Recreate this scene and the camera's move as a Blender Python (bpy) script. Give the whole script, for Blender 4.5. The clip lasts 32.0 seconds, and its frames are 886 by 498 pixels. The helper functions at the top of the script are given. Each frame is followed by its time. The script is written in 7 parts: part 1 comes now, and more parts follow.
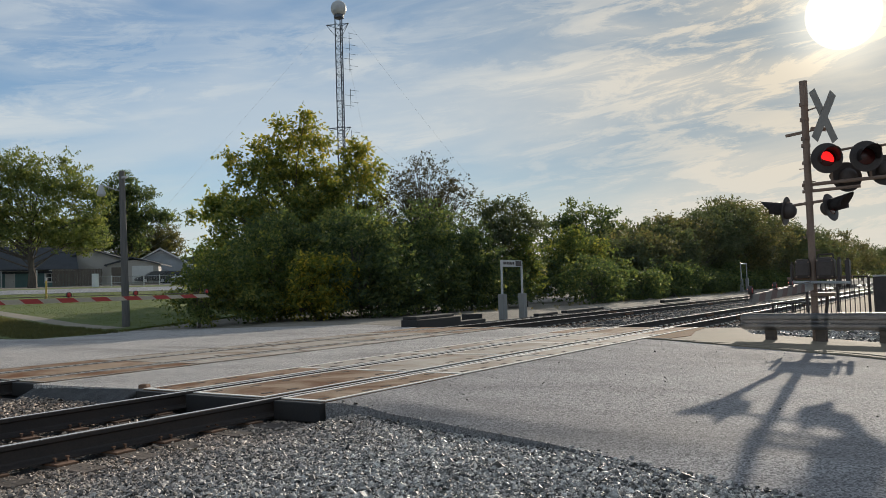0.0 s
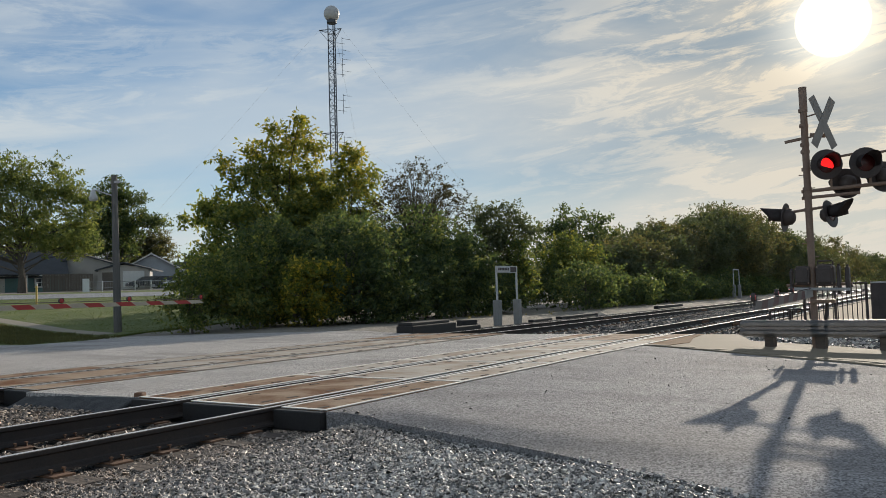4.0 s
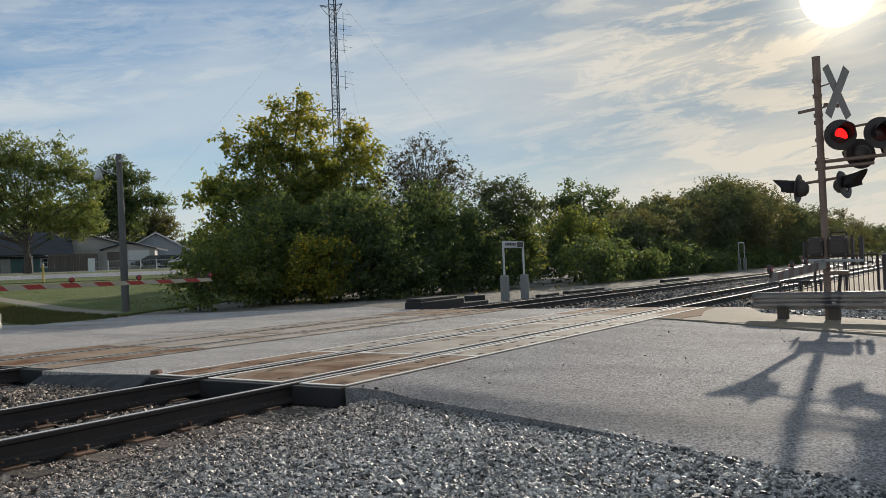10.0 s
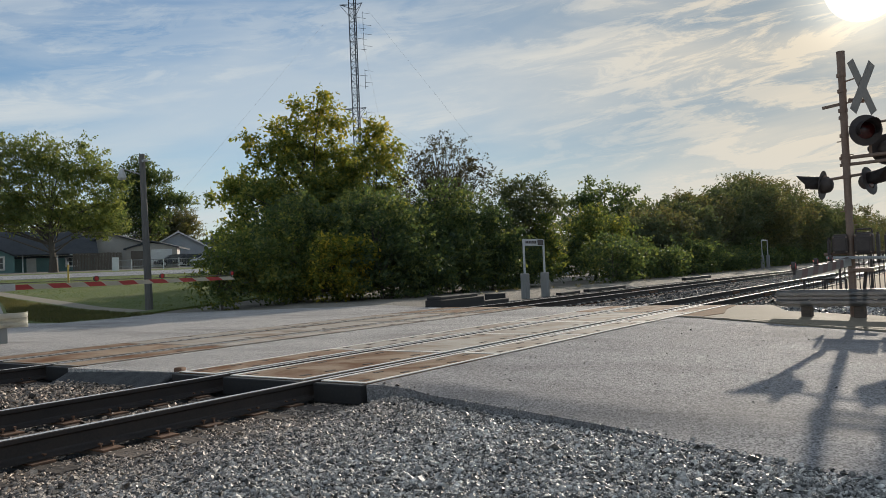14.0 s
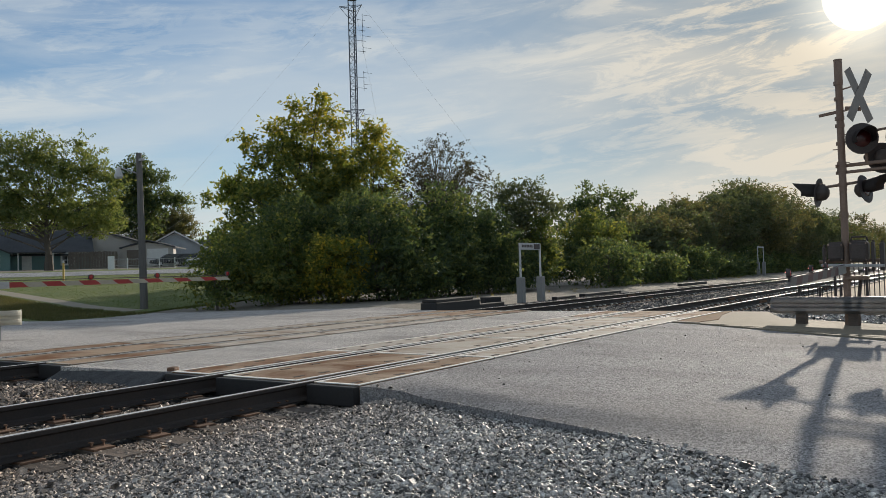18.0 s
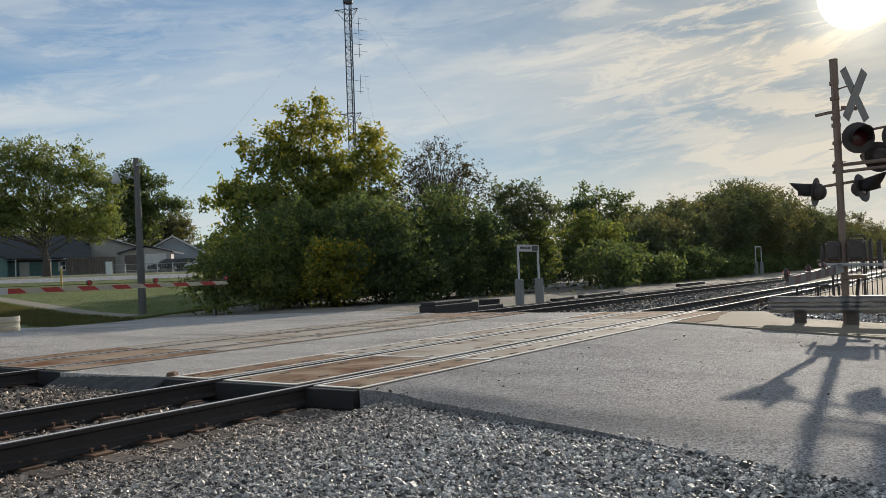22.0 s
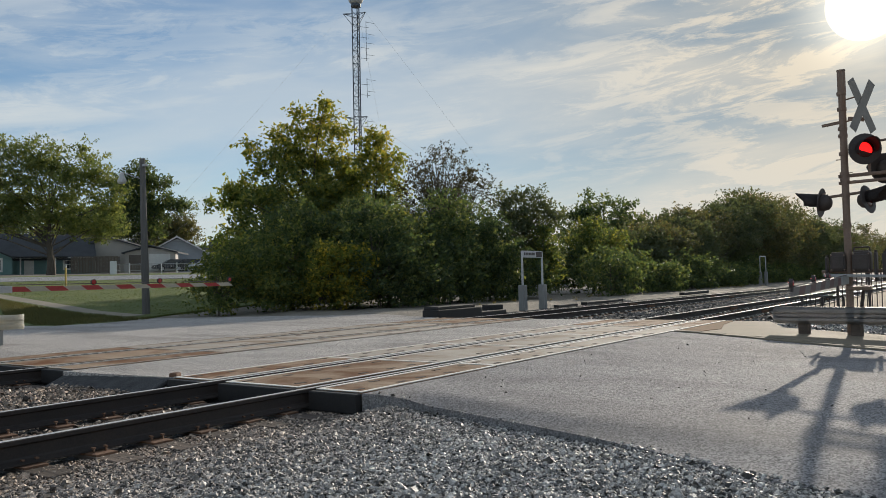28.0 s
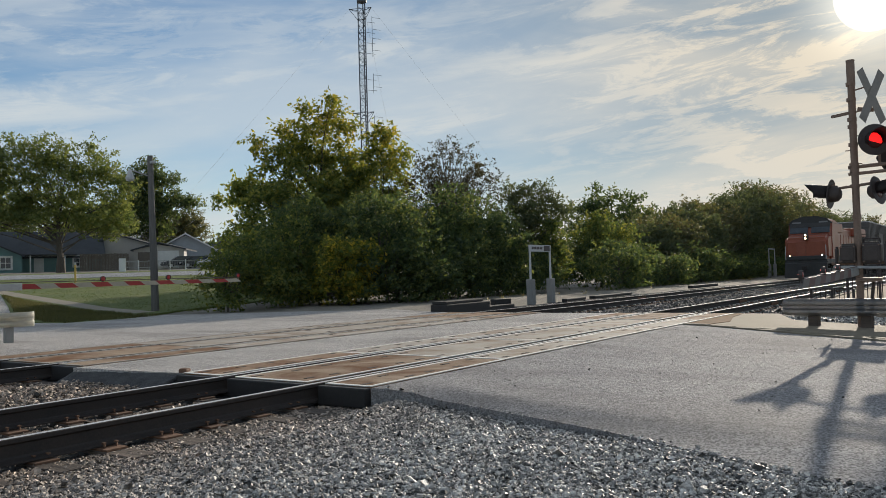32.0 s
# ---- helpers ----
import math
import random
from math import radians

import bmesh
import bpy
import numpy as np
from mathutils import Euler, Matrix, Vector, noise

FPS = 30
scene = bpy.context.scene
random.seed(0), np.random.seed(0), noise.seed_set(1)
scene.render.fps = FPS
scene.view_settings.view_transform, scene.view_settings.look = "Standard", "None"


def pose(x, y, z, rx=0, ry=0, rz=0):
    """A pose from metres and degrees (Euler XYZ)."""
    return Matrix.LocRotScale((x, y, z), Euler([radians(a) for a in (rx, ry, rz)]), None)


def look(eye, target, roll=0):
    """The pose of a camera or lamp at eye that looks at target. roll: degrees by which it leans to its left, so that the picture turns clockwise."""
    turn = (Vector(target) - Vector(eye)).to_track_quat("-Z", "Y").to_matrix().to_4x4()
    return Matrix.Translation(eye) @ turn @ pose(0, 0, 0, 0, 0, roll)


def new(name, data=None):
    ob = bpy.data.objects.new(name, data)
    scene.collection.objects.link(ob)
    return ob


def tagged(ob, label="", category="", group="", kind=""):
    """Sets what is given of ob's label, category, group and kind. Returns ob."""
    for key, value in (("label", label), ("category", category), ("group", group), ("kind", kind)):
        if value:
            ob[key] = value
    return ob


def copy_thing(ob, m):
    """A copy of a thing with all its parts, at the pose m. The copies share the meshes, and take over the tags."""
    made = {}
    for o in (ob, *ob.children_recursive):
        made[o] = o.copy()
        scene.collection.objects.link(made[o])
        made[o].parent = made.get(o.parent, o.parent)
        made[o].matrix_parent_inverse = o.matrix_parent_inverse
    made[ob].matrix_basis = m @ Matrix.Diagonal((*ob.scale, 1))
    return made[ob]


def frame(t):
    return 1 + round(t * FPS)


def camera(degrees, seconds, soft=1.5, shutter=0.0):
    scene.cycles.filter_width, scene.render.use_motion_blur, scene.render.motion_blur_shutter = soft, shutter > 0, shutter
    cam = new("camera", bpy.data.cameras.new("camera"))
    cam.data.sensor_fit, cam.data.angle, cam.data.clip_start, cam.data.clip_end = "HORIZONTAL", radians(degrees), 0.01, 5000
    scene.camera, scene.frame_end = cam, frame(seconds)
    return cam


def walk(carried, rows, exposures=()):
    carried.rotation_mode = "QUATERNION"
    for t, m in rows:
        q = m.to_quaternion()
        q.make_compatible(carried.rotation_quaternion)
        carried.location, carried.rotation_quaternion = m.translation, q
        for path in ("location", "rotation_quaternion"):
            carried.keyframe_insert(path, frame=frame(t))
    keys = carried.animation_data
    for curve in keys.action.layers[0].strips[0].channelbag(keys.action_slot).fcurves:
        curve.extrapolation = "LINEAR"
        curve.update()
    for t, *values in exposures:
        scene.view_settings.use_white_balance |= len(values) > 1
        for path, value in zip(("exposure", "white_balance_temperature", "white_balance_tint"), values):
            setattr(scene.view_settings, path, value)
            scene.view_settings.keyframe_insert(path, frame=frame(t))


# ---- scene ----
cam = camera(58.0, 32.0, soft=0.6)
PATH = [
    (0, (-0.126, -6.422, 1.119), (1.54, -5.321, 1.22), -1.8),
    (0.5, (-0.121, -6.426, 1.12), (1.542, -5.319, 1.221), -1.9),
    (1, (-0.117, -6.424, 1.12), (1.543, -5.312, 1.215), -2.1),
    (1.5, (-0.12, -6.418, 1.112), (1.538, -5.303, 1.202), -2.0),
    (2, (-0.117, -6.418, 1.113), (1.544, -5.307, 1.198), -1.9),
    (2.5, (-0.119, -6.416, 1.117), (1.547, -5.313, 1.205), -1.7),
    (3, (-0.121, -6.381, 1.121), (1.551, -5.287, 1.218), -1.6),
    (3.5, (-0.087, -6.324, 1.136), (1.587, -5.235, 1.245), -1.7),
    (5.5, (-0.09, -6.11, 1.141), (1.602, -5.049, 1.253), -1.6),
    (6, (-0.09, -6.112, 1.14), (1.608, -5.06, 1.245), -1.5),
    (6.5, (-0.097, -6.118, 1.134), (1.604, -5.07, 1.232), -1.4),
    (7, (-0.091, -6.113, 1.136), (1.608, -5.062, 1.232), -1.2),
    (7.5, (-0.113, -6.103, 1.131), (1.581, -5.045, 1.225), -1.3),
    (8, (-0.109, -6.097, 1.133), (1.579, -5.029, 1.223), -1.6),
    (8.5, (-0.112, -6.097, 1.138), (1.571, -5.02, 1.22), -2.0),
    (9, (-0.109, -6.105, 1.139), (1.57, -5.02, 1.211), -2.3),
    (9.5, (-0.118, -6.103, 1.136), (1.557, -5.012, 1.198), -2.4),
    (10, (-0.116, -6.098, 1.128), (1.558, -5.005, 1.183), -2.3),
    (10.5, (-0.122, -6.109, 1.129), (1.553, -5.016, 1.18), -2.1),
    (11, (-0.111, -6.105, 1.128), (1.565, -5.015, 1.177), -1.8),
    (11.5, (-0.104, -6.1, 1.124), (1.57, -5.008, 1.178), -1.6),
    (12, (-0.112, -6.097, 1.13), (1.557, -4.998, 1.191), -1.4),
    (12.5, (-0.12, -6.099, 1.127), (1.542, -4.987, 1.193), -1.3),
    (13, (-0.124, -6.09, 1.128), (1.531, -4.969, 1.194), -1.5),
    (13.5, (-0.126, -6.098, 1.125), (1.522, -4.968, 1.185), -1.9),
    (14, (-0.124, -6.098, 1.12), (1.522, -4.963, 1.173), -2.4),
    (14.5, (-0.128, -6.096, 1.121), (1.516, -4.958, 1.169), -2.6),
    (16.5, (-0.101, -6.102, 1.118), (1.543, -4.965, 1.181), -1.8),
    (17, (-0.097, -6.105, 1.111), (1.549, -4.971, 1.171), -1.8),
    (17.5, (-0.112, -6.098, 1.116), (1.537, -4.968, 1.174), -1.7),
    (18, (-0.106, -6.106, 1.117), (1.545, -4.978, 1.177), -1.7),
    (18.5, (-0.106, -6.104, 1.116), (1.544, -4.975, 1.181), -1.7),
    (19, (-0.111, -6.101, 1.123), (1.538, -4.97, 1.192), -1.7),
    (19.5, (-0.107, -6.099, 1.122), (1.54, -4.967, 1.193), -1.7),
    (20, (-0.119, -6.107, 1.119), (1.527, -4.973, 1.189), -1.7),
    (20.5, (-0.109, -6.102, 1.124), (1.539, -4.971, 1.192), -1.8),
    (21, (-0.108, -6.103, 1.123), (1.543, -4.976, 1.188), -2.0),
    (21.5, (-0.113, -6.109, 1.121), (1.54, -4.985, 1.186), -2.2),
    (22, (-0.12, -6.108, 1.119), (1.533, -4.985, 1.185), -2.2),
    (22.5, (-0.112, -6.106, 1.123), (1.54, -4.981, 1.191), -2.3),
    (23, (-0.109, -6.105, 1.119), (1.539, -4.974, 1.187), -2.3),
    (23.5, (-0.112, -6.1, 1.124), (1.531, -4.962, 1.191), -2.4),
    (24, (-0.128, -6.115, 1.119), (1.511, -4.971, 1.183), -2.3),
    (24.5, (-0.109, -6.105, 1.117), (1.529, -4.96, 1.182), -2.0),
    (25, (-0.103, -6.1, 1.117), (1.537, -4.957, 1.19), -1.6),
    (25.5, (-0.113, -6.103, 1.121), (1.529, -4.965, 1.206), -1.1),
    (27.5, (-0.121, -6.096, 1.116), (1.526, -4.964, 1.2), -1.2),
    (28, (-0.123, -6.102, 1.122), (1.525, -4.971, 1.2), -1.3),
    (28.5, (-0.113, -6.101, 1.122), (1.536, -4.971, 1.196), -1.5),
    (29, (-0.109, -6.097, 1.111), (1.54, -4.967, 1.181), -1.5),
    (29.5, (-0.111, -6.097, 1.113), (1.537, -4.967, 1.177), -1.6),
    (30, (-0.107, -6.102, 1.111), (1.54, -4.969, 1.172), -1.7),
    (30.5, (-0.114, -6.097, 1.114), (1.533, -4.964, 1.174), -1.7),
    (31, (-0.112, -6.096, 1.116), (1.534, -4.961, 1.174), -1.7),
    (31.5, (-0.122, -6.095, 1.114), (1.521, -4.956, 1.175), -1.7),
    (32, (-0.115, -6.094, 1.111), (1.522, -4.947, 1.177), -1.7),
]
walk(cam, [(t, look(eye, target, roll)) for t, eye, target, roll in PATH])

# ---------------------------------------------------------------- light
SUN_DIR = Vector((0.9560, 0.1020, 0.2850)).normalized()
SUN_EL = math.asin(SUN_DIR.z)
SUN_AZ = math.atan2(SUN_DIR.x, SUN_DIR.y)

sun = new("sun", bpy.data.lights.new("sun", "SUN"))
sun.data.energy, sun.data.angle, sun.data.color = 4.4, radians(0.6), (1.0, 0.90, 0.76)
sun.matrix_world = look((0, 0, 60), Vector((0, 0, 60)) - SUN_DIR)


def sky():
    world = bpy.data.worlds.new("sky")
    scene.world = world
    world.use_nodes = True
    nt = world.node_tree
    nt.nodes.clear()
    N = lambda kind, **kw: mk(nt, kind, **kw)
    out, bg = N("ShaderNodeOutputWorld"), N("ShaderNodeBackground")
    tex = N("ShaderNodeTexSky")
    tex.sky_type, tex.sun_disc = "NISHITA", False
    tex.sun_elevation, tex.sun_rotation = SUN_EL, SUN_AZ
    tex.air_density, tex.dust_density, tex.ozone_density = 1.0, 0.15, 2.0
    coord = N("ShaderNodeTexCoord")
    sep = N("ShaderNodeSeparateXYZ")
    nt.links.new(coord.outputs["Generated"], sep.inputs[0])
    # cloud sheets laid out by bearing and height, drawn out along the horizon
    az = math_node(nt, "ARCTAN2", sep.outputs[1], sep.outputs[0])
    el = math_node(nt, "ADD", sep.outputs[2], math_node(nt, "MULTIPLY", az, 0.09))

    def layer(sx, sy, detail, rough, dist, lo, hi, offset):
        comb = N("ShaderNodeCombineXYZ")
        nt.links.new(math_node(nt, "MULTIPLY", az, sx), comb.inputs[0])
        nt.links.new(math_node(nt, "MULTIPLY", el, sy), comb.inputs[1])
        comb.inputs[2].default_value = offset
        n = N("ShaderNodeTexNoise")
        n.inputs["Scale"].default_value, n.inputs["Detail"].default_value = 1.0, detail
        n.inputs["Roughness"].default_value, n.inputs["Distortion"].default_value = rough, dist
        nt.links.new(comb.outputs[0], n.inputs["Vector"])
        r = N("ShaderNodeMapRange")
        r.interpolation_type = "SMOOTHSTEP"
        r.inputs[1].default_value, r.inputs[2].default_value = lo, hi
        nt.links.new(n.outputs[0], r.inputs[0])
        return r.outputs[0]

    wide = layer(2.2, 9.0, 4, 0.5, 0.5, 0.36, 0.66, 3.1)
    fine = layer(4.2, 26.0, 8, 0.62, 0.5, 0.42, 0.74, 7.7)
    cloud = math_node(nt, "ADD", math_node(nt, "MULTIPLY", wide, 0.60), 0.04)
    cloud = math_node(nt, "ADD", cloud, math_node(nt, "MULTIPLY", fine, 0.32))
    puffs = layer(7.0, 34.0, 10, 0.68, 0.5, 0.46, 0.58, 1.9)
    band = layer(2.6, 12.0, 3, 0.5, 0.4, 0.42, 0.60, 5.3)
    dot = N("ShaderNodeVectorMath", operation="DOT_PRODUCT")
    nrm = N("ShaderNodeVectorMath", operation="NORMALIZE")
    nt.links.new(coord.outputs["Generated"], nrm.inputs[0])
    nt.links.new(nrm.outputs[0], dot.inputs[0])
    dot.inputs[1].default_value = SUN_DIR
    d = math_node(nt, "MAXIMUM", dot.outputs["Value"], 0.0)
    glint = math_node(nt, "MAXIMUM", math_node(nt, "MULTIPLY", band, 0.35), math_node(nt, "POWER", d, 16.0))
    cloud = math_node(nt, "ADD", cloud, math_node(nt, "MULTIPLY", math_node(nt, "MULTIPLY", puffs, glint), 0.8))
    veil = N("ShaderNodeMapRange")
    veil.interpolation_type = "SMOOTHSTEP"
    veil.inputs[1].default_value, veil.inputs[2].default_value = 0.0, 0.22
    veil.inputs[3].default_value, veil.inputs[4].default_value = 0.5, 0.0
    nt.links.new(sep.outputs[2], veil.inputs[0])
    cloud = math_node(nt, "ADD", cloud, veil.outputs[0])
    cloud = math_node(nt, "MINIMUM", cloud, 1.1)
    glow = math_node(nt, "ADD", math_node(nt, "MULTIPLY", math_node(nt, "POWER", d, 900.0), 0.9),
                     math_node(nt, "MULTIPLY", math_node(nt, "POWER", d, 60.0), 0.03))
    disc = N("ShaderNodeMapRange")
    disc.inputs[1].default_value, disc.inputs[2].default_value = math.cos(radians(2.2)), math.cos(radians(1.4))
    disc.inputs[3].default_value, disc.inputs[4].default_value = 0, 6
    nt.links.new(d, disc.inputs[0])
    glow = math_node(nt, "ADD", glow, disc.outputs[0])
    near_sun = math_node(nt, "POWER", d, 15.0)
    base = N("ShaderNodeMix", data_type="RGBA", blend_type="MULTIPLY")
    base.inputs["Factor"].default_value = 1.0
    nt.links.new(tex.outputs[0], base.inputs["A"])
    base.inputs["B"].default_value = (0.092, 0.102, 0.111, 1)
    mix = N("ShaderNodeMix", data_type="RGBA")
    nt.links.new(math_node(nt, "MULTIPLY", cloud, 0.85), mix.inputs["Factor"])
    calm = mix_col(nt, math_node(nt, "MULTIPLY", math_node(nt, "POWER", d, 5.0), 0.92), base.outputs["Result"], (0.25, 0.315, 0.36))
    nt.links.new(calm, mix.inputs["A"])
    tone = mix_col(nt, near_sun, (0.62, 0.67, 0.69), (0.82, 0.72, 0.565))
    nt.links.new(tone, mix.inputs["B"])
    warm = N("ShaderNodeMix", data_type="RGBA", blend_type="ADD")
    warm.inputs["Factor"].default_value = 1.0
    nt.links.new(mix.outputs["Result"], warm.inputs["A"])
    tint = N("ShaderNodeMix", data_type="RGBA", blend_type="MULTIPLY")
    tint.inputs["Factor"].default_value = 1.0
    tint.inputs["A"].default_value = (1.0, 0.88, 0.66, 1)
    nt.links.new(glow, tint.inputs["B"])
    nt.links.new(tint.outputs["Result"], warm.inputs["B"])
    nt.links.new(warm.outputs["Result"], bg.inputs[0])
    bg.inputs[1].default_value = 1.0
    nt.links.new(bg.outputs[0], out.inputs[0])


def mk(nt, kind, **kw):
    n = nt.nodes.new(kind)
    for key, value in kw.items():
        if key == "operation":
            n.operation = value
        elif key == "data_type":
            n.data_type = value
        elif key == "blend_type":
            n.blend_type = value
    return n


def math_node(nt, op, a, b=None):
    n = nt.nodes.new("ShaderNodeMath")
    n.operation = op
    for k, v in enumerate((a, b)):
        if v is None:
            continue
        if isinstance(v, (int, float)):
            n.inputs[k].default_value = v
        else:
            nt.links.new(v, n.inputs[k])
    return n.outputs[0]



# ---------------------------------------------------------------- materials
def ramp(nt, fac, stops):
    r = nt.nodes.new("ShaderNodeValToRGB")
    while len(r.color_ramp.elements) < len(stops):
        r.color_ramp.elements.new(0.5)
    for e, (p, c) in zip(r.color_ramp.elements, stops):
        e.position, e.color = p, (*c, 1)
    nt.links.new(fac, r.inputs[0])
    return r.outputs[0]


def tex_noise(nt, scale, detail=6, rough=0.6, stretch=None, vec=None, dist=0.0):
    n = nt.nodes.new("ShaderNodeTexNoise")
    n.inputs["Scale"].default_value, n.inputs["Detail"].default_value = scale, detail
    n.inputs["Roughness"].default_value, n.inputs["Distortion"].default_value = rough, dist
    if vec is None:
        g = nt.nodes.new("ShaderNodeNewGeometry")
        vec = g.outputs["Position"]
    if stretch:
        m = nt.nodes.new("ShaderNodeMapping")
        m.inputs["Scale"].default_value = stretch
        nt.links.new(vec, m.inputs["Vector"])
        vec = m.outputs[0]
    nt.links.new(vec, n.inputs["Vector"])
    return n.outputs[0]


def mix_col(nt, fac, a, b, kind="MIX"):
    m = nt.nodes.new("ShaderNodeMix")
    m.data_type, m.blend_type = "RGBA", kind
    for key, v in (("Factor", fac), ("A", a), ("B", b)):
        if isinstance(v, (int, float)):
            m.inputs[key].default_value = v
        elif isinstance(v, tuple):
            m.inputs[key].default_value = (*v, 1)
        else:
            nt.links.new(v, m.inputs[key])
    return m.outputs["Result"]


sky()


def surf(name, c1, c2, fine=40.0, coarse=1.5, rough=0.8, metal=0.0, bump=0.3, depth=0.01, vary=0.0, island=False,
         stain=None, stretch=None, spec=0.5, local=False):
    """Two colours mixed by fine grain and coarse patches, with relief; vary: change from object to object."""
    m = bpy.data.materials.new(name)
    m.use_nodes = True
    nt = m.node_tree
    b = nt.nodes["Principled BSDF"]
    vec = None
    if local:
        vec = nt.nodes.new("ShaderNodeTexCoord").outputs["Object"]
    f1, f2 = tex_noise(nt, fine, 5, 0.65, stretch, vec), tex_noise(nt, coarse, 4, 0.6, stretch, vec, 0.4)
    fac = math_node(nt, "ADD", math_node(nt, "MULTIPLY", f1, 0.55), math_node(nt, "MULTIPLY", f2, 0.55))
    r = nt.nodes.new("ShaderNodeMapRange")
    r.inputs[1].default_value, r.inputs[2].default_value = 0.36, 0.74
    nt.links.new(fac, r.inputs[0])
    col = mix_col(nt, r.outputs[0], c1, c2)
    if stain:
        colour, scale, lo, hi = stain
        s = nt.nodes.new("ShaderNodeMapRange")
        s.inputs[1].default_value, s.inputs[2].default_value = lo, hi
        nt.links.new(tex_noise(nt, scale, 6, 0.62, None, vec, 0.8), s.inputs[0])
        col = mix_col(nt, s.outputs[0], col, colour)
    if vary or island:
        if island:
            rnd = nt.nodes.new("ShaderNodeNewGeometry").outputs["Random Per Island"]
        else:
            rnd = nt.nodes.new("ShaderNodeObjectInfo").outputs["Random"]
        v = nt.nodes.new("ShaderNodeMapRange")
        v.inputs[3].default_value, v.inputs[4].default_value = 1 - vary, 1 + vary
        nt.links.new(rnd, v.inputs[0])
        col = mix_col(nt, 1.0, col, v.outputs[0], "MULTIPLY")
    nt.links.new(col, b.inputs["Base Color"])
    b.inputs["Metallic"].default_value = metal
    b.inputs["Specular IOR Level"].default_value = spec
    rr = nt.nodes.new("ShaderNodeMapRange")
    rr.inputs[3].default_value, rr.inputs[4].default_value = max(0.05, rough - 0.12), min(1.0, rough + 0.1)
    nt.links.new(f2, rr.inputs[0])
    nt.links.new(rr.outputs[0], b.inputs["Roughness"])
    if bump:
        bp = nt.nodes.new("ShaderNodeBump")
        bp.inputs["Strength"].default_value, bp.inputs["Distance"].default_value = bump, depth
        nt.links.new(f1, bp.inputs["Height"])
        nt.links.new(bp.outputs[0], b.inputs["Normal"])
    return m


def leaf_mat(name, c1, c2, c3, through_light=0.5, high=None):
    """Leaves: each leaf its own tone; light comes through them."""
    m = bpy.data.materials.new(name)
    m.use_nodes = True
    nt = m.node_tree
    nt.nodes.remove(nt.nodes["Principled BSDF"])
    out = nt.nodes["Material Output"]
    rnd = nt.nodes.new("ShaderNodeNewGeometry").outputs["Random Per Island"]
    patch = tex_noise(nt, 0.55, 3, 0.6)
    fac = math_node(nt, "ADD", math_node(nt, "MULTIPLY", rnd, 0.5), math_node(nt, "MULTIPLY", patch, 0.7))
    col = ramp(nt, fac, [(0.25, c1), (0.62, c2), (0.95, c3)])
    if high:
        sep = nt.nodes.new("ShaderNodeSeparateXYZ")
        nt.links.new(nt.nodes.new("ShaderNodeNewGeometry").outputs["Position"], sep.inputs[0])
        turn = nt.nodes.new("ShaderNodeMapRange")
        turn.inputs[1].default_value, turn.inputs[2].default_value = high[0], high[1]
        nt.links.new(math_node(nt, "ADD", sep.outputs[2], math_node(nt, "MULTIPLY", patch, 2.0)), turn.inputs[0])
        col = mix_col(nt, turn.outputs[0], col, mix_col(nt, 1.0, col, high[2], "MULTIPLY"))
    d, t, mx = nt.nodes.new("ShaderNodeBsdfPrincipled"), nt.nodes.new("ShaderNodeBsdfTranslucent"), nt.nodes.new("ShaderNodeMixShader")
    d.inputs["Roughness"].default_value = 0.55
    d.inputs["Specular IOR Level"].default_value = 0.25
    nt.links.new(col, d.inputs["Base Color"])
    bright = mix_col(nt, 1.0, col, (1.85, 1.75, 0.85), "MULTIPLY")
    nt.links.new(bright, t.inputs["Color"])
    mx.inputs[0].default_value = through_light
    nt.links.new(d.outputs[0], mx.inputs[1])
    nt.links.new(t.outputs[0], mx.inputs[2])
    nt.links.new(mx.outputs[0], out.inputs[0])
    return m


def glow_mat(name, colour, strength):
    m = bpy.data.materials.new(name)
    m.use_nodes = True
    b = m.node_tree.nodes["Principled BSDF"]
    b.inputs["Base Color"].default_value = (*colour, 1)
    b.inputs["Emission Color"].default_value = (*colour, 1)
    b.inputs["Emission Strength"].default_value = strength
    return m




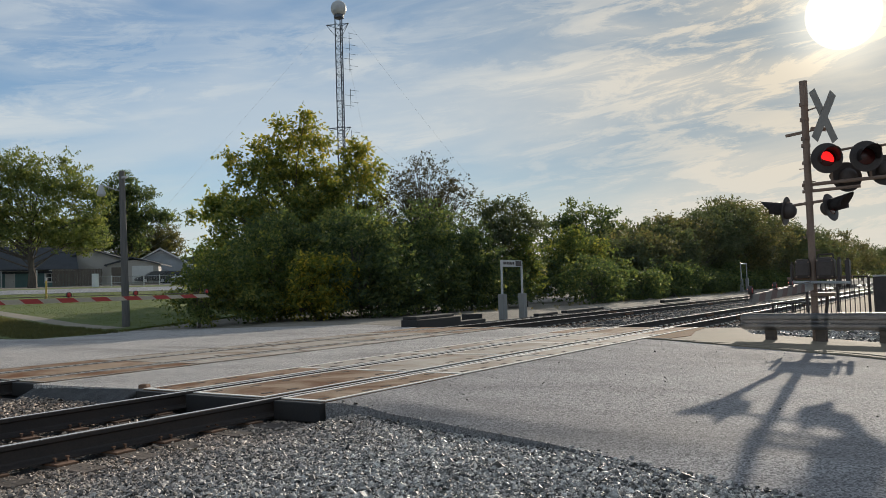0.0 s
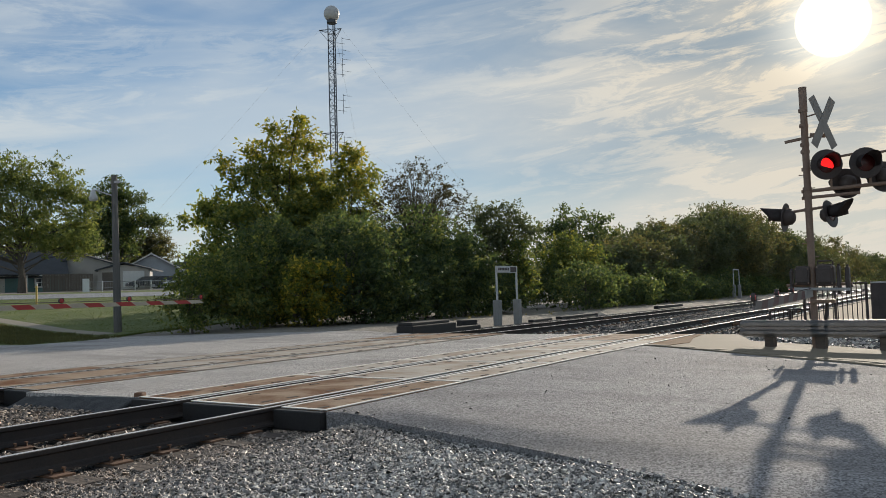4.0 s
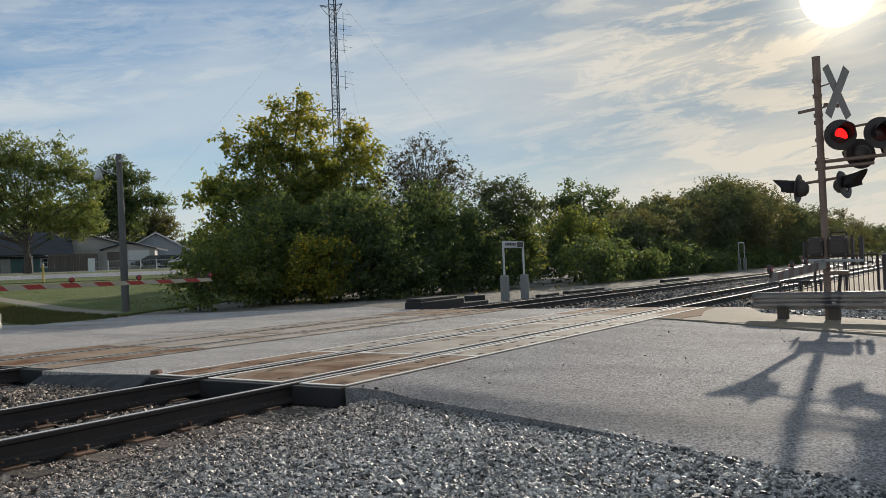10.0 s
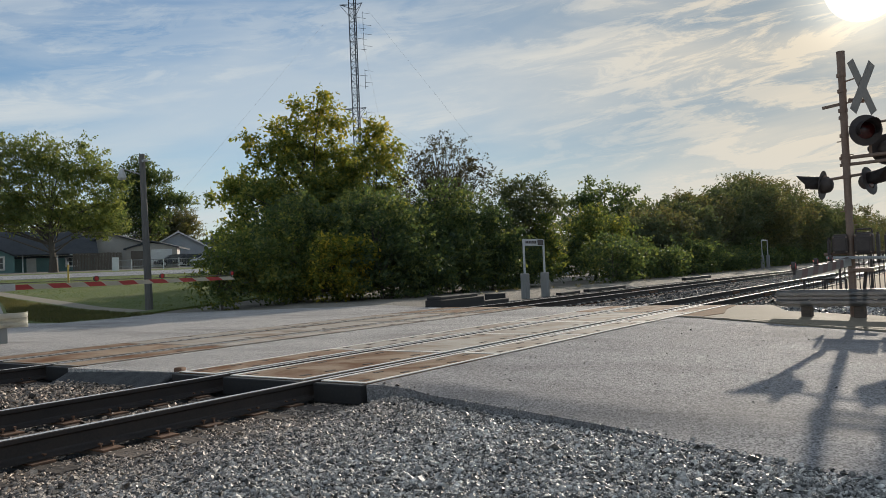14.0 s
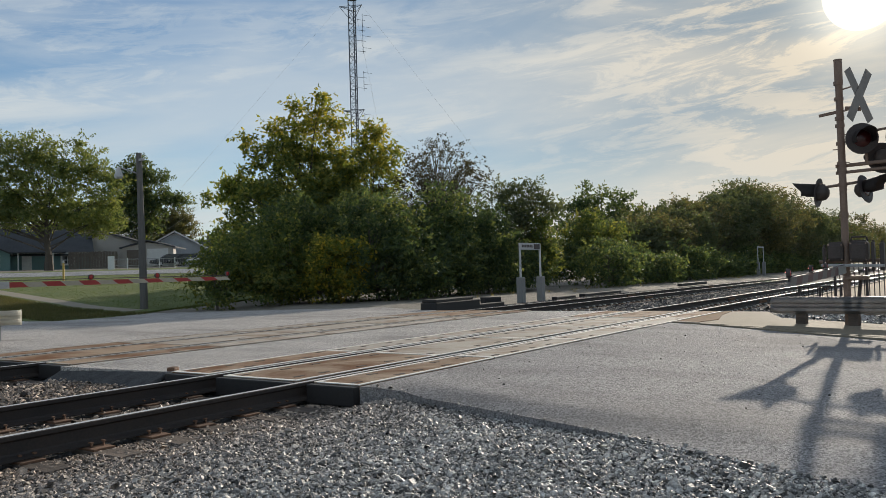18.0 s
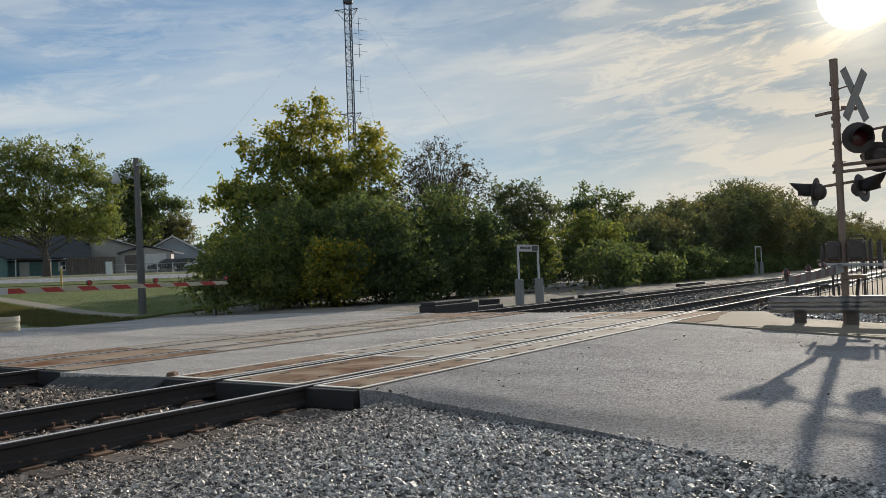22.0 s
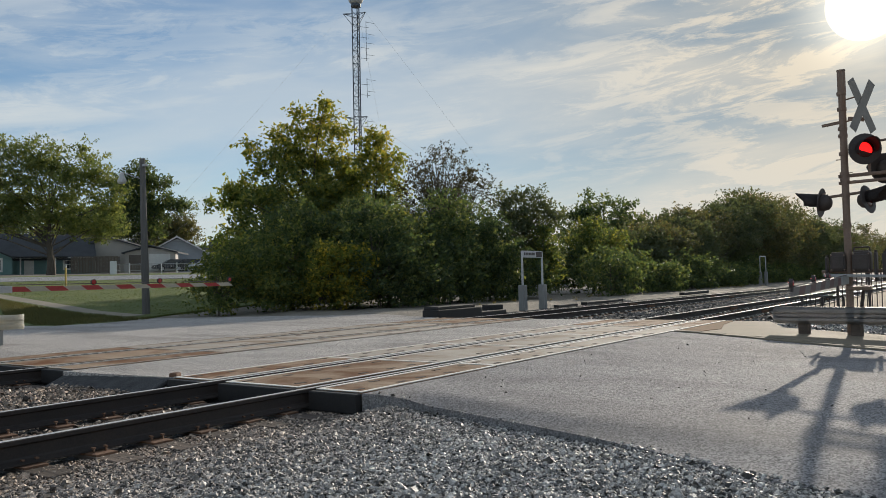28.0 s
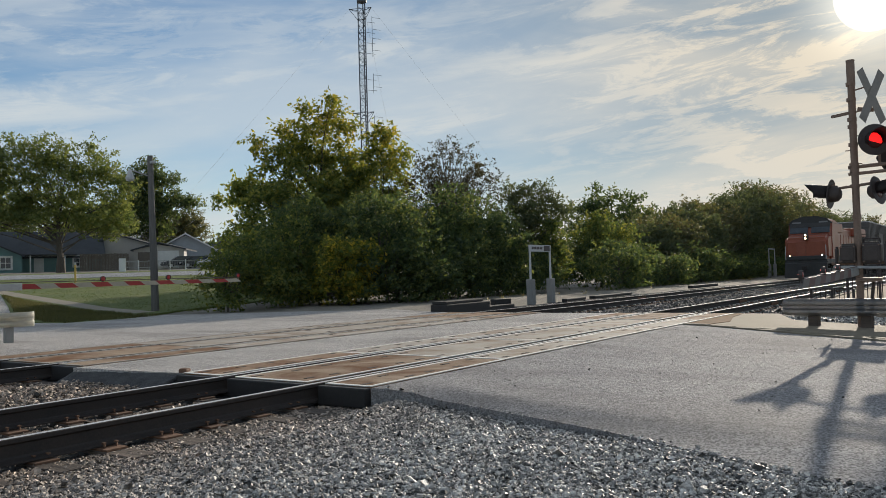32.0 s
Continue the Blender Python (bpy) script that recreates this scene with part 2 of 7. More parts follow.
def asphalt(name, c1, c2, dark):
    """Worn asphalt: pale aggregate in darker binder, patches, wheel-worn streaks and thin cracks."""
    m = surf(name, c1, c2, 110, 0.6, 0.85, bump=0.8, depth=0.012, spec=0.08)
    nt = m.node_tree
    b = nt.nodes["Principled BSDF"]
    col = b.inputs["Base Color"].links[0].from_socket
    v = nt.nodes.new("ShaderNodeTexVoronoi")
    v.inputs["Scale"].default_value = 75
    nt.links.new(nt.nodes.new("ShaderNodeNewGeometry").outputs["Position"], v.inputs["Vector"])
    sep = nt.nodes.new("ShaderNodeSeparateColor")
    nt.links.new(v.outputs["Color"], sep.inputs[0])
    speck = nt.nodes.new("ShaderNodeMapRange")
    speck.inputs[3].default_value, speck.inputs[4].default_value = 0.42, 1.6
    nt.links.new(sep.outputs[0], speck.inputs[0])
    col = mix_col(nt, 1.0, col, speck.outputs[0], "MULTIPLY")
    streak = nt.nodes.new("ShaderNodeMapRange")
    streak.inputs[1].default_value, streak.inputs[2].default_value = 0.50, 0.68
    nt.links.new(tex_noise(nt, 0.9, 6, 0.65, (0.55, 0.16, 1.0), None, 0.7), streak.inputs[0])
    col = mix_col(nt, math_node(nt, "MULTIPLY", streak.outputs[0], 0.55), col, dark)
    pit = nt.nodes.new("ShaderNodeTexVoronoi")
    pit.inputs["Scale"].default_value = 9
    nt.links.new(nt.nodes.new("ShaderNodeNewGeometry").outputs["Position"], pit.inputs["Vector"])
    hole = nt.nodes.new("ShaderNodeMapRange")
    hole.inputs[1].default_value, hole.inputs[2].default_value = 0.05, 0.09
    hole.inputs[3].default_value, hole.inputs[4].default_value = 0.75, 0.0
    nt.links.new(pit.outputs["Distance"], hole.inputs[0])
    col = mix_col(nt, hole.outputs[0], col, tuple(c * 0.4 for c in dark))
    nt.links.new(col, b.inputs["Base Color"])
    return m


def stone_mat(name, *args, **kw):
    """Crushed stone that brake dust has browned near the rails."""
    m = surf(name, *args, **kw)
    nt = m.node_tree
    b = nt.nodes["Principled BSDF"]
    col = b.inputs["Base Color"].links[0].from_socket
    sep = nt.nodes.new("ShaderNodeSeparateXYZ")
    nt.links.new(nt.nodes.new("ShaderNodeNewGeometry").outputs["Position"], sep.inputs[0])
    rust = nt.nodes.new("ShaderNodeMapRange")
    rust.inputs[1].default_value, rust.inputs[2].default_value = -1.9, 0.5
    nt.links.new(math_node(nt, "ADD", sep.outputs[1], math_node(nt, "MULTIPLY", tex_noise(nt, 2.2, 4), 1.2)), rust.inputs[0])
    nt.links.new(mix_col(nt, math_node(nt, "MULTIPLY", rust.outputs[0], 0.8), col, mix_col(nt, 1.0, col, (0.72, 0.54, 0.40), "MULTIPLY")), b.inputs["Base Color"])
    return m


ASPHALT = asphalt("asphalt", (0.255, 0.242, 0.238), (0.385, 0.368, 0.36), (0.165, 0.155, 0.15))
WORN_ASPHALT = asphalt("pale_worn_asphalt", (0.36, 0.337, 0.315), (0.51, 0.48, 0.45), (0.20, 0.185, 0.175))
CONCRETE = surf("concrete", (0.33, 0.285, 0.235), (0.49, 0.44, 0.375), 55, 1.2, 0.8, bump=0.3, depth=0.004, vary=0.07, spec=0.2,
                stain=((0.25, 0.17, 0.11), 1.1, 0.44, 0.72))
RUSTY_CONCRETE = surf("rust_stained_concrete", (0.25, 0.172, 0.112), (0.40, 0.305, 0.22), 50, 0.9, 0.85, bump=0.3, depth=0.004, vary=0.14, spec=0.12,
                      stain=((0.15, 0.068, 0.03), 1.1, 0.40, 0.64))
PALE_CONCRETE = surf("pale_concrete", (0.22, 0.185, 0.135), (0.30, 0.255, 0.19), 40, 1.0, 0.85, bump=0.3, depth=0.006, spec=0.1,
                     stain=((0.21, 0.19, 0.16), 1.1, 0.55, 0.8))
# slab edges: the sun's glare on the steel is put in as near-white colour
STEEL_EDGE = surf("glare_white_steel_edge", (0.76, 0.71, 0.63), (0.92, 0.87, 0.79), 60, 3, 0.7, metal=0.0, bump=0.1, depth=0.002)
RAIL_TOP = surf("polished_rail_head", (0.58, 0.56, 0.53), (0.72, 0.69, 0.65), 30, 2, 0.42, metal=0.35, bump=0.0)
RAIL_SIDE = surf("rusted_rail", (0.016, 0.013, 0.012), (0.045, 0.033, 0.027), 60, 3, 0.75, bump=0.3, depth=0.003)
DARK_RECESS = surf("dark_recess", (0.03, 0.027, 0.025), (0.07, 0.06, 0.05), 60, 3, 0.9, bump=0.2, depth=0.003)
TIE_WOOD = surf("creosoted_timber", (0.055, 0.042, 0.034), (0.15, 0.115, 0.09), 25, 2, 0.9, bump=0.8, depth=0.012, vary=0.3,
                stretch=(1.0, 0.12, 1.0), local=True)
PLATE_RUST = surf("rusted_plate", (0.10, 0.055, 0.035), (0.22, 0.12, 0.07), 50, 4, 0.85, bump=0.4, depth=0.004, vary=0.2)
CLIP_STEEL = surf("worn_clip_steel", (0.40, 0.37, 0.34), (0.58, 0.54, 0.50), 50, 4, 0.4, metal=0.7, bump=0.2, depth=0.003, vary=0.2)
STONE = stone_mat("crushed_stone", (0.05, 0.047, 0.042), (0.70, 0.66, 0.60), 70, 14, 0.55, bump=0.5, depth=0.006, vary=0.92, island=True)
DARK_STONE = surf("grimy_crushed_stone", (0.06, 0.055, 0.05), (0.20, 0.185, 0.17), 60, 12, 0.7, bump=0.4, depth=0.006, vary=0.7, island=True)
# bed coloured near black: the shade in the gaps between the stones
GAP_SHADE_BED = surf("ballast_bed", (0.012, 0.011, 0.01), (0.045, 0.042, 0.039), 30, 2.0, 0.9, bump=1.0, depth=0.05)
EARTH = surf("dry_earth_verge", (0.17, 0.145, 0.115), (0.32, 0.29, 0.24), 18, 0.5, 0.95, bump=0.9, depth=0.05)
LAWN = surf("mown_lawn", (0.08, 0.115, 0.024), (0.145, 0.172, 0.042), 14, 0.3, 0.95, bump=0.9, depth=0.06,
            stain=((0.22, 0.20, 0.09), 0.3, 0.52, 0.80))
CRUMBLED = surf("crumbled_black_asphalt", (0.03, 0.03, 0.031), (0.13, 0.128, 0.126), 55, 5, 0.9, bump=1.0, depth=0.03)
DARK_TREES = leaf_mat("leaf_dark", (0.035, 0.06, 0.038), (0.075, 0.11, 0.058), (0.20, 0.215, 0.08))
MID_LEAF = leaf_mat("leaf_mid", (0.05, 0.08, 0.038), (0.10, 0.135, 0.052), (0.27, 0.255, 0.072))
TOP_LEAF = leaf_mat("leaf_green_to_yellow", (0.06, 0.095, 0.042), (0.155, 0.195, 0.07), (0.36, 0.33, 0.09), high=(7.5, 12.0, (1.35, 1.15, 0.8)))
YELLOW_LEAF = leaf_mat("leaf_yellowing", (0.08, 0.12, 0.035), (0.17, 0.185, 0.05), (0.60, 0.44, 0.07), 0.58)
# browning and dull leaves, their colours lifted to stand in for a haze veil
BROWN_LEAF = leaf_mat("leaf_browning_hazed", (0.072, 0.086, 0.052), (0.12, 0.122, 0.072), (0.20, 0.165, 0.085), 0.42)
HAZE_LEAF = leaf_mat("leaf_dull_hazed", (0.064, 0.085, 0.056), (0.096, 0.118, 0.074), (0.15, 0.155, 0.09), 0.42)
TWIG_LEAF = leaf_mat("leaf_withered", (0.03, 0.034, 0.022), (0.06, 0.055, 0.03), (0.10, 0.08, 0.04), 0.3)
PALE_STREET = asphalt("pale_street", (0.27, 0.27, 0.275), (0.36, 0.36, 0.365), (0.22, 0.22, 0.23))
BARK = surf("bark", (0.05, 0.042, 0.034), (0.13, 0.11, 0.09), 14, 2, 0.95, bump=1.0, depth=0.04, stretch=(1, 1, 0.25))


# ---------------------------------------------------------------- mesh helpers
def mesh_of(bm, name):
    me = bpy.data.meshes.new(name)
    bm.to_mesh(me)
    bm.free()
    return me


def part(name, bm, material, parent=None, label="", smooth=False):
    me = bm if isinstance(bm, bpy.types.Mesh) else mesh_of(bm, name)
    if material and not me.materials:
        me.materials.append(material)
    if smooth:
        me.polygons.foreach_set("use_smooth", [True] * len(me.polygons))
    ob = new(name, me)
    if parent:
        ob.parent = parent
    if label:
        ob["label"] = label
    return ob


def empty(name, m=None, **tags):
    ob = new(name)
    ob.empty_display_size = 0.2
    if m is not None:
        ob.matrix_basis = m
    return tagged(ob, **tags)


def box(bm, c, s, rot=None, bevel=0.0):
    """A box with centre c and sizes s, its edges rounded by bevel."""
    m = Matrix.LocRotScale(c, Euler([radians(a) for a in rot]) if rot else None, s)
    made = bmesh.ops.create_cube(bm, size=1.0, matrix=m)
    if bevel:
        edges = list({e for v in made["verts"] for e in v.link_edges})
        bmesh.ops.bevel(bm, geom=edges, offset=bevel, segments=2, affect="EDGES", profile=0.6)
    return bm


def rod(bm, a, b, r0, r1=None, n=10, caps=True):
    """A round bar from a to b."""
    a, b = Vector(a), Vector(b)
    way = b - a
    m = Matrix.Translation((a + b) / 2) @ way.to_track_quat("Z", "Y").to_matrix().to_4x4()
    bmesh.ops.create_cone(bm, cap_ends=caps, segments=n, radius1=r0, radius2=r0 if r1 is None else r1, depth=way.length, matrix=m)
    return bm


def ball(bm, c, r, scale=(1, 1, 1), sub=2):
    bmesh.ops.create_icosphere(bm, subdivisions=sub, radius=r, matrix=Matrix.Translation(c) @ Matrix.Diagonal((*scale, 1)))
    return bm


def lathe(bm, profile, n=24, m=Matrix()):
    """Turns a profile of (radius, z) round z."""
    rings = []
    for r, z in profile:
        rings.append([bm.verts.new(m @ Vector((r * math.cos(2 * math.pi * k / n), r * math.sin(2 * math.pi * k / n), z))) for k in range(n)])
    for p, q in zip(rings, rings[1:]):
        for k in range(n):
            bm.faces.new((p[k], p[(k + 1) % n], q[(k + 1) % n], q[k]))
    return bm


def prism(bm, pts, m=Matrix(), depth=1.0):
    """A flat outline (x, y) given thickness along z."""
    low = [bm.verts.new(m @ Vector((x, y, 0))) for x, y in pts]
    top = [bm.verts.new(m @ Vector((x, y, depth))) for x, y in pts]
    bm.faces.new(low[::-1])
    bm.faces.new(top)
    for k in range(len(pts)):
        j = (k + 1) % len(pts)
        bm.faces.new((low[k], low[j], top[j], top[k]))
    return bm


def B():
    return bmesh.new()


def raw_mesh(name, verts, faces, material):
    """A mesh from arrays: verts (n, 3), faces (m, k)."""
    me = bpy.data.meshes.new(name)
    verts, faces = np.asarray(verts, np.float32), np.asarray(faces, np.int32)
    me.vertices.add(len(verts))
    me.vertices.foreach_set("co", verts.ravel())
    me.loops.add(faces.size)
    me.loops.foreach_set("vertex_index", faces.ravel())
    me.polygons.add(len(faces))
    me.polygons.foreach_set("loop_start", np.arange(0, faces.size, faces.shape[1], dtype=np.int32))
    me.polygons.foreach_set("use_smooth", np.zeros(len(faces), bool))
    me.update(calc_edges=True)
    me.materials.append(material)
    return me


# ---------------------------------------------------------------- ground
def step(a, b, x):
    u = np.clip((x - a) / (b - a), 0, 1)
    return u * u * (3 - 2 * u)


def land(x, y):
    """Height of the ground: level along the tracks, rising towards the houses."""
    x, y = np.asarray(x, float), np.asarray(y, float)
    s = 0.53 * x + 0.848 * (y + 6.1)
    rise = np.interp(s, [0, 30, 40, 66, 100, 170, 400], [-0.26, -0.26, 0.05, 1.95, 2.85, 3.6, 4.5])
    w = step(4, 22, y - 0.45 * x)
    flat = -0.24 + 0.25 * step(8.2, 11.0, y) * step(18, 24, x) + 0.12 * step(-2, -5, y) * step(15.5, 17.5, x)
    return flat * (1 - w) + rise * w


def ground():
    xs = np.unique(np.r_[np.linspace(-2500, -60, 14), np.linspace(-60, 120, 151), np.linspace(120, 900, 40), np.linspace(900, 4000, 10)])
    ys = np.unique(np.r_[np.linspace(-2500, -40, 14), np.linspace(-40, 110, 131), np.linspace(110, 400, 20), np.linspace(400, 3500, 10)])
    gx, gy = np.meshgrid(xs, ys)
    z = land(gx, gy) + 0.02 * np.sin(gx * 1.7) * np.sin(gy * 1.3) - 0.05
    z = z - 0.25 * step(-16, -11, gy) * step(11.5, 9.5, gy)
    v = np.stack([gx.ravel(), gy.ravel(), z.ravel()], 1)
    nx, ny = len(xs), len(ys)
    i = (np.arange(ny - 1)[:, None] * nx + np.arange(nx - 1)).ravel()
    me = raw_mesh("ground", v, np.stack([i, i + 1, i + nx + 1, i + nx], 1), EARTH)
    tagged(part("ground", me, None, smooth=True), "dry earth and gravel verge round the railway crossing", "ground", kind="structure")


ROAD_LEFT = [(3.0, -14), (4.4, -8), (5.0, -5.6), (5.14, -5.02), (5.31, -4.64), (5.47, -4.22), (5.74, -3.5), (5.93, -2.8), (6.05, -2.3), (6.2, -1.8), (6.3, -1.2), (6.16, -0.4), (6.2, 3.0), (6.0, 4.2), (6.1, 7.6), (5.4, 9.5), (-6, 12), (-40, 16)]
ROAD_RIGHT = [(6.5, -14), (11.0, -8), (12.6, -6.1), (13.65, -4.8), (14.1, -3.9), (14.7, -2.95), (15.28, -1.9), (15.6, -1.35), (15.78, -0.7), (19.7, -0.4), (19.7, 3.0), (19.6, 4.2), (19.7, 7.6), (22.6, 12.0), (23.2, 15.0), (21.5, 19.6), (19.7, 22.5), (17.5, 21.3), (15.4, 21.2), (15.3, 23), (16.5, 27), (19, 32.5), (24, 44), (24, 51.9), (-40, 92)]


def fill(name, outline, height, material, label, category, thick=0.25, kind="structure", step_len=0.6):
    """A slab that covers an outline, its top at height(x, y)."""
    bm = B()
    vs = [bm.verts.new((x, y, 0)) for x, y in outline]
    f = bm.faces.new(vs)
    bm.normal_update()
    if f.normal.z < 0:
        f.normal_flip()
    for axis in (0, 1):
        lo = min(p[axis] for p in outline)
        hi = max(p[axis] for p in outline)
        lo, hi = max(lo, -12), min(hi, 60)
        k = lo + step_len
        while k < hi:
            co, no = [0, 0, 0], [0, 0, 0]
            co[axis], no[axis] = k, 1
            bmesh.ops.bisect_plane(bm, geom=bm.verts[:] + bm.edges[:] + bm.faces[:], plane_co=co, plane_no=no)
            k += step_len
    for v in bm.verts:
        v.co.z = height(v.co.x, v.co.y)
    rim = [e for e in bm.edges if e.is_boundary]
    for e in rim:
        e.smooth = False
    made = bmesh.ops.extrude_edge_only(bm, edges=rim)
    for v in made["geom"]:
        if isinstance(v, bmesh.types.BMVert):
            v.co.z -= thick
    bmesh.ops.recalc_face_normals(bm, faces=bm.faces[:])
    for f in bm.faces:
        f.smooth = f.normal.z > 0.7
    return tagged(part(name, bm, material), label, category, kind=kind)


def edge_x(y):
    """Where the asphalt's ragged edge runs."""
    pts = sorted((b, a) for a, b in ROAD_LEFT if b < 8)
    return np.interp(y, [p[0] for p in pts], [p[1] for p in pts])


def edge_drop(y):
    """Where the asphalt stands as a step above the ballast (1) and where the stones lie flush with it (0)."""
    return float(step(-4.4, -2.6, np.asarray(y, float))) if np.ndim(y) == 0 else step(-4.4, -2.6, y)


def road_z(x, y):
    near = -0.015 - 0.02 * max(0.0, -0.8 - y)
    if y < -0.9:
        lip = min(1.0, (-0.9 - y) / 0.6)
        near -= 0.075 * lip * (1 - float(step(-0.03, 0.75 - 0.42 * edge_drop(y), x - float(edge_x(y)))))
    far = -0.015 - 0.012 * max(0.0, y - 7.6)
    if y < 7.6:
        return max(near, -0.4)
    w = float(step(16, 32, y))
    return far * (1 - w) + max(far, float(land(x, y)) + 0.02) * w


def ramp_down(xs, ys):
    """The broken asphalt edge that falls from the road to the ballast."""
    rng = np.random.default_rng(int(10 * ys[0]))
    n, k = 9, 26
    v = []
    for j in range(k + 1):
        y = ys[0] + (ys[1] - ys[0]) * j / k
        wob = rng.uniform(-0.06, 0.1)
        for i in range(n + 1):
            u = i / n
            drop = float(step(0, 1, u)) * 0.25
            v.append((xs[0] + (xs[1] - xs[0]) * u * (1 + wob) + (0.03 if xs[1] < xs[0] else -0.03), y, -0.016 - drop + rng.uniform(-0.008, 0.008) * min(1, 4 * u)))
    q = [(j * (n + 1) + i, j * (n + 1) + i + 1, (j + 1) * (n + 1) + i + 1, (j + 1) * (n + 1) + i) for j in range(k) for i in range(n)]
    me = raw_mesh("asphalt_edge", v, q, CRUMBLED)
    bm = B()
    bm.from_mesh(me)
    bmesh.ops.recalc_face_normals(bm, faces=bm.faces[:])
    if sum(f.normal.z for f in bm.faces) < 0:
        bmesh.ops.reverse_faces(bm, faces=bm.faces[:])
    bmesh.ops.solidify(bm, geom=bm.faces[:], thickness=0.05)
    tagged(part("asphalt_edge", bm, CRUMBLED, smooth=True), "crumbling asphalt edge sloping down to the ballast", "road edge", kind="structure")


def roads():
    near = [p for p in ROAD_LEFT if p[1] < -0.9] + [(6.14, -0.76), (15.78, -0.76)] + [p for p in ROAD_RIGHT if p[1] < -0.9][::-1]
    fill("road", near, road_z, ASPHALT, "worn grey asphalt road leading to the crossing", "road", step_len=0.14)
    between = [(6.2, 2.3), (6.0, 4.48), (19.7, 4.48), (19.7, 2.3)]
    for xs, ys in (((6.2, 5.45), (2.32, 4.48)), ((19.7, 20.3), (2.32, 4.48)), ((6.1, 5.7), (7.6, 9.2))):
        ramp_down(xs, ys)
    fill("road_between_tracks", between, lambda x, y: -0.012, WORN_ASPHALT, "grey asphalt strip between the two tracks", "road")
    far = [(6.1, 7.55)] + [p for p in ROAD_LEFT if p[1] > 9] + [p for p in ROAD_RIGHT if p[1] > 7.6][::-1] + [(19.7, 7.55)]
    fill("far_road", far, road_z, WORN_ASPHALT, "pale worn asphalt road beyond the tracks", "road", step_len=1.5)


ground()
roads()


# ---------------------------------------------------------------- tracks
RAILS = (0.0, 1.507, 5.25, 6.757)
X0, X1 = 6.16, 19.73
PANEL = (X1 - X0) / 5


def rail_mesh(x0, x1):
    half = [(0.0, -0.19), (0.075, -0.19), (0.075, -0.178), (0.02, -0.158), (0.009, -0.14), (0.009, -0.055), (0.03, -0.042), (0.0365, -0.036), (0.0365, -0.008), (0.03, -0.001), (0.021, 0.0), (0.0, 0.0)]
    out = half + [(-y, z) for y, z in half[-2:0:-1]]
    n = len(out)
    v = [(x, y, z) for x in (x0, x1) for y, z in out]
    bm = B()
    vs = [bm.verts.new(p) for p in v]
    for k in range(n):
        j = (k + 1) % n
        f = bm.faces.new((vs[k], vs[j], vs[n + j], vs[n + k]))
        zs = (out[k][1], out[j][1])
        f.material_index = 1 if min(zs) > -0.0015 else 0
    bm.faces.new(vs[:n][::-1])
    bm.faces.new(vs[n:])
    bmesh.ops.recalc_face_normals(bm, faces=bm.faces[:])
    me = mesh_of(bm, "rail")
    me.materials.append(RAIL_SIDE)
    me.materials.append(RAIL_TOP)
    return me


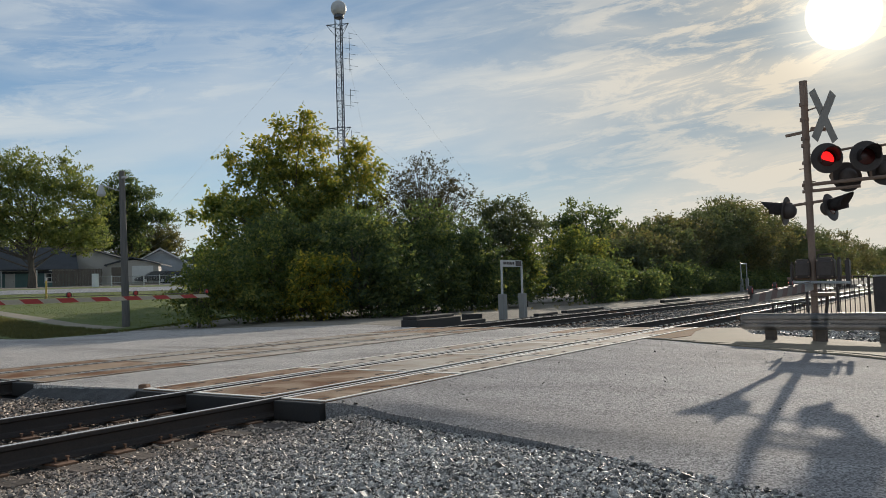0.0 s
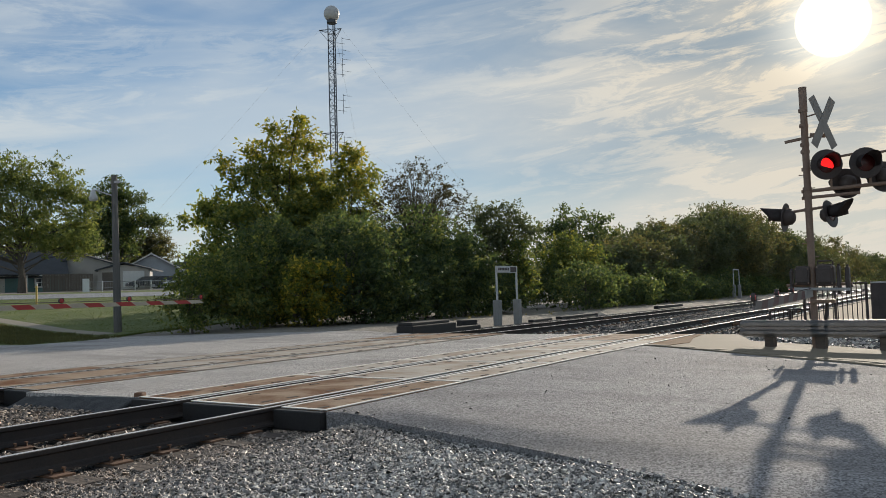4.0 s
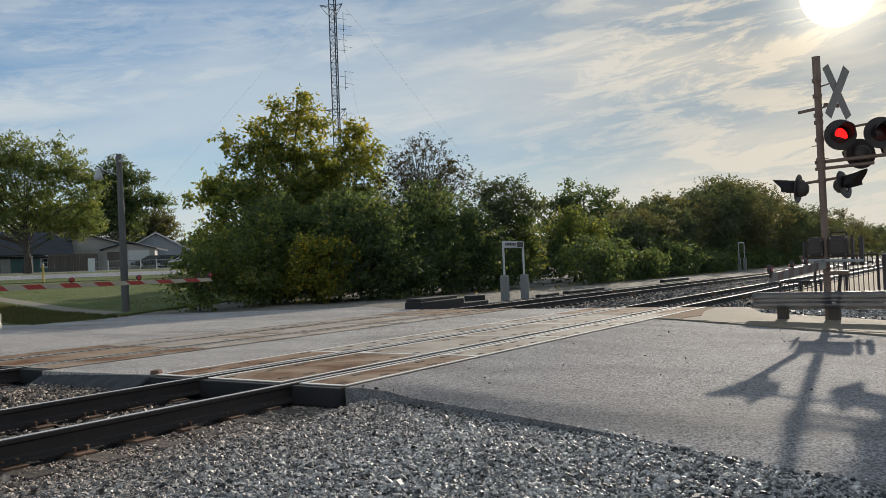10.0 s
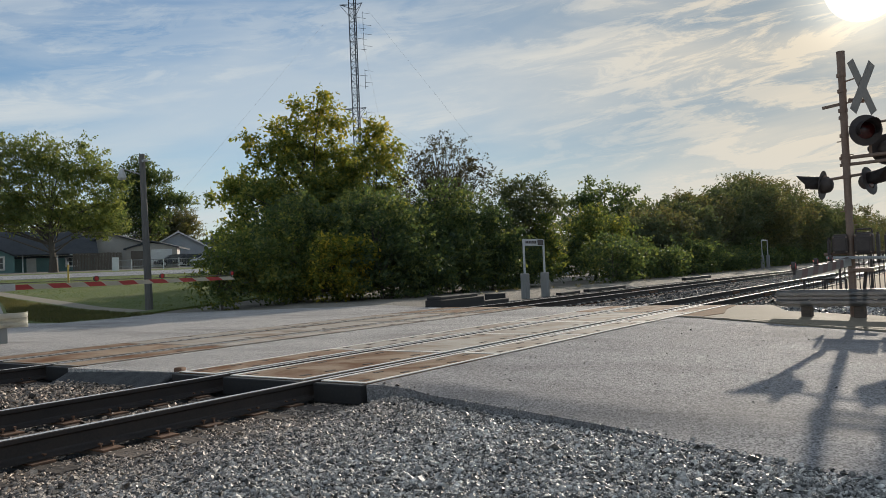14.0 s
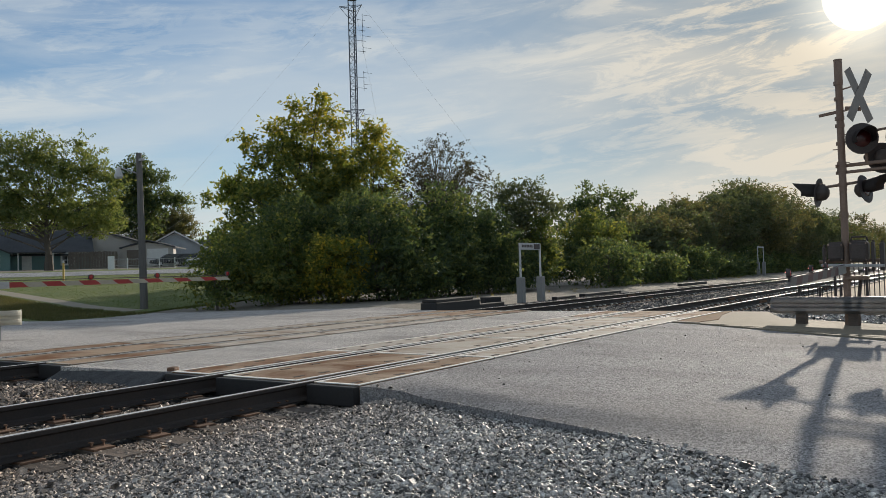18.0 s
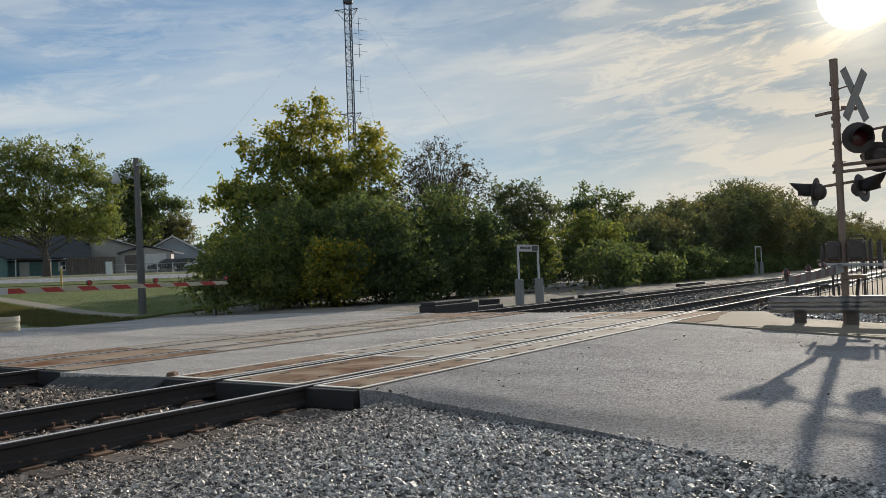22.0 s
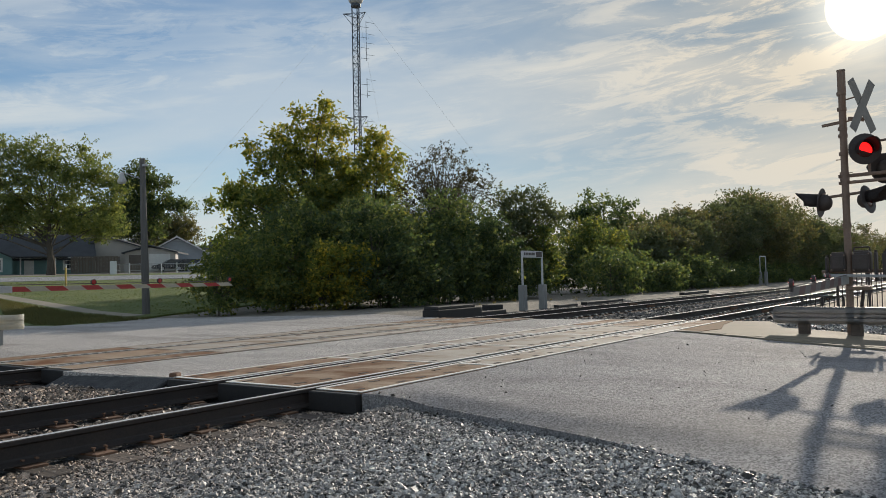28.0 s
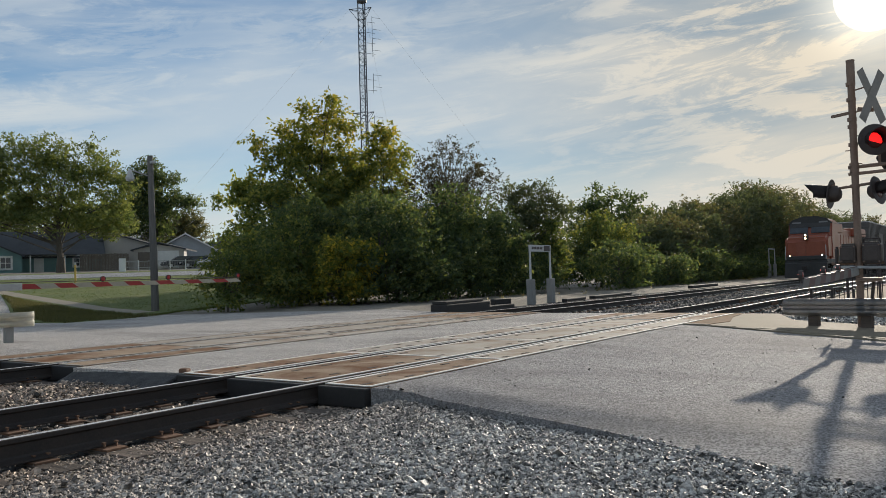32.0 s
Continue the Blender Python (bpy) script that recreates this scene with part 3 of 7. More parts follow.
def tracks():
    me = rail_mesh(-60, 900)
    bar = mesh_of(box(B(), (0, 0, 0), (0.9, 0.03, 0.09), None, 0.008), "joint_bar")
    bar.materials.append(PLATE_RUST)
    bolt = mesh_of(rod(B(), (0, -0.012, 0), (0, 0.022, 0), 0.016, n=6), "bolt")
    bolt.materials.append(PLATE_RUST)
    for k, y in enumerate(RAILS):
        r = empty("rail", Matrix.Translation((0, y, 0)), label="steel rail with a polished head and rusted sides", category="rail", group="rails")
        o = new("rail_body", me)
        o.parent = r
        for xj in (3.9 - 1.1 * (k % 2), 27.0 + 2 * k, 39.0 + 2 * k):
            if xj < 6:
                continue
            for s in (-1, 1):
                j = new("joint_bar", bar)
                j.parent, j.location = r, (xj, 0.026 * s, -0.10)
                for b in (-0.36, -0.22, -0.08, 0.08, 0.22, 0.36):
                    q = new("bolt", bolt)
                    q.parent, q.location = j, (b, 0.014 * s if s > 0 else -0.024, 0)
    # ties
    bm = box(B(), (0, 0, 0), (0.23, 2.6, 0.18), None, 0.012)
    wood = mesh_of(bm, "tie")
    wood.materials.append(TIE_WOOD)
    bm = box(B(), (0, 0, 0), (0.19, 0.36, 0.018), None, 0.004)
    plate = mesh_of(bm, "tie_plate")
    plate.materials.append(PLATE_RUST)
    bm = B()
    rod(bm, (0, 0, -0.05), (0, 0, 0.03), 0.008, n=6)
    box(bm, (0, 0.006, 0.034), (0.024, 0.036, 0.014), None, 0.004)
    spike = mesh_of(bm, "spike")
    spike.materials.append(PLATE_RUST)
    clip = mesh_of(box(B(), (0, 0, 0), (0.13, 0.07, 0.05), (0, 8, 0), 0.012), "rail_clip")
    clip.materials.append(CLIP_STEEL)
    rng = random.Random(4)
    spots = []
    for c in (0.7535, 6.0035):
        x = -8.0
        while x < 5.9:
            spots.append((x, c))
            x += 0.53
        x = 20.1
        while x < 75:
            spots.append((x, c))
            x += 0.53
    for x, c in spots:
        t = new("tie", wood)
        t.matrix_basis = pose(x + rng.uniform(-0.02, 0.02), c + rng.uniform(-0.05, 0.05), -0.305, 0, 0, rng.uniform(-1.2, 1.2))
        tagged(t, "dark creosoted timber railway tie bedded in ballast", "railway tie", "railway ties")
        if 20 < x < 62:
            for side in (-0.7535, 0.7535):
                for off in (-0.1, 0.1):
                    c = new("rail_clip", clip)
                    c.parent, c.location = t, (0.0, side + off, 0.13)
        if x < 34:
            for side in (-0.7535, 0.7535):
                p = new("tie_plate", plate)
                p.parent, p.location = t, (0, side, 0.099)
                if x < 6:
                    for dx, dy in ((-0.055, -0.085), (0.055, 0.085), (0.055, -0.085)):
                        s = new("spike", spike)
                        s.parent, s.location = p, (dx, dy, 0.012)
    # ballast bed under and beside the tracks
    xs = np.unique(np.r_[np.linspace(-60, -8, 14), np.arange(-8, 6.3, 0.14), ])
    ys = np.unique(np.r_[np.linspace(-9, -6, 6), np.arange(-6, 8.6, 0.14), np.linspace(8.6, 10.5, 5)])
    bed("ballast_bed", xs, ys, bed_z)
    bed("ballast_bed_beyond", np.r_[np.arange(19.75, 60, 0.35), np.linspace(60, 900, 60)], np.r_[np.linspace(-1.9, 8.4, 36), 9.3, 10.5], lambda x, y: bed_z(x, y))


def bed(name, xs, ys, height):
    gx, gy = np.meshgrid(xs, ys)
    rng = np.random.default_rng(3)
    z = height(gx, gy) + rng.uniform(-0.01, 0.004, gx.shape)
    v = np.stack([gx.ravel(), gy.ravel(), z.ravel()], 1)
    nx, ny = len(xs), len(ys)
    i = (np.arange(ny - 1)[:, None] * nx + np.arange(nx - 1)).ravel()
    me = raw_mesh(name, v, np.stack([i, i + 1, i + nx + 1, i + nx], 1), GAP_SHADE_BED)
    tagged(part(name, me, None), "ballast bed under the tracks, near black for the shade between stones", "ballast", kind="structure")


def bed_z(x, y):
    """Top of the ballast: up to the ties between the rails, falling to the sides."""
    x, y = np.asarray(x, float), np.asarray(y, float)
    z = -0.235 + 0.0 * x
    z = z + 0.065 * step(-0.7, -1.5, y) - 0.12 * step(-1.6, -5.8, y)
    z = z + 0.05 * step(2.2, 2.8, y) * step(4.6, 4.0, y)
    z = z + 0.02 * step(4.9, 5.75, x) * step(9, 8, x) * step(2.15, 2.5, y) * step(4.75, 4.45, y)
    edge = edge_x(y)
    w = step(1.3, 0.15, edge - x) * step(-0.75, -1.1, y)
    z = z * (1 - w) + (road_line(y) - (0.075 + 0.055 * edge_drop(y)) * step(-0.9, -1.5, y) - 0.012 - 0.10 * step(-1.5, -0.9, y)) * w
    z = z + 0.025 * np.sin(x * 2.1 + y) * np.sin(y * 2.7 - 0.5 * x) * step(-0.8, -1.6, y) * (1 - w)
    return z


def stones(name, count, region, size, seed, label, sink=0.3, material=None):
    """Crushed stones strewn over a part of the ground."""
    rng = np.random.default_rng(seed)
    cube = np.array([[1.1, 0.8, -0.5], [-1.1, 0.9, -0.5], [-1.0, -0.9, -0.5], [1.1, -0.8, -0.5], [0.75, 0.5, 0.4], [-0.7, 0.6, 0.4], [-0.75, -0.5, 0.4], [0.7, -0.6, 0.4]], float) * 0.5
    quads = np.array([[4, 5, 6, 7], [0, 1, 5, 4], [1, 2, 6, 5], [2, 3, 7, 6], [3, 0, 4, 7]])
    x, y, z = region(rng, count)
    n = len(x)
    s = rng.lognormal(0, 0.33, (n, 1)) * size
    shape = cube[None] * rng.uniform(0.5, 1.45, (n, 1, 3)) + rng.uniform(-0.14, 0.14, (n, 8, 3))
    turn, tilt = rng.uniform(0, np.pi, n), rng.normal(0, 0.3, (n, 2))
    q = np.stack([np.cos(turn), tilt[:, 0], tilt[:, 1], np.sin(turn)], 1)
    q /= np.linalg.norm(q, axis=1, keepdims=True)
    w, a, b, c = q.T
    R = np.stack([np.stack([1 - 2 * (b * b + c * c), 2 * (a * b - c * w), 2 * (a * c + b * w)], 1),
                  np.stack([2 * (a * b + c * w), 1 - 2 * (a * a + c * c), 2 * (b * c - a * w)], 1),
                  np.stack([2 * (a * c - b * w), 2 * (b * c + a * w), 1 - 2 * (a * a + b * b)], 1)], 1)
    v = np.einsum("nij,nkj->nki", R, shape) * s[:, None]
    v += np.stack([x, y, z + s[:, 0] * (0.5 - sink) * rng.uniform(-1.0, 2.0, n)], 1)[:, None]
    f = (quads[None] + 8 * np.arange(n)[:, None, None]).reshape(-1, 4)
    me = raw_mesh(name, v.reshape(-1, 3), f, material or STONE)
    tagged(part(name, me, None), label, "gravel", kind="stuff")


def near_gravel(rng, n):
    x, y = rng.uniform(0.6, 6.6, n), rng.uniform(-6.4, -0.12, n)
    over = x - edge_x(y) + rng.normal(0, 0.05, n)
    keep = (x > np.interp(y, [-5.5, -4.77, -3.89, -3.23, -2.66, -1.68, -0.66, 0], [4.7, 4.3, 3.85, 3.5, 3.2, 2.65, 2.0, 1.6]) - rng.exponential(0.12, n)) & (over < rng.exponential(0.012, n) - 0.015 - 0.05 * edge_drop(y)) & ((y < -0.75) | (x < 6.1))
    # thinner right by the rail, where the tie ends lie bare
    keep &= (y < -0.62) | (rng.random(n) < 0.85)
    x, y = x[keep], y[keep]
    d = x - edge_x(y)
    z = np.where((d > 0) & (y < -0.9), road_line(y) - 0.075 * (1 - step(-0.05, 0.75, d)) * step(-0.9, -1.5, y), bed_z(x, y))
    return x, y, z


def road_line(y):
    return np.maximum(-0.015 - 0.02 * np.maximum(0, -0.8 - y), -0.2)


def between_gravel(rng, n):
    x, y = rng.uniform(1.5, 5.85, n), rng.uniform(0.1, 8.4, n)
    on_rail = np.min(np.abs(y[:, None] - np.array(RAILS)[None]), axis=1) < 0.09
    keep = ~on_rail & ((y < 1.4) | (y > 1.6))
    x, y = x[keep], y[keep]
    return x, y, bed_z(x, y)


def beyond_gravel(rng, n):
    x, y = 19.8 + 32 * rng.random(n) ** 1.5, rng.uniform(-1.8, 9.8, n)
    on_rail = np.min(np.abs(y[:, None] - np.array(RAILS)[None]), axis=1) < 0.1
    x, y = x[~on_rail], y[~on_rail]
    return x, y, bed_z(x, y)


def panel_mesh(width):
    """A precast slab, its arrises rounded, top at z = 0."""
    bm = box(B(), (PANEL / 2, width / 2, -0.1), (PANEL - 0.012, width, 0.2), None, 0.008)
    return mesh_of(bm, "panel")


TAR = surf("black_tar", (0.012, 0.011, 0.011), (0.03, 0.027, 0.025), 40, 3, 0.7, bump=0.3, depth=0.004)


POCKET = surf("grimy_bolt_pocket", (0.04, 0.028, 0.02), (0.085, 0.062, 0.045), 60, 5, 0.9, bump=0.2, depth=0.003)


def crossings():
    rng = random.Random(8)
    pocket = mesh_of(box(B(), (0, 0, 0), (0.15, 0.055, 0.006), None, 0.002), "lag_pocket")
    pocket.materials.append(POCKET)
    for k, c in enumerate((0.0, 5.25)):
        root = empty("crossing_surface_%d" % (k + 1), kind="structure",
                     label="precast concrete crossing slabs with steel edges, rust stained", category="crossing")
        strips = ((c - 0.735, 0.635), (c + 0.165, 1.177), (c + 1.607, 0.68))
        for row, (y, width) in enumerate(strips):
            me_grey, me_rust = panel_mesh(width), panel_mesh(width)
            me_grey.materials.append(CONCRETE)
            me_rust.materials.append(RUSTY_CONCRETE)
            bm = B()
            for yy in (0.026, width - 0.026):
                box(bm, (PANEL / 2, yy, 0.001), (PANEL - 0.016, 0.052, 0.01), None, 0.003)
            edge = mesh_of(bm, "steel_edge")
            edge.materials.append(STEEL_EDGE if k == 0 else CONCRETE)
            bm = box(B(), (0.03, width / 2, 0.001), (0.06, width - 0.108, 0.009), None, 0.003)
            cap = mesh_of(bm, "end_edge")
            cap.materials.append(STEEL_EDGE if k == 0 else CONCRETE)
            for n in range(5):
                p = new("panel", me_rust if n in (0, 4) else me_grey)
                p.parent = root
                p.location = (X0 + n * PANEL, y, -0.004 + rng.uniform(-0.003, 0.003))
                e = new("steel_edge", edge)
                e.parent = p
                e2 = new("end_edge", cap)
                e2.parent = p
                lines = (0.17, width - 0.17) if width < 1 else (0.22, width - 0.22)
                for a in (0.25, 0.78, 1.35, 1.92, 2.45):
                    for b in lines:
                        if rng.random() < (0.12 + 0.13 * n if k == 0 else 0.8):
                            continue
                        q = new("lag_pocket", pocket)
                        q.parent, q.location = p, (a + rng.uniform(-0.1, 0.1), b + rng.uniform(-0.03, 0.03), 0.0015)
        # tarred timber headers across the slab ends
        for xe in (X0 - 0.05, X1 + 0.05):
            for y, width in strips:
                part("end_header", box(B(), (xe, y + width / 2, -0.115), (0.1, width + 0.02, 0.2), None, 0.012), TAR, root, "black tarred header")
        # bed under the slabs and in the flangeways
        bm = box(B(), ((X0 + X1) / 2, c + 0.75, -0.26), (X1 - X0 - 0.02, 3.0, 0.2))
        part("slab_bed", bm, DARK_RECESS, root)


tracks()
crossings()
stones("ballast_stones", 190000, near_gravel, 0.0195, 11, "loose grey crushed stone beside the road")
def road_grit(rng, n):
    x, y = rng.uniform(5.5, 14.5, n), rng.uniform(-6.0, -1.0, n)
    keep = (x > edge_x(y) + 0.1 + rng.exponential(1.5, n) * 0.3) & (x < np.interp(y, [-6, -4, -2], [12.3, 14.2, 15.0]))
    x, y = x[keep], y[keep]
    return x, y, np.array([road_z(a, b) for a, b in zip(x, y)]) + 0.003


def trackside_gravel(rng, n):
    x, y = rng.uniform(-9, 4.6, n), rng.uniform(-8.5, -0.15, n)
    keep = x < np.interp(y, [-8.5, -5.5, -4.77, -3.89, -3.23, -2.66, -1.68, -0.66, 0], [4.2, 4.7, 4.3, 3.85, 3.5, 3.2, 2.65, 2.0, 1.6])
    x, y = x[keep], y[keep]
    return x, y, bed_z(x, y)


stones("trackside_stones", 26000, trackside_gravel, 0.034, 16, "grey crushed stone along the near side of the track")
stones("road_grit", 110, road_grit, 0.013, 15, "loose dark grit scattered on the asphalt", material=DARK_STONE)
stones("ballast_stones_between", 30000, between_gravel, 0.028, 12, "grey crushed stone between the rails")
stones("ballast_stones_beyond", 16000, beyond_gravel, 0.055, 13, "grey crushed stone along the tracks beyond the road", material=DARK_STONE)


# ---------------------------------------------------------------- trees
def limbs(rng, base, height, spread, tips, r0):
    """Trunk and limbs reaching to the tips, as tapered tubes in one mesh."""
    bm = B()
    base = Vector(base)
    trunk = [base]
    for k in range(1, 6):
        p = trunk[-1] + Vector((rng.uniform(-1, 1) * spread * 0.05, rng.uniform(-1, 1) * spread * 0.05, height * 0.85 / 5))
        trunk.append(p)
    for k, (a, b) in enumerate(zip(trunk, trunk[1:])):
        rod(bm, a, b, r0 * (1 - 0.16 * k) * (1.15 if k == 0 else 1), r0 * (1 - 0.16 * (k + 1)), n=8, caps=False)
    for tip in tips:
        tip = Vector(tip)
        zt = min(max((tip.z - base.z) * rng.uniform(0.35, 0.6), height * 0.12), height * 0.8)
        u = zt / (height * 0.17)
        k = min(int(u), 4)
        start = trunk[k].lerp(trunk[k + 1], min(u - k, 1))
        bend = start.lerp(tip, 0.5) + Vector((rng.uniform(-0.3, 0.3), rng.uniform(-0.3, 0.3), rng.uniform(0.0, 0.5)))
        r = r0 * rng.uniform(0.14, 0.3)
        rod(bm, start, bend, r, r * 0.6, n=5, caps=False)
        rod(bm, bend, tip, r * 0.6, r * 0.12, n=5, caps=False)
    return bm


def leaves(rng, tips, per, clump, size, material):
    """Leaves set along short shoots that fan out from the tips: folded four-point blades."""
    tips = np.asarray(tips, float)
    shoots = max(1, per // 11)
    per = per // shoots
    base = np.repeat(tips, shoots, 0) + rng.normal(0, 1, (len(tips) * shoots, 3)) * clump * np.array([0.42, 0.42, 0.32])
    axis = rng.normal(size=base.shape)
    axis[:, 2] = np.abs(axis[:, 2]) * 0.8 + 0.15
    axis /= np.linalg.norm(axis, axis=1, keepdims=True)
    reach = size * 2.9 * rng.uniform(0.6, 1.4, (len(base), 1))
    n = len(base) * per
    along = np.tile(np.linspace(0.0, 1.0, per), len(base))[:, None]
    c = np.repeat(base, per, 0) + np.repeat(axis * reach, per, 0) * along + rng.normal(0, 1, (n, 3)) * size * 0.28
    c[:, 2] -= (along[:, 0] ** 2) * size * 0.8
    a = rng.normal(size=(n, 3)) + 0.8 * np.repeat(axis, per, 0)
    a[:, 2] -= 0.75
    a /= np.linalg.norm(a, axis=1, keepdims=True)
    b = np.cross(a, rng.normal(size=(n, 3)) + np.array([0, 0, 1.2]))
    b /= np.linalg.norm(b, axis=1, keepdims=True)
    nrm = np.cross(a, b)
    s = size * rng.uniform(0.6, 1.35, (n, 1))
    v = np.stack([c, c + a * s * 0.5 + b * s * 0.27 + nrm * s * 0.1, c + a * s, c + a * s * 0.5 - b * s * 0.27 + nrm * s * 0.1], 1).reshape(-1, 3)
    f = np.arange(4 * n).reshape(-1, 4)
    return raw_mesh("crown", v, f, material)


def tree(name, xy, lobes, material, label, tips=120, per=55, clump=0.8, size=0.24, r0=0.2, seed=1, category="tree", group="", skirt=False, height=None, boughs=46):
    """lobes: (dx, dy, z, rx, ry, rz) ellipsoids of the crown; clumps lie mostly near their skins."""
    rng, prng = np.random.default_rng(seed), random.Random(seed)
    x, y = xy
    z0 = float(land(x, y)) - 0.08
    vol = np.array([l[3] * l[4] * l[5] for l in lobes])
    pts = []
    for l, share in zip(lobes, vol ** 0.75 / (vol ** 0.75).sum()):
        k = max(6, int(tips * share))
        d = rng.normal(size=(k, 3))
        d /= np.linalg.norm(d, axis=1, keepdims=True)
        rad = rng.uniform(0.25, 1.0, (k, 1)) ** 0.45 * rng.uniform(0.82, 1.12, (k, 1))
        p = d * rad * np.array(l[3:6]) + np.array([l[0] + x, l[1] + y, l[2] + z0])
        pts.append(p[p[:, 2] > z0 + (0.1 if skirt else 0.5)])
    pts = np.concatenate(pts)
    top = pts[:, 2].max() - z0
    root = empty(name, pose(0, 0, 0), label=label, category=category, group=group)
    root.location = (x, y, z0)
    some = pts[rng.choice(len(pts), min(len(pts), boughs), replace=False)]
    off = np.array([x, y, z0])
    part("trunk", limbs(prng, (0, 0, 0), (height or top * 0.85), max(l[3] for l in lobes), some - off, r0), BARK, root)
    part("crown", leaves(rng, pts - off, per, clump, size, material), None, root)
    return root


def trees():
    T = tree
    # the big tree and its companion: lobes by side step, height and radii
    def lobes_at(rows, scale):
        out = []
        for k, (lat, z, r, h) in enumerate(rows):
            dep = ((k * 7) % 5 - 2) * 0.35
            lat, dep = lat * scale, dep * scale
            out.append((0.69 * lat + 0.72 * dep, -0.72 * lat + 0.69 * dep, z * scale - 3.7 * (scale - 1), r * scale, r * scale, h * scale))
        return out

    big = [(0.45, 10.05, 0.6, 0.62), (-0.4, 9.5, 1.1, 0.75), (-1.9, 8.95, 0.55, 0.6), (1.15, 8.9, 0.6, 0.6), (0.0, 8.1, 1.7, 0.95), (-3.0, 7.9, 0.65, 0.45),
           (-1.7, 7.1, 1.4, 1.1), (0.9, 6.8, 1.3, 1.1), (-3.7, 6.2, 0.9, 0.95), (-4.9, 5.4, 0.75, 0.45), (-2.6, 4.3, 2.1, 1.7), (0.0, 4.0, 2.5, 1.9), (1.7, 4.8, 2.0, 1.6), (-3.4, 2.3, 2.0, 1.9), (1.1, 2.0, 2.8, 1.8),
           (-1.0, 5.7, 1.7, 1.2), (1.2, 5.5, 1.5, 1.2), (-2.6, 5.6, 1.1, 0.9)]
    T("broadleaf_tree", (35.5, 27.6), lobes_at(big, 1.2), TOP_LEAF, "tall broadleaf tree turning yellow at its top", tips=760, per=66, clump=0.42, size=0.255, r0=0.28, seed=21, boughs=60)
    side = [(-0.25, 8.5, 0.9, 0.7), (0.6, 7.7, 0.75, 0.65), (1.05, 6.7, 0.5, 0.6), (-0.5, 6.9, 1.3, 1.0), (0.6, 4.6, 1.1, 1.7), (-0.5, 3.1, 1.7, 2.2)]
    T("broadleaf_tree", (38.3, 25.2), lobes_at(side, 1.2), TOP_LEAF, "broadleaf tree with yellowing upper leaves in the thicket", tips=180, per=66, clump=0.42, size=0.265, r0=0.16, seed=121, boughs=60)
    T("shrub", (21.9, 20.3), [(0, 0, 1.2, 1.3, 1.3, 1.3), (0.9, -0.4, 1.9, 1.2, 1.2, 1.3), (1.6, -0.9, 1.2, 1.5, 1.4, 1.3)], MID_LEAF,
      "low green shrub at the lawn's corner", tips=90, per=88, clump=0.55, size=0.17, r0=0.05, seed=122, category="shrub", group="roadside shrubs", skirt=True)
    T("shrub", (25.6, 19.9), [(0, 0, 1.6, 2.2, 2.0, 1.7), (0.2, 1.2, 2.6, 1.6, 1.6, 1.5), (1.2, -1.6, 1.6, 1.8, 1.6, 1.5)], MID_LEAF,
      "dense green shrub spilling to the road's edge", tips=150, per=90, clump=0.7, size=0.17, r0=0.07, seed=22, category="shrub", group="roadside shrubs", skirt=True)
    T("shrub", (25.0, 17.6), [(0.5, -0.4, 1.3, 1.3, 1.2, 1.3), (0.7, -0.7, 2.3, 0.9, 0.9, 0.8)], YELLOW_LEAF,
      "yellowing shrub at the road's edge", tips=90, per=90, clump=0.6, size=0.17, r0=0.06, seed=23, category="shrub", group="roadside shrubs", skirt=True)
    T("shrub", (27.5, 16.3), [(0, 0, 1.5, 2.0, 2.0, 1.6), (1.2, -1.0, 1.6, 1.7, 1.7, 1.6), (0.5, 0.5, 3.2, 1.8, 1.8, 1.5)], DARK_TREES,
      "dark green shrub below taller trees", tips=130, per=90, clump=0.7, size=0.18, r0=0.07, seed=24, category="shrub", group="roadside shrubs", skirt=True)
    T("shrub", (31.2, 16.0), [(0, 0, 1.4, 2.2, 1.6, 1.6), (1.6, 0, 1.8, 1.8, 1.6, 1.7)], DARK_TREES,
      "dark green shrub below taller trees", tips=110, per=90, clump=0.7, size=0.18, r0=0.07, seed=25, category="shrub", group="roadside shrubs", skirt=True)
    T("shrub", (27.6, 21.9), [(0, 0, 2.2, 2.1, 2.1, 2.2), (0.5, 0.2, 3.6, 1.4, 1.4, 1.6)], DARK_TREES,
      "dark green shrub below taller trees", tips=120, per=90, clump=0.7, size=0.19, r0=0.08, seed=26, category="shrub", group="roadside shrubs", skirt=True)
    T("shrub", (30.6, 18.2), [(0, 0, 2.4, 2.2, 2.2, 2.4), (1.4, -1.2, 2.6, 2.0, 2.0, 2.2), (-1.2, 1.0, 3.8, 1.8, 1.8, 1.8)], DARK_TREES,
      "dark green shrub below taller trees", tips=170, per=90, clump=0.75, size=0.19, r0=0.08, seed=126, category="shrub", group="roadside shrubs", skirt=True)
    T("shrub", (34.2, 17.0), [(0, 0, 2.2, 2.2, 2.2, 2.2), (1.4, -1.2, 2.4, 2.0, 2.0, 2.0), (0, 0, 4.2, 1.6, 1.6, 1.6)], DARK_TREES,
      "dark green shrub below taller trees", tips=150, per=90, clump=0.75, size=0.19, r0=0.08, seed=127, category="shrub", group="roadside shrubs", skirt=True)
    # thin half-bare tree and its neighbours
    T("thin_tree", (40.5, 21.6), [(0, 0, 7.6, 2.3, 2.3, 2.0), (-1.2, 1.0, 5.8, 1.8, 1.8, 1.8), (1.4, -1.0, 6.2, 1.8, 1.8, 1.8)], TWIG_LEAF,
      "thin tree with sparse leaves and bare twigs", tips=360, per=33, clump=0.6, size=0.125, r0=0.13, seed=27, boughs=300)
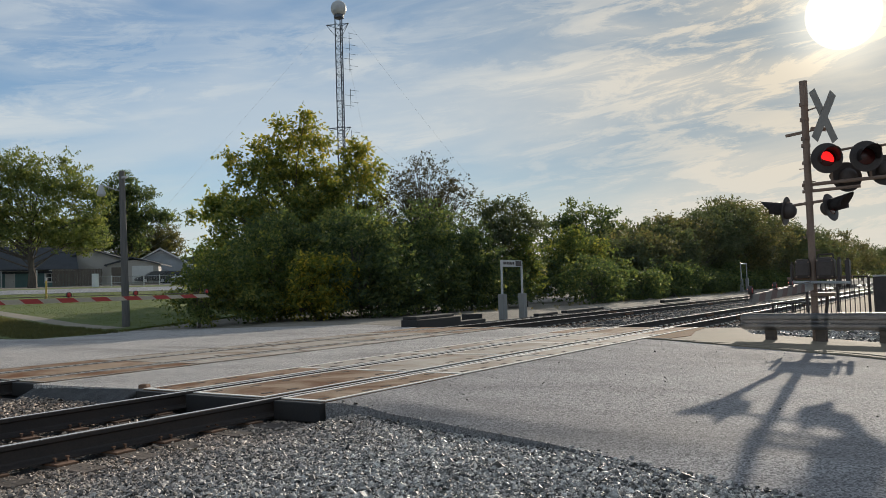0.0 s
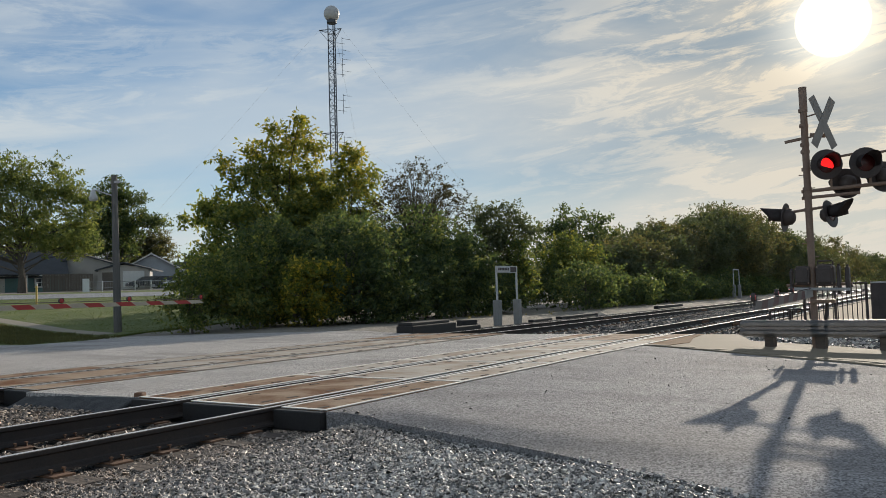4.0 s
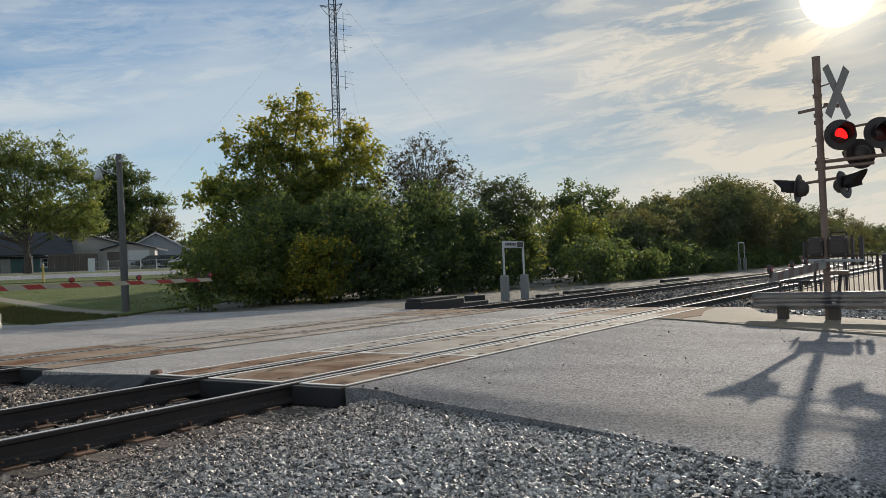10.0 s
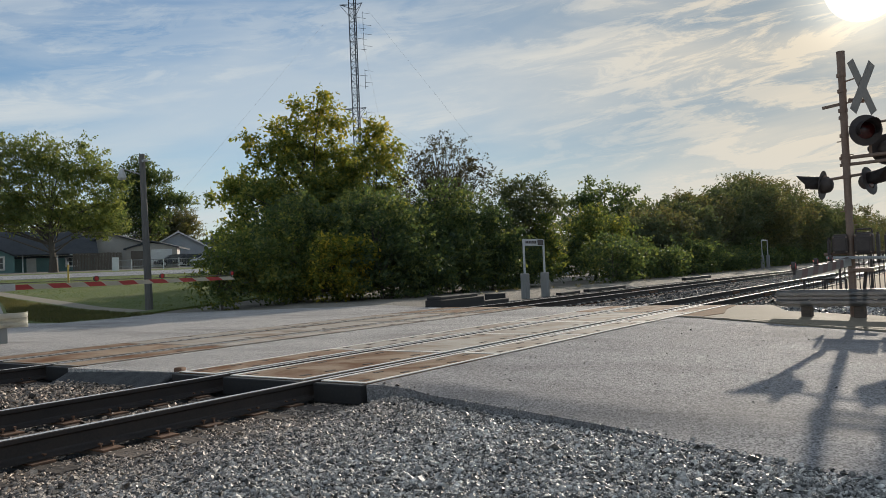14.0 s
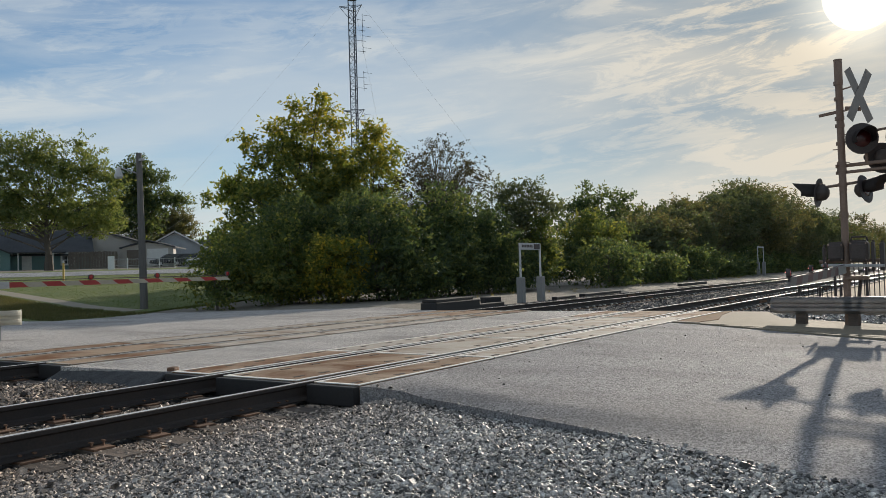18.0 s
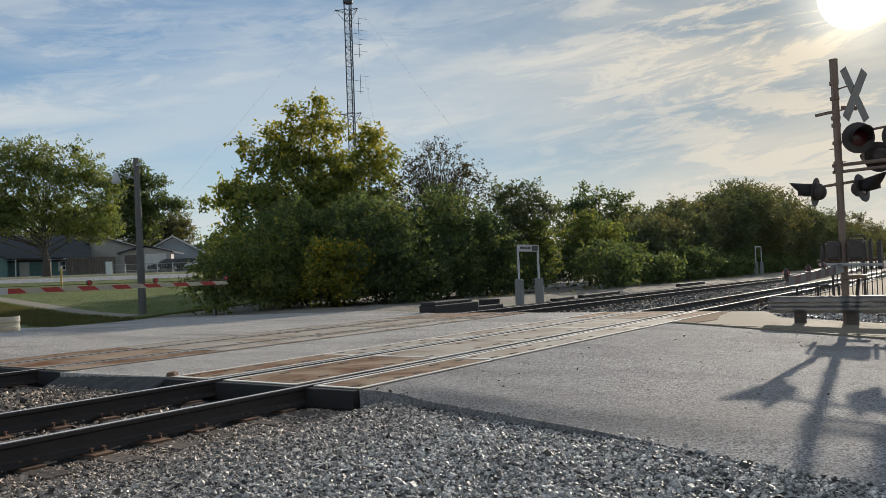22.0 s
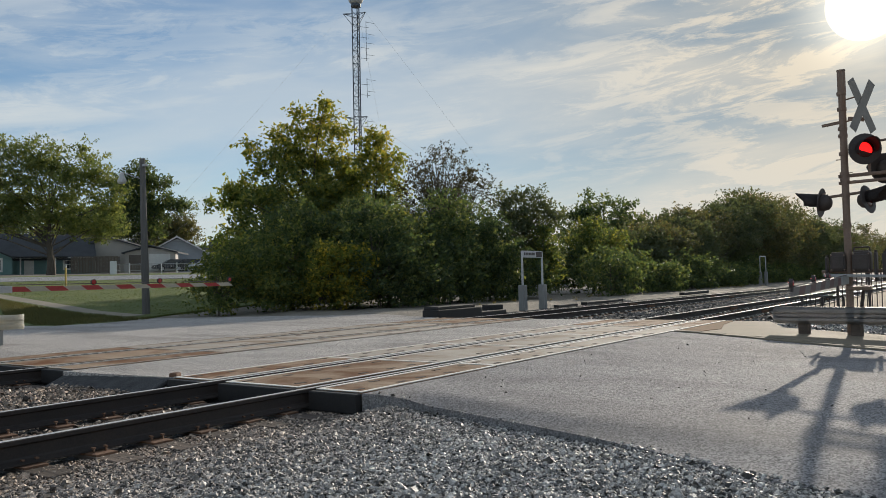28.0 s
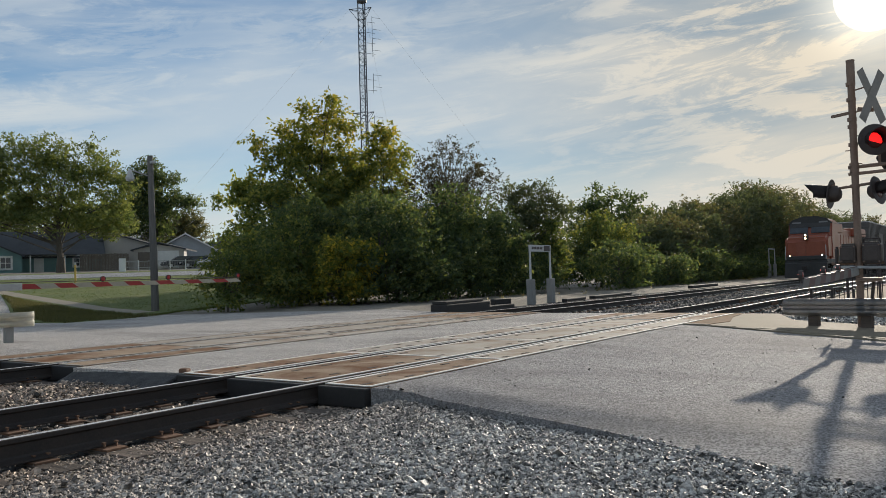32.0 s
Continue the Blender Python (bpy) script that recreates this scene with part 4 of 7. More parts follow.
    T("shrub", (37.0, 19.4), [(0, 0, 2.6, 2.3, 2.3, 2.4), (1.5, -1.2, 3.2, 1.8, 1.8, 1.8)], DARK_TREES, "dark green shrub below taller trees",
      tips=130, per=90, clump=0.8, size=0.19, r0=0.08, seed=28, category="shrub", group="roadside shrubs", skirt=True)
    T("young_tree", (41.9, 17.1), [(0, 0, 5.4, 1.5, 1.5, 1.5), (0.9, -0.9, 4.4, 1.4, 1.4, 1.5), (-0.6, 0.6, 3.6, 1.9, 1.9, 2.0), (0.4, -0.4, 2.2, 2.0, 2.0, 2.0)], HAZE_LEAF,
      "young tree with dull green and brown leaves", tips=210, per=99, clump=0.5, size=0.17, r0=0.09, seed=29, skirt=True, boughs=90)
    T("young_tree", (41.3, 15.2), [(0, 0, 3.0, 0.6, 0.6, 1.2), (0.1, 0, 1.6, 0.75, 0.75, 1.1)], MID_LEAF,
      "slender young tree with yellowing leaves", tips=60, per=66, clump=0.4, size=0.18, r0=0.05, seed=129, skirt=True)
    T("shrub", (36.4, 16.0), [(0, 0, 1.3, 2.0, 1.6, 1.5), (2.6, -0.2, 1.2, 1.8, 1.5, 1.4)], DARK_TREES, "dark green shrub below taller trees",
      tips=120, per=90, clump=0.7, size=0.18, r0=0.06, seed=30, category="shrub", group="roadside shrubs", skirt=True)


trees()


# ---------------------------------------------------------------- crossing signals
GALV = surf("galvanised_steel", (0.30, 0.30, 0.30), (0.46, 0.46, 0.45), 30, 3, 0.5, metal=0.6, bump=0.1, depth=0.002, vary=0.06)
# far guard rail: low sunlight on the beam painted in as a cream tone
SUNLIT_STEEL = surf("sunlit_cream_steel", (0.56, 0.53, 0.44), (0.70, 0.67, 0.58), 30, 3, 0.6, bump=0.1, depth=0.002)
# near guard rail: darker steel holds the shade of its backlit face
SHADED_STEEL = surf("shaded_backlit_steel", (0.19, 0.19, 0.195), (0.28, 0.28, 0.285), 30, 3, 0.45, metal=0.6, bump=0.1, depth=0.002)
# weathered mast paint with the brown-red tint of lens glare mixed in
POLE_PAINT = surf("weathered_flare_tinted_paint", (0.19, 0.125, 0.092), (0.29, 0.205, 0.155), 30, 3, 0.65, metal=0.1, bump=0.2, depth=0.002)
# black paint lifted towards brown, a reddish flare cast kept in its colour
BLACK_PAINT = surf("flare_tinted_black_paint", (0.034, 0.026, 0.024), (0.075, 0.058, 0.053), 40, 4, 0.6, bump=0.1, depth=0.002)
GREY_HOUSING = surf("grey_cast_housing", (0.052, 0.04, 0.035), (0.095, 0.075, 0.066), 40, 4, 0.6, metal=0.2, bump=0.1, depth=0.002)
RED_LENS = surf("red_lens", (0.05, 0.005, 0.005), (0.085, 0.008, 0.007), 40, 6, 0.25, bump=0.3, depth=0.003)
LIT_RED = glow_mat("lit_red_lens", (1.0, 0.012, 0.012), 1.5)
GATE_RED = surf("bright_red_lens", (0.30, 0.02, 0.02), (0.42, 0.035, 0.03), 40, 6, 0.3, bump=0.2, depth=0.003)
LIT_PALE = glow_mat("lit_gate_lamp", (1.0, 0.25, 0.2), 1.5)
SIGN_BACK = surf("bare_aluminium_back", (0.20, 0.175, 0.15), (0.28, 0.25, 0.22), 20, 2, 0.5, metal=0.2, bump=0.1, depth=0.002)
# near gate arm tapes: shade on the side away from the sun coloured in
SHADED_RED = surf("shaded_red_tape", (0.11, 0.055, 0.048), (0.16, 0.08, 0.07), 30, 3, 0.6, bump=0.1, depth=0.001)
SHADED_WHITE = surf("shaded_white_tape", (0.14, 0.125, 0.11), (0.20, 0.18, 0.165), 30, 3, 0.6, bump=0.1, depth=0.001)
SIGN_WHITE = surf("sign_white", (0.42, 0.42, 0.41), (0.56, 0.56, 0.55), 20, 2, 0.5, bump=0.1, depth=0.002)
RED_TAPE = surf("red_reflective_tape", (0.24, 0.016, 0.016), (0.33, 0.028, 0.024), 30, 3, 0.45, bump=0.1, depth=0.001)
# white tape toned down to tan, its backlit look set in the colour
BACKLIT_WHITE_TAPE = surf("backlit_white_tape", (0.29, 0.265, 0.20), (0.38, 0.35, 0.28), 30, 3, 0.45, bump=0.1, depth=0.001)
BULBS_A, BULBS_B = [], []


def lamp(parent, at, facing, bulbs=None, hood_tilt=0.0, name="flasher_lamp", size=1.0):
    """A flasher unit: round background, housing, red lens, visor, and the lit patch that comes and goes."""
    root = new(name)
    root.empty_display_size = 0.1
    root.parent = parent
    f = Vector(facing).normalized()
    z = Vector((0, 0, 1))
    x = f.cross(z).normalized()
    up = x.cross(f)
    # local z: the way it faces; local y: up
    m = Matrix((x, up, f)).transposed()
    if m.determinant() < 0:
        m = Matrix((-x, up, f)).transposed()
    root.matrix_basis = Matrix.Translation(at) @ m.to_4x4() @ Matrix.Scale(size, 4)
    disc = lathe(B(), [(0.15, 0.012), (0.19, 0.010), (0.265, 0.004), (0.272, -0.004), (0.268, -0.012), (0.19, -0.004), (0.147, -0.002), (0.147, 0.012)], 36)
    part("background", disc, BLACK_PAINT, root)
    house = lathe(B(), [(0.15, 0.0), (0.152, -0.06), (0.125, -0.14), (0.07, -0.18), (0.0, -0.19)], 24)
    box(house, (0, 0.13, -0.07), (0.06, 0.06, 0.07), None, 0.008)
    part("housing", house, GREY_HOUSING, root, smooth=True)
    lens = lathe(B(), [(0.0, 0.028), (0.06, 0.025), (0.11, 0.016), (0.148, 0.0)], 24)
    part("lens", lens, RED_LENS, root, "red glass lens", smooth=True)
    hood = B()
    n, rows = 16, []
    for d, r in ((0.0, 0.158), (0.15, 0.16), (0.30, 0.163), (0.46, 0.166)):
        ring = []
        for k in range(n + 1):
            a = radians(-28 + 236 * k / n)
            cut = d * (0.55 + 0.45 * max(0.0, math.sin(a)))
            ring.append(hood.verts.new((r * math.cos(a), r * math.sin(a) - hood_tilt * cut, 0.008 + cut)))
        rows.append(ring)
    for p, q in zip(rows, rows[1:]):
        for k in range(n):
            hood.faces.new((p[k], p[k + 1], q[k + 1], q[k]))
    bmesh.ops.solidify(hood, geom=hood.faces[:], thickness=0.006)
    part("visor", hood, BLACK_PAINT, root, smooth=True)
    if bulbs is not None:
        # bean-shaped glow of the reflector seen off its axis
        edge = [(0.104 * math.cos(a) * (1 + 0.18 * math.sin(a)), 0.08 * math.sin(a) - 0.032 * math.cos(a) - 0.027 * math.cos(2 * a)) for a in (2 * math.pi * k / 28 for k in range(28))]
        lit = prism(B(), edge, Matrix.Translation((0, 0.005, -0.004)), 0.009)
        b = part("lit_patch", lit, LIT_RED, root, "glowing red light")
        bulbs.append(b)
    return root


def signal_mast(m, arm_len, arm_dir, arm_drop, stripes, label, sides, tapes, half=0.07):
    """Mast with crossbuck, flasher pairs, gate mechanism and lowered gate arm. Local axes as the place's."""
    root = empty("crossing_signal", m, label=label, category="crossing signal", group="crossing signals")
    bm = rod(B(), (0, 0, -0.12), (0, -0.01, 4.45), 0.062, n=18)
    rod(bm, (0, -0.01, 4.38), (0, -0.01, 4.8), 0.07, n=18)
    rod(bm, (0, -0.01, 4.79), (0, -0.01, 4.81), 0.073, n=18)
    part("mast", bm, POLE_PAINT, root, smooth=False)
    bm = box(B(), (0, 0, -0.1), (0.36, 0.36, 0.3), None, 0.02)
    part("base", bm, CONCRETE, root)
    for z in (2.02, 2.56, 2.84, 2.94, 3.3, 3.62, 3.75, 4.1, 4.38):
        bm = lathe(B(), [(0.062, z - 0.03), (0.078, z - 0.03), (0.078, z + 0.03), (0.062, z + 0.03)], 18)
        box(bm, (0.085, 0, z), (0.03, 0.05, 0.05), None, 0.006)
        part("clamp_band", bm, POLE_PAINT, root)
    # steps on the mast
    for k, z in enumerate((1.7, 1.95, 2.95, 3.2, 3.45)):
        s = rod(B(), (0, 0, z), (0, 0.13 if k % 2 else -0.13, z), 0.009, n=6)
        part("step", s, POLE_PAINT, root)
    # crossbuck
    buck = new("crossbuck")
    buck.empty_display_size = 0.1
    buck.parent = root
    buck.matrix_basis = pose(-0.12, -0.34, 4.10, 90, 0, -30)
    for a, name in ((58, "blade"), (-58, "blade")):
        bl = box(B(), (0, 0, 0.004 if a > 0 else -0.004), (1.04, 0.18, 0.006), (0, 0, a), 0.002)
        part(name, bl, SIGN_BACK, buck)
    for z in (4.25, 3.86):
        part("bracket", rod(B(), (0, 0, z), (-0.1, -0.3, z + 0.04), 0.014, n=8), POLE_PAINT, root)
    br = B()
    box(br, (0.02, 0.17, 3.86), (0.06, 0.34, 0.05), (-6, 0, 0), 0.008)
    box(br, (0.02, -0.22, 3.9), (0.06, 0.26, 0.07), (10, 0, 0), 0.008)
    part("side_bracket", br, POLE_PAINT, root)
    # upper crossarm with its lamp pairs, towards the side road
    br = rod(B(), (0.02, 0.1, 2.9), (0.02, -1.5, 2.93), 0.034, n=12)
    rod(br, (0.02, 0.1, 2.78), (0.02, -0.85, 2.80), 0.03, n=12)
    for y in (-0.4, -1.02):
        rod(br, (0.02, y, 2.9), (0.0, y, 3.16), 0.024, n=10)
        box(br, (0.02, y - 0.04, 3.42), (0.09, 0.16, 0.10), None, 0.015)
        rod(br, (0.02, y, 3.46), (0.02, y - 0.45, 3.5), 0.022, n=8)
    part("crossarm", br, POLE_PAINT, root)
    bk = B()
    box(bk, (0.05, -0.24, 3.35), (0.05, 0.08, 0.34), None, 0.01)
    part("junction_box", bk, GREY_HOUSING, root)
    lamp(root, (-0.16, -0.36, 3.33), (-0.92, -0.38, -0.04), BULBS_A)
    lamp(root, (-0.16, -0.98, 3.29), (-0.92, -0.38, -0.04), BULBS_B)
    lamp(root, (0.2, -0.62, 3.0), (0.84, 0.54, -0.04))
    lamp(root, (0.2, -1.22, 3.06), (0.84, 0.54, -0.04))
    # lower crossarm, along the road
    br = rod(B(), (0.0, 0.42, 2.53), (0.0, -0.38, 2.60), 0.026, n=12)
    for y in (0.36, -0.28):
        rod(br, (0.0, y, 2.56), (0.0, y, 2.38), 0.02, n=8)
        lathe(br, [(0.04, 2.5 + 0.04), (0.05, 2.58), (0.04, 2.62)], 10, Matrix.Translation((0, y, 0)))
    part("lower_crossarm", br, POLE_PAINT, root)
    lamp(root, (0.0, 0.40, 2.45), (0.10, 0.99, 0.12), size=0.98)
    lamp(root, (0.0, -0.36, 2.46), (-0.30, -0.94, 0.20), size=0.94)
    # gate mechanism
    mech = new("gate_mechanism")
    mech.empty_display_size = 0.1
    mech.parent = root
    mech.location = (-0.02, -0.02, 0)
    for name, y, w, h in (("housing", -0.20, 0.30, 0.36), ("motor_case", 0.17, 0.26, 0.32)):
        bm = box(B(), (0.05, y, 1.36), (0.34, w, h), None, 0.045)
        box(bm, (-0.125, y, 1.36), (0.03, w * 0.74, h * 0.72), None, 0.012)
        box(bm, (0.05, y, 1.36 + h / 2), (0.26, w * 0.8, 0.05), None, 0.015)
        case = part(name, bm, GREY_HOUSING, mech)
        for dy in (-0.4, 0.4):
            for dz in (-0.4, 0.4):
                part("bolt", rod(B(), (-0.14, y + dy * w, 1.36 + dz * h), (-0.115, y + dy * w, 1.36 + dz * h), 0.014, n=8), POLE_PAINT, case)
    part("pivot_shaft", rod(B(), (0.05, -0.62, 1.2), (0.05, 0.46, 1.2), 0.03, n=10), POLE_PAINT, mech)
    part("lower_bracket", box(B(), (0.02, -0.14, 0.90), (0.22, 0.4, 0.07), None, 0.015), POLE_PAINT, mech)
    for y, w, h in ((-0.42, 0.05, 0.50), (-0.56, 0.07, 0.48), (0.36, 0.04, 0.44)):
        bm = box(B(), (0.0, y, 1.02 + h / 2), (0.22, w, h), None, 0.015)
        rod(bm, (0.02, y, 1.0 + h), (0.02, y, 1.06 + h), 0.024, n=10)
        part("counterweight", bm, BLACK_PAINT, mech)
    bm = box(B(), (-0.14, -0.1, 1.12), (0.10, 1.0, 0.05), (2, 0, 0), 0.01)
    part("support_bar", bm, GALV, mech)
    bm = B()
    for s in (-1, 1):
        rod(bm, (0.05, -0.2 + 0.13 * s, 1.54), (0.05, -0.2 + 0.12 * s, 1.62), 0.014, n=8)
    rod(bm, (0.05, -0.32, 1.62), (0.05, -0.08, 1.62), 0.014, n=8)
    part("guard_loop", bm, BLACK_PAINT, mech)
    # conduit
    bm = rod(B(), (0.1, -0.1, 0.0), (0.12, -0.22, 0.95), 0.03, n=8)
    part("conduit", bm, BLACK_PAINT, root)
    # gate arm
    arm = new("gate_arm")
    arm.empty_display_size = 0.1
    arm.parent = root
    drop = math.degrees(math.atan2(arm_drop, arm_len))
    arm.matrix_basis = pose(-0.1, arm_dir[1], arm_dir[2]) @ pose(0, 0, 0, 0, drop, arm_dir[0])
    bm = box(B(), (0.35, 0, 0), (0.9, 0.06, 0.14), None, 0.01)
    part("arm_stub", bm, GALV, arm)
    L = arm_len / stripes
    for k in range(stripes):
        a = k * L
        h0 = half - 0.012 * k / stripes
        bm = B()
        lean = 0.14
        prism(bm, [(a, -h0), (a + L, -h0), (a + L - lean, h0), (a - lean, h0)], Matrix.Translation((0, 0.018, 0)) @ pose(0, 0, 0, 90), 0.036)
        part("red_stripe" if k % 2 == 0 else "white_stripe", bm, tapes[k % 2], arm)
    for k, u in enumerate((0.985, 0.66, 0.40)):
        la = new("gate_lamp")
        la.empty_display_size = 0.05
        la.parent = arm
        la.matrix_basis = pose(arm_len * u, 0, 0.115) @ Matrix.Scale(0.82, 4)
        bm = lathe(B(), [(0.0, 0.035), (0.04, 0.028), (0.062, 0.0), (0.062, -0.02), (0.0, -0.02)], 14, Matrix.Rotation(radians(-90), 4, "X"))
        lathe(bm, [(0.0, 0.035), (0.04, 0.028), (0.062, 0.0)], 14, Matrix.Rotation(radians(90), 4, "X"))
        part("lens", bm, GATE_RED, la, "red lens", smooth=True)
        bm = lathe(B(), [(0.07, -0.03), (0.072, 0.03), (0.066, 0.03), (0.066, -0.03), (0.07, -0.03)], 18, Matrix.Rotation(radians(90), 4, "X"))
        rod(bm, (0, 0, -0.13), (0, 0, -0.06), 0.02, n=8)
        part("housing", bm, BLACK_PAINT, la)
        bm = ball(B(), (0, sides * 0.038, 0.012), 0.024, (1.2, 0.5, 0.7), 1)
        part("lit_patch", bm, LIT_PALE, la, "pale glowing light")
    bm = rod(B(), (0.2, 0.03, 0.09), (arm_len * 0.985, 0.03, 0.075), 0.008, n=6)
    part("cable", bm, BLACK_PAINT, arm)
    return root


signal_mast(pose(16.15, -3.93, -0.12) @ Matrix.Scale(1.03, 4), 4.8, (180, 0.02, 1.05), 0.1, 12, "grey flashing-light crossing signal with crossbuck and lowered gate", -1, (SHADED_RED, SHADED_WHITE))
signal_mast(pose(7.15, 9.95, -0.05, 0, 0, 180), 6.35, (180, 0.12, 1.18), -0.02, 16, "crossing signal with lowered red and white gate arm", 1, (RED_TAPE, BACKLIT_WHITE_TAPE), 0.054)


# ---------------------------------------------------------------- guard rails, kerb, footway
POST_GREY = surf("grey_weathered_post", (0.20, 0.20, 0.19), (0.31, 0.305, 0.29), 20, 2, 0.9, bump=0.4, depth=0.006, stretch=(1, 1, 0.15))


def beam_profile():
    return [(0.0, -0.155), (0.015, -0.155), (0.075, -0.10), (0.075, -0.055), (0.01, -0.02), (0.01, 0.02), (0.075, 0.055), (0.075, 0.10), (0.03, 0.15), (-0.005, 0.158), (-0.03, 0.15)]


def guard_rail(a, b, top, posts, label, base_z, steel, side=1, taper=0.45, post_top=0.02):
    """A steel W-beam from a to b on timber posts; its face to the road."""
    a, b = Vector((*a, 0)), Vector((*b, 0))
    way = (b - a).normalized()
    face = Vector((way.y, -way.x, 0)) * side
    root = empty("guard_rail", Matrix.Translation((a.x, a.y, base_z)), label=label, category="guard rail", group="guard rails")
    bm = B()
    n = 14
    rows = []
    length = (b - a).length
    for k in range(n + 1):
        u = length * k / n
        prof = beam_profile()
        c = way * u + Vector((0, 0, top - 0.155))
        rows.append([bm.verts.new(c + face * d + Vector((0, 0, z))) for d, z in prof])
    for p, q in zip(rows, rows[1:]):
        for k in range(len(p) - 1):
            bm.faces.new((p[k], p[k + 1], q[k + 1], q[k]))
    bmesh.ops.solidify(bm, geom=bm.faces[:], thickness=0.006)
    part("beam", bm, steel, root, "W-shaped steel beam")
    # rounded end piece
    bm = B()
    rows = []
    for k in range(7):
        t = radians(15 * k)
        c = -way * (0.22 * math.sin(t)) + face * (-0.16 * (1 - math.cos(t))) + Vector((0, 0, top - 0.155))
        rows.append([bm.verts.new(c + face * (d * (1 - k / 8)) + Vector((0, 0, z * (1 - taper * (1 - math.cos(t)))))) for d, z in beam_profile()])
    for p, q in zip(rows, rows[1:]):
        for k in range(len(p) - 1):
            bm.faces.new((p[k], p[k + 1], q[k + 1], q[k]))
    bmesh.ops.solidify(bm, geom=bm.faces[:], thickness=0.006)
    part("end_piece", bm, steel, root)
    for u in posts:
        c = way * u - face * 0.11
        bm = box(B(), (c.x, c.y, (top - post_top) / 2 - 0.1), (0.17, 0.2, top - post_top + 0.2), (0, 0, math.degrees(math.atan2(way.y, way.x))), 0.012)
        part("post", bm, TIE_WOOD if label.startswith("dark") else POST_GREY, root, "weathered timber post")
    return root


guard_rail((15.98, -2.8), (15.25, -9.6), 0.575, (0.35, 1.25, 2.3, 3.9, 5.4), "dark steel guard rail on timber posts beside the road", -0.1, SHADED_STEEL, post_top=0.2)
guard_rail((8.9, 11.37), (2.6, 13.0), 0.68, (0.30, 2.3, 4.2), "pale steel guard rail end beside the far road", -0.1, SUNLIT_STEEL, -1, -0.12)


def smooth_line(pts, step_len):
    """Points along a smooth curve through pts."""
    out = []
    p = [Vector(q) for q in pts]
    p = [p[0] * 2 - p[1]] + p + [p[-1] * 2 - p[-2]]
    for k in range(1, len(p) - 2):
        n = max(1, round((p[k + 1] - p[k]).length / step_len))
        for j in range(n):
            t = j / n
            a, b, c, d = p[k - 1], p[k], p[k + 1], p[k + 2]
            out.append(0.5 * ((2 * b) + (c - a) * t + (2 * a - 5 * b + 4 * c - d) * t * t + (3 * b - a - 3 * c + d) * t ** 3))
    return out + [p[-2]]


KERB = [(15.75, -0.8), (15.55, -1.35), (15.22, -1.9), (14.62, -2.95), (14.02, -3.9), (13.55, -4.8), (12.4, -6.2), (10.9, -8.0), (6.5, -14)]


def kerb():
    line = smooth_line(KERB, 0.5)
    root = empty("kerb", label="low pale concrete kerb along the road", category="kerb", kind="structure")
    for a, b in zip(line, line[1:]):
        mid, way = (a + b) / 2, b - a
        z = road_z(mid.x, mid.y)
        bm = box(B(), (mid.x + 0.06, mid.y, z - 0.055), (way.length - 0.006, 0.15, 0.17), (0, 0, math.degrees(math.atan2(way.y, way.x))), 0.015)
        part("kerb_stone", bm, PALE_CONCRETE, root)
    inner = [(q.x + 0.15, q.y) for q in line]
    slab = inner + [(9.5, -14), (13.0, -8.8), (14.4, -6.9), (15.6, -5.4), (16.6, -4.2), (17.1, -3.2), (17.5, -2.5), (18.5, -2.15), (19.7, -1.75), (19.7, -0.78)]
    fill("footway", slab, lambda x, y: -0.012 - 0.045 * float(step(-2.0, -5.0, y)) - 0.02 * max(0.0, -5.0 - y), PALE_CONCRETE, "pale concrete footway slab beside the crossing", "footway")
    apron = [(18.5, -2.2), (17.55, -2.55), (17.15, -3.2), (16.65, -4.2), (15.65, -5.4), (14.45, -6.9), (13.05, -8.8), (22.5, -9), (25.4, -1.4), (19.8, -1.7)]
    fill("gravel_verge", apron, lambda x, y: -0.10, GAP_SHADE_BED, "stone verge behind the footway, near black for the shade between stones", "verge")
    stain = [(15.86, -0.78), (19.65, -0.78), (19.65, -0.95), (18.2, -1.1), (16.7, -1.45), (15.76, -1.25)]
    fill("rusty_strip", stain, lambda x, y: -0.004, RUST_STRIP, "rust-brown tactile strip on the footway", "paving strip", thick=0.05)


RUST_STRIP = surf("rust_brown_paving", (0.13, 0.07, 0.032), (0.21, 0.12, 0.062), 40, 2, 0.9, bump=0.3, depth=0.006, spec=0.08)
kerb()


def verge_stones(rng, n):
    x, y = rng.uniform(15.5, 19.5, n), rng.uniform(-6.5, -1.9, n)
    keep = x > np.interp(y, [-6.9, -5.4, -4.2, -3.1, -2.2, -1.8], [14.5, 15.7, 16.7, 17.25, 18.6, 19.5])
    x, y = x[keep], y[keep]
    return x, y, 0 * x - 0.10


stones("verge_stones", 5000, verge_stones, 0.06, 14, "loose stones behind the guard rail")


# ---------------------------------------------------------------- grass, street and yards beyond
EYE0 = Vector((-0.13, -6.1))


def spot(bearing, d):
    """A place by its bearing from the track's direction, in degrees, and its distance from the crossing's near corner."""
    a = radians(bearing)
    return EYE0.x + d * math.cos(a), EYE0.y + d * math.sin(a)


TAN_PATH = surf("tan_concrete_path", (0.23, 0.20, 0.15), (0.32, 0.28, 0.215), 30, 1, 0.9, bump=0.3, depth=0.01)


